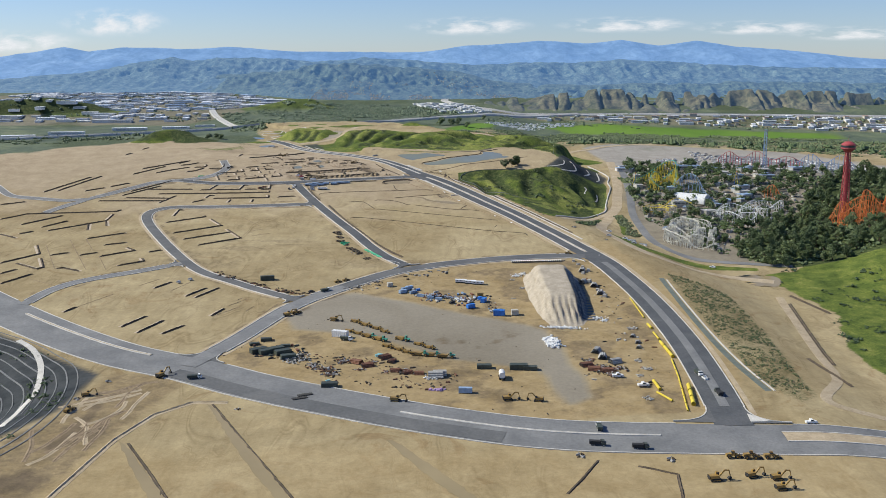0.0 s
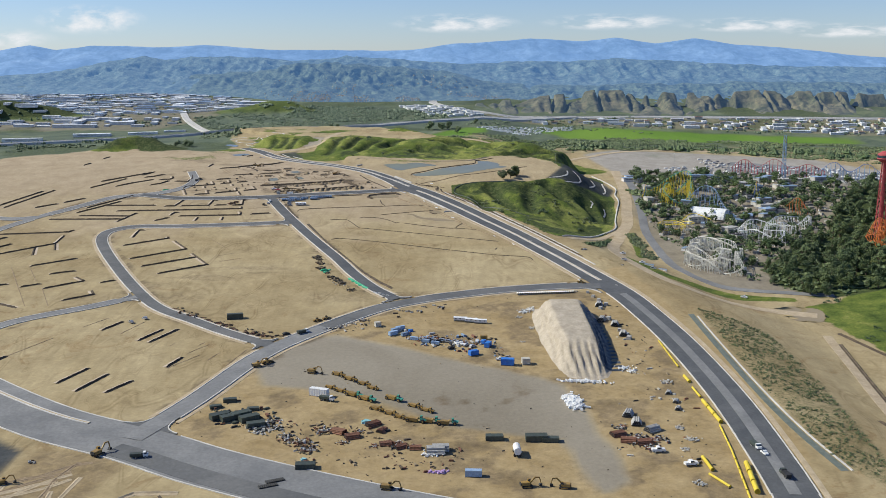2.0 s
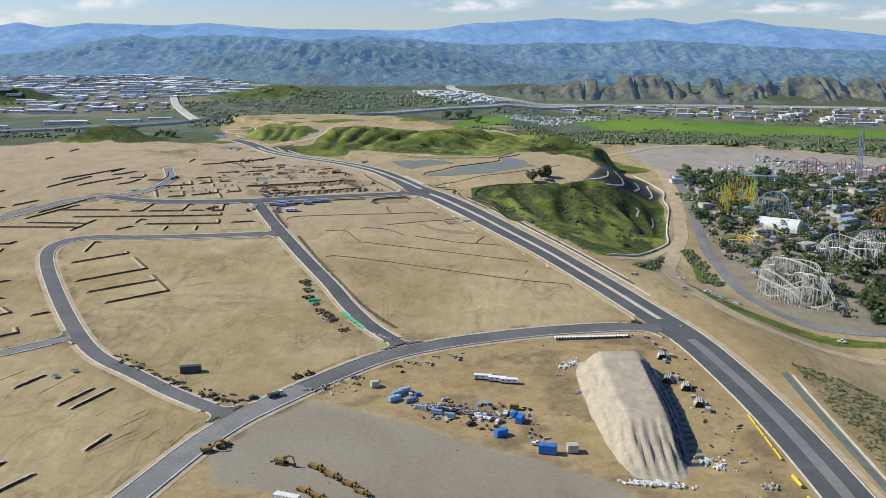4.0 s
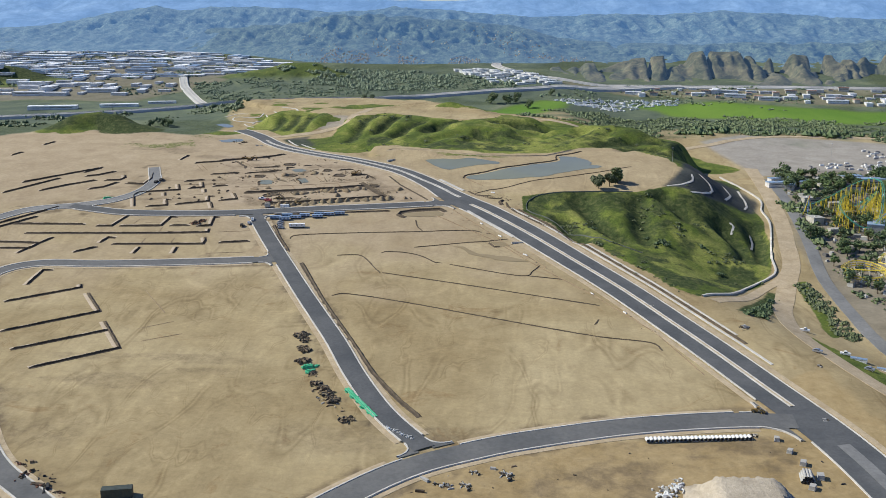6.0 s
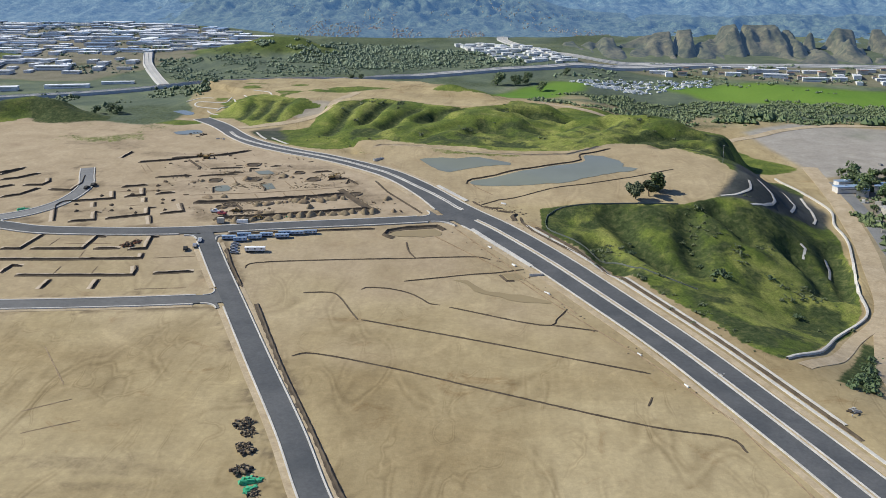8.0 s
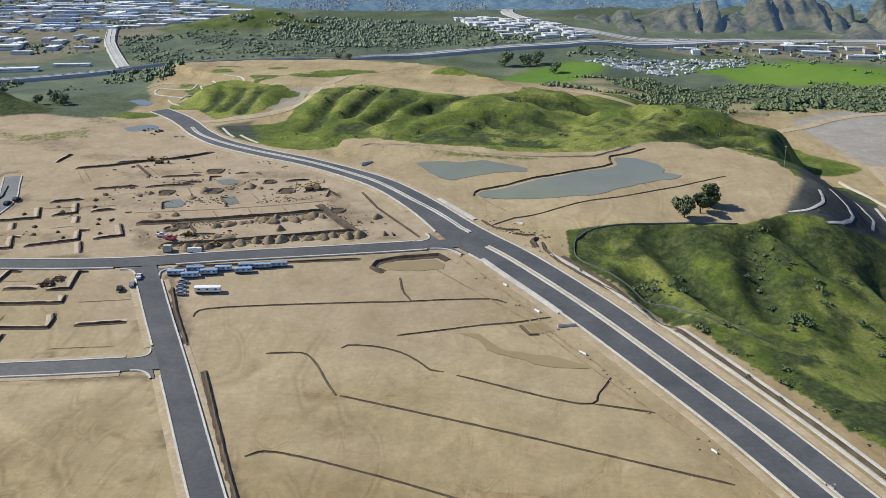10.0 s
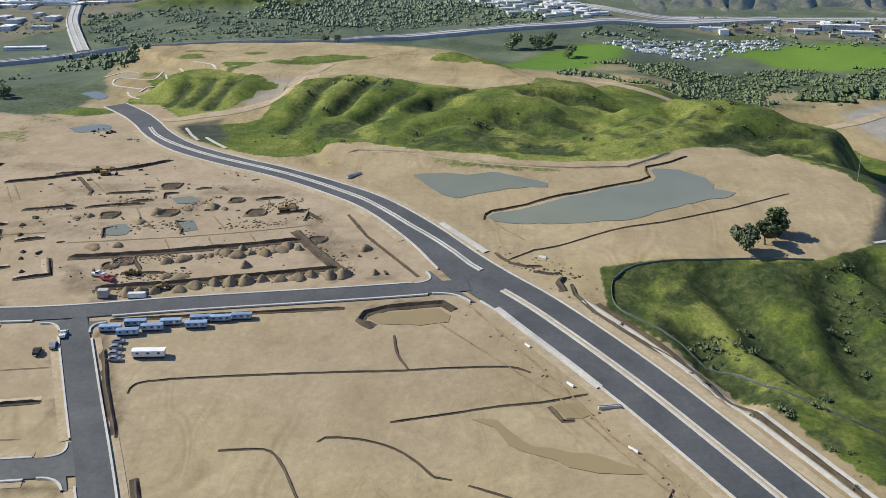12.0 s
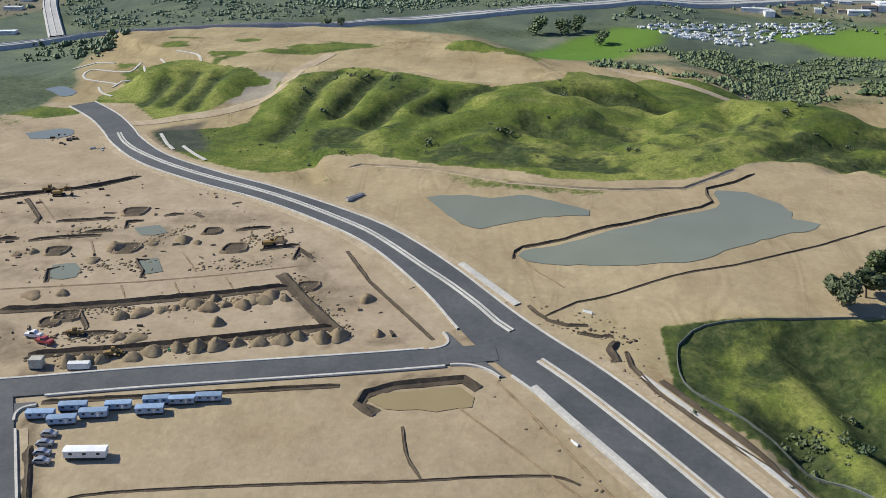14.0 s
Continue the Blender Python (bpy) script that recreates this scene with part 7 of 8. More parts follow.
wood = scatter(PARK_WOOD, 300, 2.7, rt, lambda x, y: math.hypot(x - 172, y - 434) > 3.5 and not (163 < x < 186 and 412 < y < 425))
kinds = [tree("park_tree", "dense dark green tree in the park's wood", 5.0 + 0.7 * k, 2.5, 20 + k, M_WOOD, True, 330, 700, "trees of the park wood", fine=0.46) for k in range(3)]
for k, ob in enumerate(kinds):
    spread(ob, [(x, y, rt.uniform(0, 360), rt.uniform(0.65, 1.1)) for x, y in wood[k::3]])
PARK = [(96, 538), (88, 480), (86, 440), (104, 372), (114, 395), (130, 412), (154, 442), (180, 492), (200, 522), (150, 530), (120, 540)]
dots = scatter(PARK, 74, 3.4, rt)
grove = scatter(PARK, 240, 2.4, rt)
spread(tree("park_tree", "green shade tree between park buildings", 3.4, 1.8, 31, M_LEAF, False, 60, 260, "shade trees in the park"), [(x, y, rt.uniform(0, 360), rt.uniform(0.8, 1.6)) for x, y in dots])
spread(tree("garden_tree", "leafy green garden tree among park rides", 2.8, 1.7, 35, M_WOOD, False, 50, 220, "garden trees in the park"), [(x, y, rt.uniform(0, 360), rt.uniform(0.7, 1.5)) for x, y in grove])
brush_field("park_brush", "leafy green planting between the rides", PARK, 5200, rt, 0.75, M_WOOD, -0.02, 9, 21)
brush_field("park_wood_edge", "dark green understorey of the park's wood", PARK_WOOD, 2600, rt, 1.0, M_WOOD, -0.3, 9, 23)
brush_field("park_hedge", "dense green hedge along the service road", [(88, 500), (92, 500), (91, 478), (90, 462), (88, 452), (85.5, 452), (87, 466), (88, 482)], 500, rt, 0.7, M_WOOD, -0.4, 6, 25)
brush_field("bank_hedge", "green hedge on the bank below the park", [(75, 438), (78.5, 436), (78, 420), (79, 406), (77, 392), (74.4, 393), (75, 405), (74, 420)], 700, rt, 0.4, M_HILLSCRUB, -0.35, 6, 27)
spread(tree("valley_tree", "lone dark tree on the valley floor", 4.0, 2.4, 41, M_VALLEY, False, 90, 400, "trees on the valley floor", low=True), [(-2, 640, 0, 1.3), (5, 640, 60, 1.1), (9, 644, 20, 1.2), (14, 628, 10, 1.0), (-60, 648, 0, 0.7), (-56, 648, 40, 0.7), (26, 666, 0, 0.8), (-124, 566, 0, 0.8), (-127, 569, 0, 0.8), (-131, 566, 0, 0.7)])


HILL = [(9, 465), (22, 446), (32, 428), (40, 418), (52, 423), (66, 434), (70, 445), (67, 480), (55, 484), (40, 474), (12, 473)]
brush_field("river_brush", "dense green riverbed brush", RIVER, 23000, rt, 0.55, M_VALLEY, -0.16, 14, 3)
brush_field("river_trees", "tall green trees along the riverbed", [(60, 600), (100, 606), (150, 598), (250, 566), (290, 566), (250, 585), (150, 612), (95, 620)], 1500, rt, 1.3, M_SCRUB, -0.1, 12, 5)
brush_field("river_brush", "dense dark riverside brush", [(-230, 545), (-190, 560), (-150, 572), (-108, 590), (-104, 620), (-130, 615), (-180, 596), (-260, 570)], 3600, rt, 0.7, M_VALLEY, -0.05, 12, 7)
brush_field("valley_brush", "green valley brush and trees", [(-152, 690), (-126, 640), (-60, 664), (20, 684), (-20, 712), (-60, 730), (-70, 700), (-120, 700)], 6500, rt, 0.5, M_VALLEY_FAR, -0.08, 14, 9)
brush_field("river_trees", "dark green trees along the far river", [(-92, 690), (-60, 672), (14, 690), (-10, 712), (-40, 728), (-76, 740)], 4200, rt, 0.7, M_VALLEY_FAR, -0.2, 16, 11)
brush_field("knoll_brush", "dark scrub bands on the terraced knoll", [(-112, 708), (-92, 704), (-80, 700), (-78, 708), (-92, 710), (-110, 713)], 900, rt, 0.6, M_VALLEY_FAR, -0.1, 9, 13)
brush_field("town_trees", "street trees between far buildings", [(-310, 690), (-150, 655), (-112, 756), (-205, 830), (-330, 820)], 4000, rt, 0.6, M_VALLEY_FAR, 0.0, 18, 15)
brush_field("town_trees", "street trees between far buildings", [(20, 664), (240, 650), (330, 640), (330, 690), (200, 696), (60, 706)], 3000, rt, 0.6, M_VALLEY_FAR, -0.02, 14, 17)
shrub_field("hill_brush", "dark ragged scrub on the grassy hillside", HILL, 3400, rt, 0.34, M_HILLSCRUB, dense=-0.06)
shrub_field("hill_brush", "scattered scrub on the green hills", APRON, 1500, rt, 0.34, M_HILLSCRUB, dense=-0.1, seed=15)
shrub_field("hill_brush", "ragged weeds on the bank beside the road", [(6, 463), (14, 451), (26, 433), (36, 415), (42, 410), (40, 420), (30, 436), (20, 450), (9, 464)], 500, rt, 0.22, M_HILLSCRUB, dense=0.1, seed=25)
shrub_field("slope_brush", "low grey-green scrub on the graded slope", [(74, 328), (78, 325), (89, 312), (89, 270), (86, 227), (81, 221), (76, 232), (74, 265)], 3600, rt, 0.2, M_HILLSCRUB, dense=0.45, seed=35)
shrub_field("bowl_brush", "sparse scrub on the terraced slope", [(-118, 262), (-97, 249), (-87, 222), (-90, 200), (-125, 200)], 1500, rt, 0.34, dense=0.05, seed=45)
shrub_field("verge_brush", "green scrub beside the haul track", [(113, 343), (118, 310), (112, 271), (113, 248), (135, 250), (150, 340), (120, 352)], 1800, rt, 0.5, dense=0.0, seed=55)
shrub_field("hollow_brush", "dense dark brush in the hollow below the hill", [(53, 400), (60, 413), (64, 421), (65.5, 421), (60, 405), (57, 399)], 420, rt, 0.5, dense=0.7, seed=65)
for x, y, r in ((42.8, 449, 1.3), (44.2, 447.6, 0.9), (26, 457, 0.9), (40, 455, 0.6), (33, 449, 0.7), (57, 440, 0.8), (54, 452, 0.7)):
    s, rb = Solid(), random.Random(int(x * 9))
    for _ in range(4):
        shrub(s, x + rb.gauss(0, r * 0.35), y + rb.gauss(0, r * 0.35), r, rb)
    tagged(s.make("shrub", M_SCRUB), "dark rounded shrub on the grassy hillside", "shrub", "shrubs on the hillside")


# ---- far land ----
def range_of_hills(name, x0, x1, ystart, yend, crest, mat, label, rough, size, seed, dx=4.0, rows=60, stretch=0.7, top=0.3, start=None, gullies=0.0):
    xs, ys = np.arange(x0, x1 + 1, dx), np.linspace(ystart, yend, rows)

    def zf(X, Y):
        c = np.interp(X, [p[0] for p in crest], [p[1] for p in crest])
        y0 = ystart if start is None else np.interp(X, [p[0] for p in start], [p[1] for p in start])
        t = np.clip((Y - y0) / (yend - y0), -0.02, 1)
        prof = np.where(t < 0.7, np.clip(t / 0.7, 0, 1) ** 0.8, 1 - 0.7 * step(0.7, 1, t))
        foot = (ground_z(X, Y * 0 + ystart) if start is None else ground_z(X, np.minimum(Y, y0))) - 1.5
        r = ridged(X, Y * stretch, size, 5, seed)
        if gullies:
            w = np.abs(value_noise(X + 5 * value_noise(X, Y, 12, seed + 9), Y * 0.22, 8.5, seed + 3)) * 2
            prof = prof * (1 - gullies * np.clip(1 - w / 0.42, 0, 1) ** 1.4 * np.clip(4.4 * prof * (1.12 - prof), 0, 1))
        return foot + (c - foot) * prof * (1 + rough * (r - 0.75) * np.clip(4 * prof * (1.15 - prof), top, 1) * np.where(prof > 0.8, top + (1 - top) * (1 - prof) * 5, 1))
    me, X, Y, Z = sheet_mesh(name, xs, ys, zf)
    me.materials.append(mat)
    return tagged(new(name, me), label, "hills", kind="structure"), (xs, ys, Z)


def hazy(name, dark, light, haze_glow, amount, scale, mottle=0.5):
    """Backdrop seen through miles of air, the haze painted in as blue emission."""
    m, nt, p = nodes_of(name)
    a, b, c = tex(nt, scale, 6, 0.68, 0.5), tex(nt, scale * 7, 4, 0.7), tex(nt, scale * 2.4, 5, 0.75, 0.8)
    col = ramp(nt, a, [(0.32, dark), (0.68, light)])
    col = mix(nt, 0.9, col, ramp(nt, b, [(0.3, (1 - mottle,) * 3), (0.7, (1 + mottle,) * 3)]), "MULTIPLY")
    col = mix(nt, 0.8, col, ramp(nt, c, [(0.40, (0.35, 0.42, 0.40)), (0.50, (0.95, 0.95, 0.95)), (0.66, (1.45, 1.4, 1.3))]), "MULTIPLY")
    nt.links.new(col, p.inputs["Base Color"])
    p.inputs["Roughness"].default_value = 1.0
    p.inputs["Emission Color"].default_value = (*haze_glow, 1)
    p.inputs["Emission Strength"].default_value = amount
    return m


M_RIDGE = hazy("ridge_in_painted_haze", (0.016, 0.042, 0.046), (0.135, 0.17, 0.135), (0.14, 0.325, 0.68), 0.43, 0.16, 0.7)
M_FAR = hazy("mountain_in_painted_haze", (0.05, 0.08, 0.12), (0.10, 0.14, 0.18), (0.16, 0.34, 0.68), 0.72, 0.02)
M_MID = hazy("chaparral_in_painted_haze", (0.014, 0.036, 0.030), (0.125, 0.155, 0.100), (0.14, 0.325, 0.68), 0.34, 0.24, 0.75)
M_BAD = hazy("brown_ridge_in_painted_haze", (0.075, 0.085, 0.042), (0.175, 0.150, 0.088), (0.16, 0.34, 0.68), 0.11, 0.07, 0.3)
FAR_CREST = [(-973, 79), (-519, 70), (-454, 68), (-400, 74.5), (-371, 80), (-346, 75.5), (-315, 79), (-259, 77.5), (-209, 79), (-139, 74.5), (-76, 74.5), (-12, 74), (22, 80), (94, 84), (141, 82), (173, 85), (211, 79), (248, 84), (286, 77.5), (327, 75.5), (378, 70), (418, 66), (562, 61.5), (973, 70)]
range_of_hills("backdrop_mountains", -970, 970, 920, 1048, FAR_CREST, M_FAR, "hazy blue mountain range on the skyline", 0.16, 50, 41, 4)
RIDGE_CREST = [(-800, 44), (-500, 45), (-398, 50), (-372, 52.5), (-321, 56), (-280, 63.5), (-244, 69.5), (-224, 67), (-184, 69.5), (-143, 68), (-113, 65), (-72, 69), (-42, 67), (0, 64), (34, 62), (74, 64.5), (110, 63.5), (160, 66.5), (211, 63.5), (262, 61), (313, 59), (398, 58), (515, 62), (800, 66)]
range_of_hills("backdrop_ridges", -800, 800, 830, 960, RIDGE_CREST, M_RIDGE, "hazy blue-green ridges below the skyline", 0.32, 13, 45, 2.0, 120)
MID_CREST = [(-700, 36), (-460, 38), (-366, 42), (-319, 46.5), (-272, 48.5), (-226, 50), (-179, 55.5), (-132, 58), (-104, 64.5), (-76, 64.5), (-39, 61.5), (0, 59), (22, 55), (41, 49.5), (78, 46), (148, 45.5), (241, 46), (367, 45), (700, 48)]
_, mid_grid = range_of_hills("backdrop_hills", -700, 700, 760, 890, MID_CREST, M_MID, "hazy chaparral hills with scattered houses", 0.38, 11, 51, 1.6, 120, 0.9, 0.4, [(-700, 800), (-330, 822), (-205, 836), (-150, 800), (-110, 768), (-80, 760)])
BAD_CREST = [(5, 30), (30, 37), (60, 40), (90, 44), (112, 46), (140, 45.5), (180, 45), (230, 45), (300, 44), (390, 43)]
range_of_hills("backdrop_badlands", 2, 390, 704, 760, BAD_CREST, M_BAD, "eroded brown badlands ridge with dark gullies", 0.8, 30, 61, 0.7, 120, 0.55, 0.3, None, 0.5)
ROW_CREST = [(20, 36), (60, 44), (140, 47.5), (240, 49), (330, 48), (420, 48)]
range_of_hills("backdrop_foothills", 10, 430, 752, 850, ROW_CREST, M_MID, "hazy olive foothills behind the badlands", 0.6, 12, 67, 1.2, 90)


def grid_z(grid, x, y):
    xs, ys, zz = grid
    return float(zz[min(int(np.searchsorted(ys, y)), len(ys) - 1), min(int(np.searchsorted(xs, x)), len(xs) - 1)])


# houses on the far hills
walls, roofs, tiles = Solid(), Solid(), Solid()
for k in range(2600):
    x, y = (rt.uniform(-100, 40), rt.triangular(761, 786, 766)) if k % 2 else (rt.gauss(-5, 60), rt.triangular(764, 850, 780))
    if x < -130 or x > 110 or value_noise(x, y, 16, 8) < (-0.12 if k % 2 else 0.08):
        continue
    z, a = grid_z(mid_grid, x, y), rt.choice((20, 24, 110, rt.uniform(0, 180)))
    walls.box((x, y, z - 0.25), (0.52, 0.42, 0.6), a)
    (tiles if k % 3 else roofs).box((x, y, z + 0.12), (0.62, 0.52, 0.16), a, 0.45)
far_houses = tagged(walls.make("hillside_houses", M_TIMBER), "far pale houses with terracotta roofs on hills", "houses", kind="stuff")
tagged(roofs.make("roofs", M_TIMBER, far_houses), kind="stuff")
tagged(tiles.make("tiled_roofs", M_TILE, far_houses), kind="stuff")


# ---- highways ----
def far_road(name, pts, half, label, raise_by=0.25, walls_too=False):
    line = smooth_line(pts, 4)
    bm = bmesh.new()
    strip(bm, line, [(-half - 0.6, -0.4), (-half, raise_by), (0, raise_by + 0.05), (half, raise_by), (half + 0.6, -0.4)])
    ob = tagged(finish(name, bm, M_HIGHWAY), label, "highway", kind="structure")
    for side in (-1, 0, 1):
        bm = bmesh.new()
        o = side * (half - 0.1)
        strip(bm, line, [(o - 0.06, raise_by), (o - 0.06, raise_by + 0.2), (o + 0.06, raise_by + 0.2), (o + 0.06, raise_by)])
        part("guard_rail", bm, M_CONCRETE, ob, "pale concrete guard rail")
    return ob


M_HIGHWAY = surface("pale_highway_concrete", (0.40, 0.395, 0.38), (0.52, 0.51, 0.49), 0.05, 0.9, 0, 0, 9)
far_road("road_freeway", [(330, 690), (230, 697), (172, 700), (131, 702), (93, 700), (65, 701), (40, 705), (20, 717), (6, 742), (1, 760), (8, 785), (30, 815)], 2.6, "pale concrete freeway across the valley")
far_road("road_highway", [(-420, 520), (-260, 562), (-165, 596), (-130, 618), (-98, 634), (-60, 648), (-22, 662), (18, 678), (54, 692), (93, 699)], 2.4, "pale highway along the riverbed", 0.9)
far_road("road_bridge", [(-162, 715), (-156, 695), (-150, 677), (-138, 650), (-128, 628)], 1.8, "pale bridge road over the river", 0.7)
ribbon("track", [(12, 590), (30, 578), (55, 574), (80, 584), (112, 602), (170, 596), (250, 566)], 1.5, M_PALESOIL, "pale sandy wash along the riverbed", 0.1)


# ---- far buildings ----
def hall(label, L, W, H, group, roof=None, wall=None, name="warehouse"):
    t = root(name, label, "building", group)
    b = Solid().box((0, 0, H / 2 - 0.4), (L, W, H + 0.8)).make("wall", wall or M_WALL, t)
    r = Solid().box((0, 0, H + 0.06), (L + 0.2, W + 0.2, 0.16))
    r.make("roof", roof or M_ROOF, t)
    Solid().box((-L * 0.15, W * 0.1, H + 0.2), (L * 0.08, W * 0.14, 0.25)).make("roof_vent", M_WALL, t)
    Solid().box((0, -W / 2 - 0.03, H * 0.6), (L * 0.8, 0.08, H * 0.12)).make("window_band", M_GLASS, t)
    return t


def fill(ob_list, outline, n, gap, rnd, turn, jitter=8, s=(0.7, 1.3)):
    places = scatter(outline, n, gap, rnd)
    for k, ob in enumerate(ob_list):
        spread(ob, [(x, y, turn + rnd.choice((0, 0, 90)) + rnd.uniform(-jitter, jitter), rnd.uniform(*s)) for x, y in places[k::len(ob_list)]])


fill([hall("long white-roofed warehouse in the industrial valley", 17, 5.6, 1.1, "industrial valley halls"), hall("broad pale warehouse in the industrial valley", 12, 6.4, 1.0, "industrial valley halls"), hall("grey-roofed warehouse in the industrial valley", 13, 5.0, 1.1, "industrial valley halls", M_BLUEGREY), hall("small white workshop in the industrial valley", 6, 3.4, 0.9, "industrial valley halls")],
     [(-330, 818), (-205, 830), (-150, 796), (-114, 752), (-126, 724), (-165, 706), (-225, 698), (-330, 712)], 250, 6.8, rt, 0, 3, (0.6, 1.15))
fill([hall("white warehouse beside the river road", 13, 5.0, 1.4, "riverside halls"), hall("pale low warehouse beside the river road", 9, 4.4, 1.3, "riverside halls")], [(-300, 660), (-200, 656), (-160, 660), (-154, 674), (-164, 696), (-200, 692), (-300, 700)], 46, 7.5, rt, 0, 5, (0.55, 1.1))
spread(hall("very long white warehouse by the highway", 20, 4.5, 1.5, "halls by the highway"), [(-188, 612, 14), (-163, 622, 16, 0.8), (-148, 634, 12, 0.6), (-218, 590, 14), (-240, 575, 14, 0.9)])
fill([hall("bright white apartment block by the freeway", 5, 2.8, 0.9, "white blocks by the freeway", M_WHITE, M_WHITE, name="apartment_block"), hall("pale apartment block by the freeway", 3.8, 2.6, 0.8, "white blocks by the freeway", M_WHITE, name="apartment_block")], [(-22, 738), (-8, 742), (14, 733), (32, 696), (24, 688), (-2, 696), (-12, 720)], 60, 3.9, rt, 20)
fill([hall("low commercial building in the valley town", 6, 3, 1.1, "valley town buildings", name="commercial_building"), hall("tile-roofed commercial building in the valley town", 4, 2.4, 1.4, "valley town buildings", M_TILE, M_TIMBER, name="commercial_building"), hall("white commercial building in the valley town", 8, 3, 1.0, "valley town buildings", M_ROOF, name="commercial_building")], [(46, 690), (96, 680), (160, 668), (250, 648), (330, 636), (330, 684), (200, 694), (100, 697)], 170, 4.2, rt, -8, 8, (0.55, 1.25))
lot = Solid()
for _ in range(1100):
    x, y = rt.uniform(24, 92), rt.uniform(638, 690)
    if inside(x, y, [(26, 652), (50, 672), (88, 676), (86, 664), (36, 641)]):
        lot.box((x, y, gz(x, y) + 0.25), (1.4, 0.5, 0.42), rt.choice((20, 22, 24, 110)), 0.94)
tagged(lot.make("stored_trailers", M_WHITE), "rows of white stored trailers and vans", "trailers", kind="stuff")
cars = Solid()
for _ in range(1300):
    x, y = rt.uniform(110, 235), rt.uniform(505, 600)
    if inside(x, y, [(140, 590), (151, 566), (193, 556), (232, 525), (205, 505), (160, 528), (122, 545), (112, 552), (122, 560), (138, 556)]):
        cars.box((x, y, gz(x, y) + 0.3), (1.8, 0.75, 0.55), rt.choice((10, 12, 100)), 0.8)
tagged(cars.make("parked_cars", leafy("car_paints", (0.10, 0.10, 0.11), (0.75, 0.76, 0.78))), "hundreds of parked cars on a wide lot", "cars", kind="stuff")
ribbon("lot_paving", [(150, 560), (180, 548), (215, 525)], 12, M_ASPHALT_OLD, "worn asphalt car park", 0.12)


# ---- the amusement park ----
def tower(x, y, top):
    t = root("observation_tower", "tall red lattice observation tower with a round deck", "tower")
    h = top - gz(x, y)
    for sx, sy in ((1, 1), (1, -1), (-1, -1), (-1, 1)):
        Solid().rod((1.5 * sx, 1.5 * sy, -0.3), (0.7 * sx, 0.7 * sy, h * 0.9), 0.24, 6, 0.2).make("leg", M_RED, t)
    n = 14
    for k in range(n):
        z0, z1 = h * 0.88 * k / n, h * 0.88 * (k + 1) / n
        r0, r1 = 1.5 - 0.8 * k / n, 1.5 - 0.8 * (k + 1) / n
        s = Solid()
        for (ax, ay), (bx, by) in (((1, 1), (1, -1)), ((1, -1), (-1, -1)), ((-1, -1), (-1, 1)), ((-1, 1), (1, 1))):
            s.rod((ax * r0, ay * r0, z0), (bx * r1, by * r1, z1), 0.08, 5).rod((ax * r1, ay * r1, z1), (bx * r1, by * r1, z1), 0.08, 5)
        s.make("brace", M_RED, t)
    Solid().rod((0, 0, 0), (0, 0, h * 0.88), 0.55, 8).make("lift_shaft", M_RED, t)
    d = Solid().rod((0, 0, h * 0.86), (0, 0, h * 0.90), 1.5, 16, 3.0).rod((0, 0, h * 0.90), (0, 0, h * 0.955), 3.0, 16, 2.8).rod((0, 0, h * 0.955), (0, 0, h * 0.985), 2.8, 16, 1.2).make("deck", M_RED, t, "round red observation deck")
    Solid().rod((0, 0, h * 0.915), (0, 0, h * 0.94), 3.03, 16).make("window_band", M_GLASS, d)
    Solid().rod((0, 0, h * 0.98), (0, 0, h * 1.06), 0.12, 6, 0.04).make("mast", M_RED, t)
    t.matrix_basis = stand(x, y)
    return t


tower(171, 429, 33.2)


def coaster(name, label, pts, track_mat, post_mat, every=1.6, gauge=0.22, post=0.09, wood=False):
    """A track through points with heights above the ground, on trestle posts."""
    t = root(name, label, "roller coaster")
    p = [Vector((x, y, gz(x, y) + h)) for x, y, h in pts]
    q = [p[0] * 2 - p[1]] + p + [p[-1] * 2 - p[-2]]
    line = []
    for a, b, c, d in zip(q, q[1:], q[2:], q[3:]):
        n = max(2, int((c - b).length / 0.8))
        for k in range(n):
            u = k / n
            line.append(0.5 * (2 * b + (c - a) * u + (2 * a - 5 * b + 4 * c - d) * u * u + (3 * b - a - 3 * c + d) * u**3))
    line.append(p[-1])
    for side in (-1, 1):
        s = Solid()
        last = None
        for i, c in enumerate(line):
            d = (line[min(i + 1, len(line) - 1)] - line[max(i - 1, 0)])
            o = Vector((d.y, -d.x, 0)).normalized() * gauge * side
            if last is not None:
                s.rod(last, c + o, 0.09, 5, cap=False)
            last = c + o
        s.make("rail", track_mat, t)
    walked, n = 0.0, 0
    for a, b in zip(line, line[1:]):
        walked += (b - a).length
        if walked < every:
            continue
        walked = 0.0
        g = gz(b.x, b.y) - 0.1
        if b.z - g < 0.5:
            continue
        d = Vector((b.y - a.y, a.x - b.x, 0)).normalized()
        w = gauge + (b.z - g) * (0.10 if wood else 0.16)
        s = Solid().rod((b.x + d.x * w, b.y + d.y * w, g), b + d * gauge, post, 5).rod((b.x - d.x * w, b.y - d.y * w, g), b - d * gauge, post, 5)
        for z in np.arange(g + 1.2, b.z, 1.3 if wood else 2.6):
            u = (z - g) / (b.z - g)
            v = w + (gauge - w) * u
            s.rod((b.x + d.x * v, b.y + d.y * v, z), (b.x - d.x * v, b.y - d.y * v, z), post * 0.8, 4)
        s.make("trestle", post_mat, t)
        n += 1
    return t


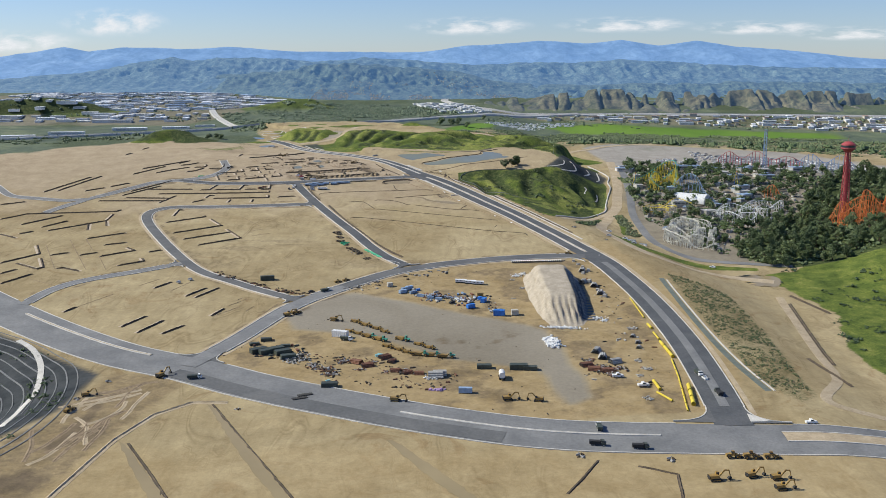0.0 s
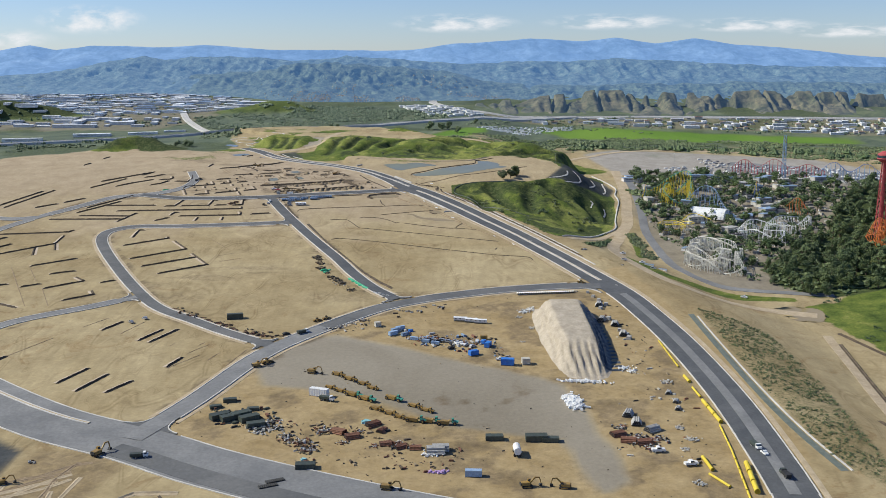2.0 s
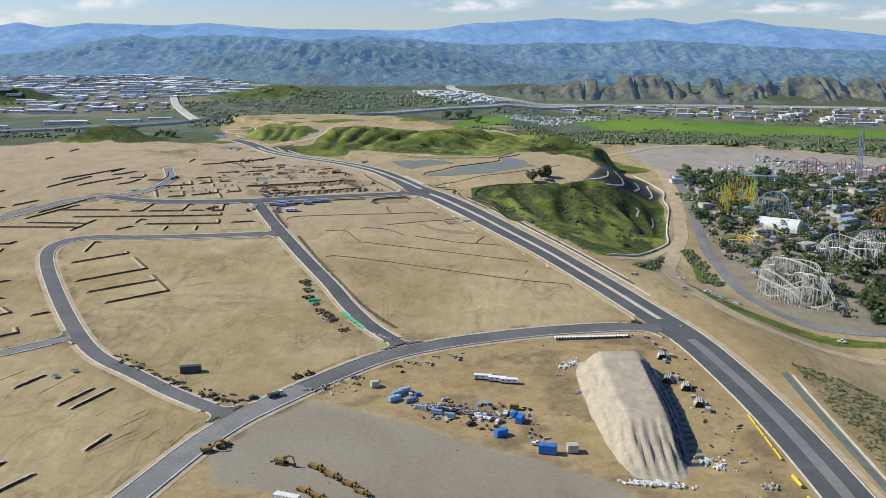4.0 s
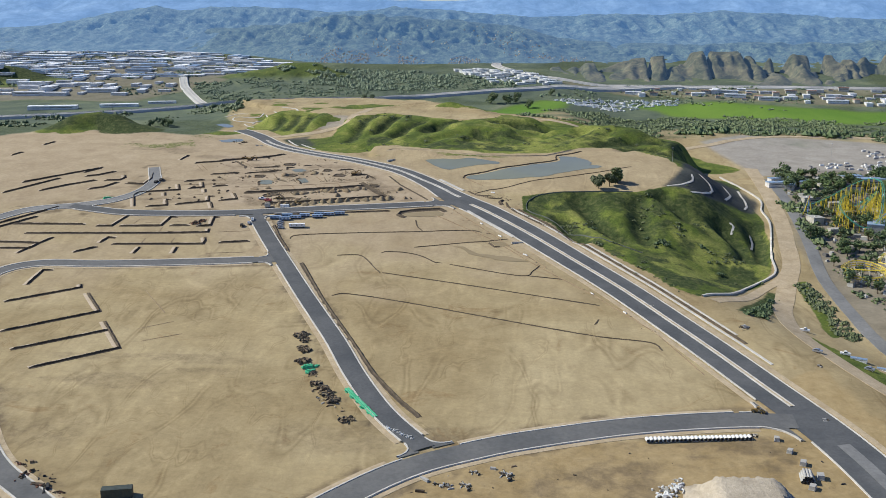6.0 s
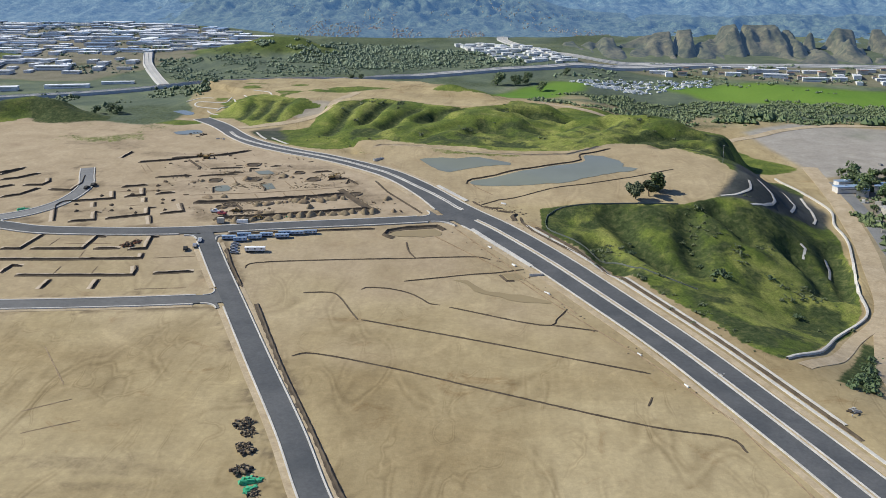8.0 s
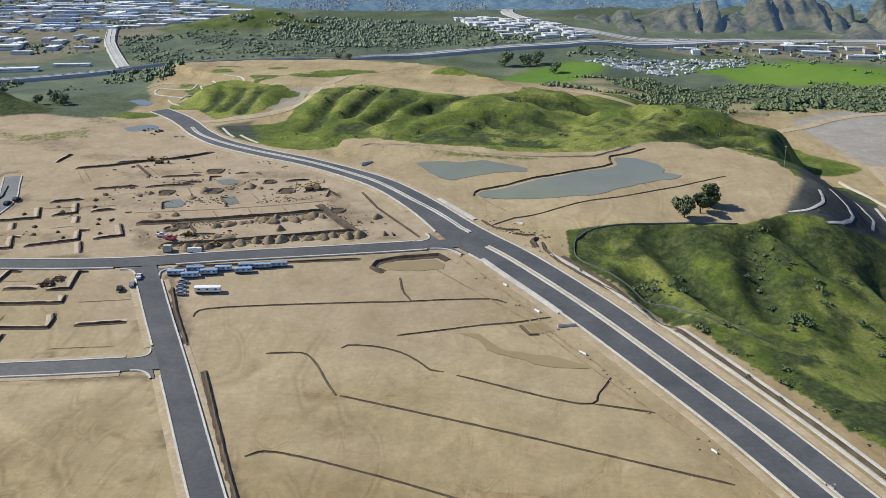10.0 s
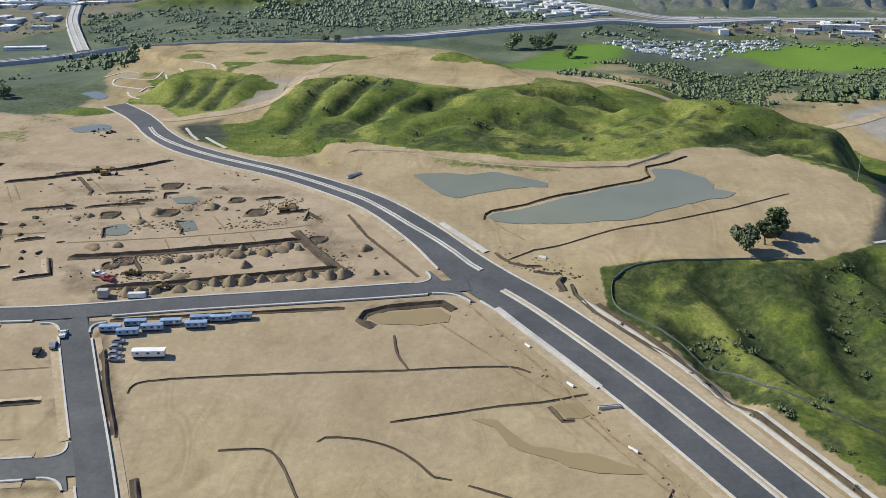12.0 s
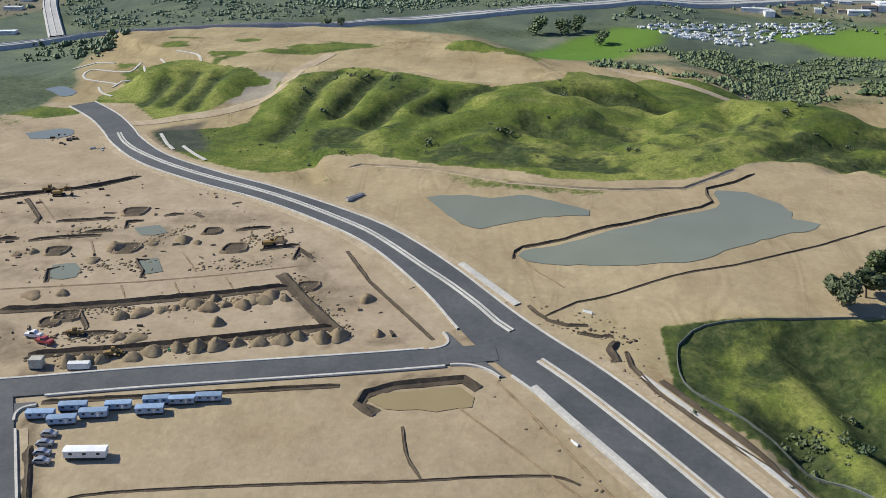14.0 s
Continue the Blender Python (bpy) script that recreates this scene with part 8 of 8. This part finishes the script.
def helix(cx, cy, rx, ry, turns, h0, h1, a0=0.0, n=10):
    return [(cx + rx * math.cos(a0 + 2 * math.pi * turns * k / (n * turns)), cy + ry * math.sin(a0 + 2 * math.pi * turns * k / (n * turns)), h0 + (h1 - h0) * k / (n * turns)) for k in range(int(n * turns) + 1)]


M_CREAM = surface("pale_timber", (0.52, 0.50, 0.44), (0.72, 0.70, 0.62), 0.5, 0.8, 0, 0)
coaster("wooden_coaster", "big pale timber roller coaster with dense trestles", [(98 + (8.5 + 2.4 * math.sin(k * 1.9)) * math.cos(k * 0.47), 398 + (17 + 4 * math.sin(k * 1.3)) * math.sin(k * 0.47), 2.6 + 2.2 * math.sin(k * 1.15)) for k in range(44)], M_CREAM, M_CREAM, 1.0, 0.3, 0.09, True)
coaster("wooden_coaster", "pale timber coaster loops crossing inside the larger one", [(97 + (5 + 2.0 * math.sin(k * 2.3)) * math.cos(k * 0.61 + 1), 400 + (11 + 3 * math.cos(k * 1.1)) * math.sin(k * 0.61 + 1), 3.4 + 2.4 * math.cos(k * 0.9)) for k in range(34)], M_CREAM, M_CREAM, 1.0, 0.3, 0.09, True)
coaster("white_coaster", "white steel roller coaster with low hills", [(116, 434, 2), (121, 430, 5.5), (127, 434, 3), (133, 430, 6), (140, 435, 3), (147, 440, 5.5), (150, 446, 3), (142, 443, 4.5), (134, 438, 6), (126, 428, 4), (131, 421, 5), (127, 417, 3), (121, 423, 5), (117, 430, 3), (124, 438, 5), (132, 434, 4), (138, 428, 5)], M_WHITE, M_WHITE, 1.1, 0.25, 0.07, True)
coaster("yellow_coaster", "tall yellow and green roller coaster", [(94, 494, 1), (99, 490, 5), (104, 486, 10), (108, 482, 13), (110, 478, 12), (108, 473, 4), (103, 472, 2), (98, 476, 6), (101, 482, 8), (106, 488, 3), (112, 490, 6), (110, 482, 9), (104, 478, 5)], M_GREENSTEEL, M_YELLOWSTEEL, 1.0, 0.25, 0.09)
coaster("orange_coaster", "low orange looping roller coaster", helix(93.5, 441, 5, 5.5, 2.5, 1.0, 2.6, 0, 10) + [(99, 436, 4), (102, 442, 3), (99, 447, 2), (104, 450, 4), (110, 445, 3)], M_YELLOWSTEEL, M_TIMBER, 1.4, 0.25, 0.07)
coaster("teal_coaster", "pale teal inverted roller coaster loop", [(108, 476, 2), (112, 470, 9), (116, 464, 10), (119, 458, 4), (122, 452, 2), (118, 448, 4)], M_BLUEGREY, M_BLUEGREY, 2.4, 0.25, 0.09)
coaster("red_coaster", "red steel roller coaster with swooping drops", [(160, 416, 3), (166, 419, 10), (171, 416, 6), (176, 420, 14), (181, 415, 8), (187, 420, 15), (193, 414, 9), (200, 418, 13), (207, 410, 4), (197, 405, 9), (188, 409, 12), (180, 407, 7), (172, 409, 11), (164, 411, 6), (168, 421, 8), (178, 424, 11), (188, 424, 7), (198, 422, 10)], M_ORANGE, M_ORANGE, 1.2, 0.28, 0.1)
coaster("pink_coaster", "far red roller coaster beside the car park", [(146, 543, 2), (152, 540, 7), (158, 537, 4), (165, 534, 8), (172, 531, 4), (180, 530, 6), (187, 527, 3)], M_RED, M_RED, 1.6, 0.25, 0.09)
coaster("blue_coaster", "far blue roller coaster beside the car park", [(184, 527, 3), (190, 524, 8), (196, 520, 4), (203, 518, 8), (210, 515, 3)], M_BLUESTEEL, M_BLUEGREY, 1.8, 0.25, 0.09)
coaster("swing_ride", "orange coaster hill among park trees", [(146, 462, 3), (150, 460, 7), (153, 457, 3)], M_ORANGE, M_ORANGE, 1.2, 0.22, 0.08)
drop = root("drop_tower", "tall grey lattice drop tower", "tower")
for sx, sy in ((0.8, 0.8), (0.8, -0.8), (-0.8, 0.8), (-0.8, -0.8)):
    Solid().rod((sx, sy, 0), (sx * 0.6, sy * 0.6, 21), 0.13, 5).make("leg", M_BLUEGREY, drop)
for k in range(12):
    Solid().rod((0.8, 0.8, k * 1.7), (-0.75, 0.75, k * 1.7 + 1.7), 0.07, 4).rod((0.8, -0.8, k * 1.7), (-0.75, -0.75, k * 1.7 + 1.7), 0.07, 4).rod((0.8, 0.8, k * 1.7), (0.75, -0.75, k * 1.7 + 1.7), 0.07, 4).make("brace", M_RED if k > 9 else M_BLUEGREY, drop)
spread(drop, [(166, 524, 0)])
cone = root("swing_tower", "blue and yellow cone-shaped tower ride", "ride")
for k in range(8):
    a = k * math.pi / 4
    Solid().rod((2.2 * math.cos(a), 2.2 * math.sin(a), 0), (0.2 * math.cos(a), 0.2 * math.sin(a), 6.5), 0.12, 5).make("strut", M_BLUESTEEL if k % 2 else M_YELLOWSTEEL, cone)
Solid().rod((0, 0, 6.3), (0, 0, 7.2), 0.35, 8, 0.1).make("cap", M_ORANGE, cone)
spread(cone, [(141, 486, 0), (93, 489, 20, 0.8)])

vault = root("vaulted_hall", "white barrel-vaulted hall in the park", "building")
arc = [(3.4 * math.cos(math.pi * k / 12), 3.1 * math.sin(math.pi * k / 12)) for k in range(13)]
vr = Solid().prism([(x, z - 0.2) for x, z in arc] + [(-3.4, -0.4), (3.4, -0.4)], -6, 6).make("roof", M_WHITE, vault)
for yy in (-6.02, 6.02):
    Solid().prism([(x * 0.93, z * 0.93) for x, z in arc], yy - 0.03, yy + 0.03).make("end_wall", M_WALL, vault)
for k in range(5):
    Solid().prism([(x * 1.015, z * 1.015 - 0.2) for x, z in arc] + [(-3.4, -0.4), (3.4, -0.4)], -5 + k * 2.4, -4.8 + k * 2.4).make("rib", M_ROOF, vault)
spread(vault, [(113, 458.6, 55, 1.25)])
shops = scatter([(98, 536), (91, 500), (89, 470), (100, 455), (112, 425), (126, 428), (160, 490), (195, 520), (150, 528), (120, 538)], 60, 4.6, rt)
ob1, ob2, ob3 = hall("small pale flat-roofed park building", 5.0, 3.2, 1.7, "park buildings", M_PIPE, M_TIMBER, name="park_building"), hall("grey-roofed low park building", 6.5, 3.6, 1.9, "park buildings", M_BLUEGREY, M_PIPE, name="park_building"), hall("dark-roofed low park building", 4.5, 3.4, 1.7, "park buildings", M_DARK, M_PIPE, name="park_building")
for k, ob in enumerate((ob1, ob2, ob3)):
    spread(ob, [(x, y, rt.choice((10, 30, 100, 70)), rt.uniform(0.6, 1.25)) for x, y in shops[k::3]])
spread(hall("long blue-grey service building by the lot", 9, 3, 1.6, "service buildings", M_BLUEGREY, name="service_building"), [(93, 520, 10), (95, 527, 14, 0.9), (126, 524, -6, 1.4), (136, 520, -6, 1.2), (92, 414, 60, 0.5), (96, 409, 50, 0.5), (72, 383, -30, 0.35), (76, 380, -30, 0.3)])
clutter = Solid()
for _ in range(1300):
    x, y = rt.uniform(84, 200), rt.uniform(365, 535)
    if inside(x, y, PARK):
        a = rt.uniform(0.3, 1.2)
        clutter.box((x, y, gz(x, y) + a * 0.3), (a * 1.6, a, a * 0.8), rt.uniform(0, 180), 0.85)
tagged(clutter.make("park_clutter", leafy("stall_paints", (0.06, 0.055, 0.055), (0.78, 0.76, 0.72))), "stalls, sheds and machinery crowded through the park", "stalls", kind="stuff")


# ---- thin clouds far above the skyline ----
def cloud_material():
    m, nt, p = nodes_of("thin_cloud")
    out = nt.nodes["Material Output"]
    c = nt.nodes.new("ShaderNodeTexCoord")
    mp = nt.nodes.new("ShaderNodeMapping")
    mp.inputs["Scale"].default_value = (5.0, 1.0, 2.2)
    n = nt.nodes.new("ShaderNodeTexNoise")
    n.inputs["Scale"].default_value, n.inputs["Detail"].default_value, n.inputs["Roughness"].default_value = 0.9, 7, 0.62
    g = nt.nodes.new("ShaderNodeTexGradient")
    g.gradient_type = "SPHERICAL"
    mp2 = nt.nodes.new("ShaderNodeMapping")
    mp2.inputs["Location"].default_value, mp2.inputs["Scale"].default_value = (-1, 0, -1), (2, 0, 2)
    nt.links.new(c.outputs["Generated"], mp.inputs["Vector"])
    nt.links.new(mp.outputs[0], n.inputs["Vector"])
    nt.links.new(c.outputs["Generated"], mp2.inputs["Vector"])
    nt.links.new(mp2.outputs[0], g.inputs["Vector"])
    mul = nt.nodes.new("ShaderNodeMath")
    mul.operation = "MULTIPLY"
    nt.links.new(ramp(nt, n.outputs["Fac"], [(0.42, (0, 0, 0)), (0.72, (1, 1, 1))]), mul.inputs[0])
    nt.links.new(ramp(nt, g.outputs["Fac"], [(0.0, (0, 0, 0)), (0.5, (1, 1, 1))]), mul.inputs[1])
    e, tr, mx = nt.nodes.new("ShaderNodeEmission"), nt.nodes.new("ShaderNodeBsdfTransparent"), nt.nodes.new("ShaderNodeMixShader")
    e.inputs["Color"].default_value, e.inputs["Strength"].default_value = (0.95, 0.97, 1.0, 1), 0.9
    nt.links.new(mul.outputs[0], mx.inputs[0])
    nt.links.new(tr.outputs[0], mx.inputs[1])
    nt.links.new(e.outputs[0], mx.inputs[2])
    nt.links.new(mx.outputs[0], out.inputs["Surface"])
    return m


M_CLOUD = cloud_material()
for x, z, w, h in ((-730, 146, 260, 70), (-960, 104, 330, 60), (60, 136, 300, 46), (400, 138, 330, 40), (700, 131, 330, 36), (930, 118, 360, 36)):
    me = bpy.data.meshes.new("cloud")
    me.from_pydata([(-w / 2, 0, -h / 2), (w / 2, 0, -h / 2), (w / 2, 6, h / 2), (-w / 2, 6, h / 2)], [], [(0, 1, 2, 3)])
    me.materials.append(M_CLOUD)
    ob = tagged(new("backdrop_cloud", me), "thin white wisps of cloud above the mountains", "cloud", kind="structure")
    ob.location = (x, 2300, z)
    ob.visible_shadow = False
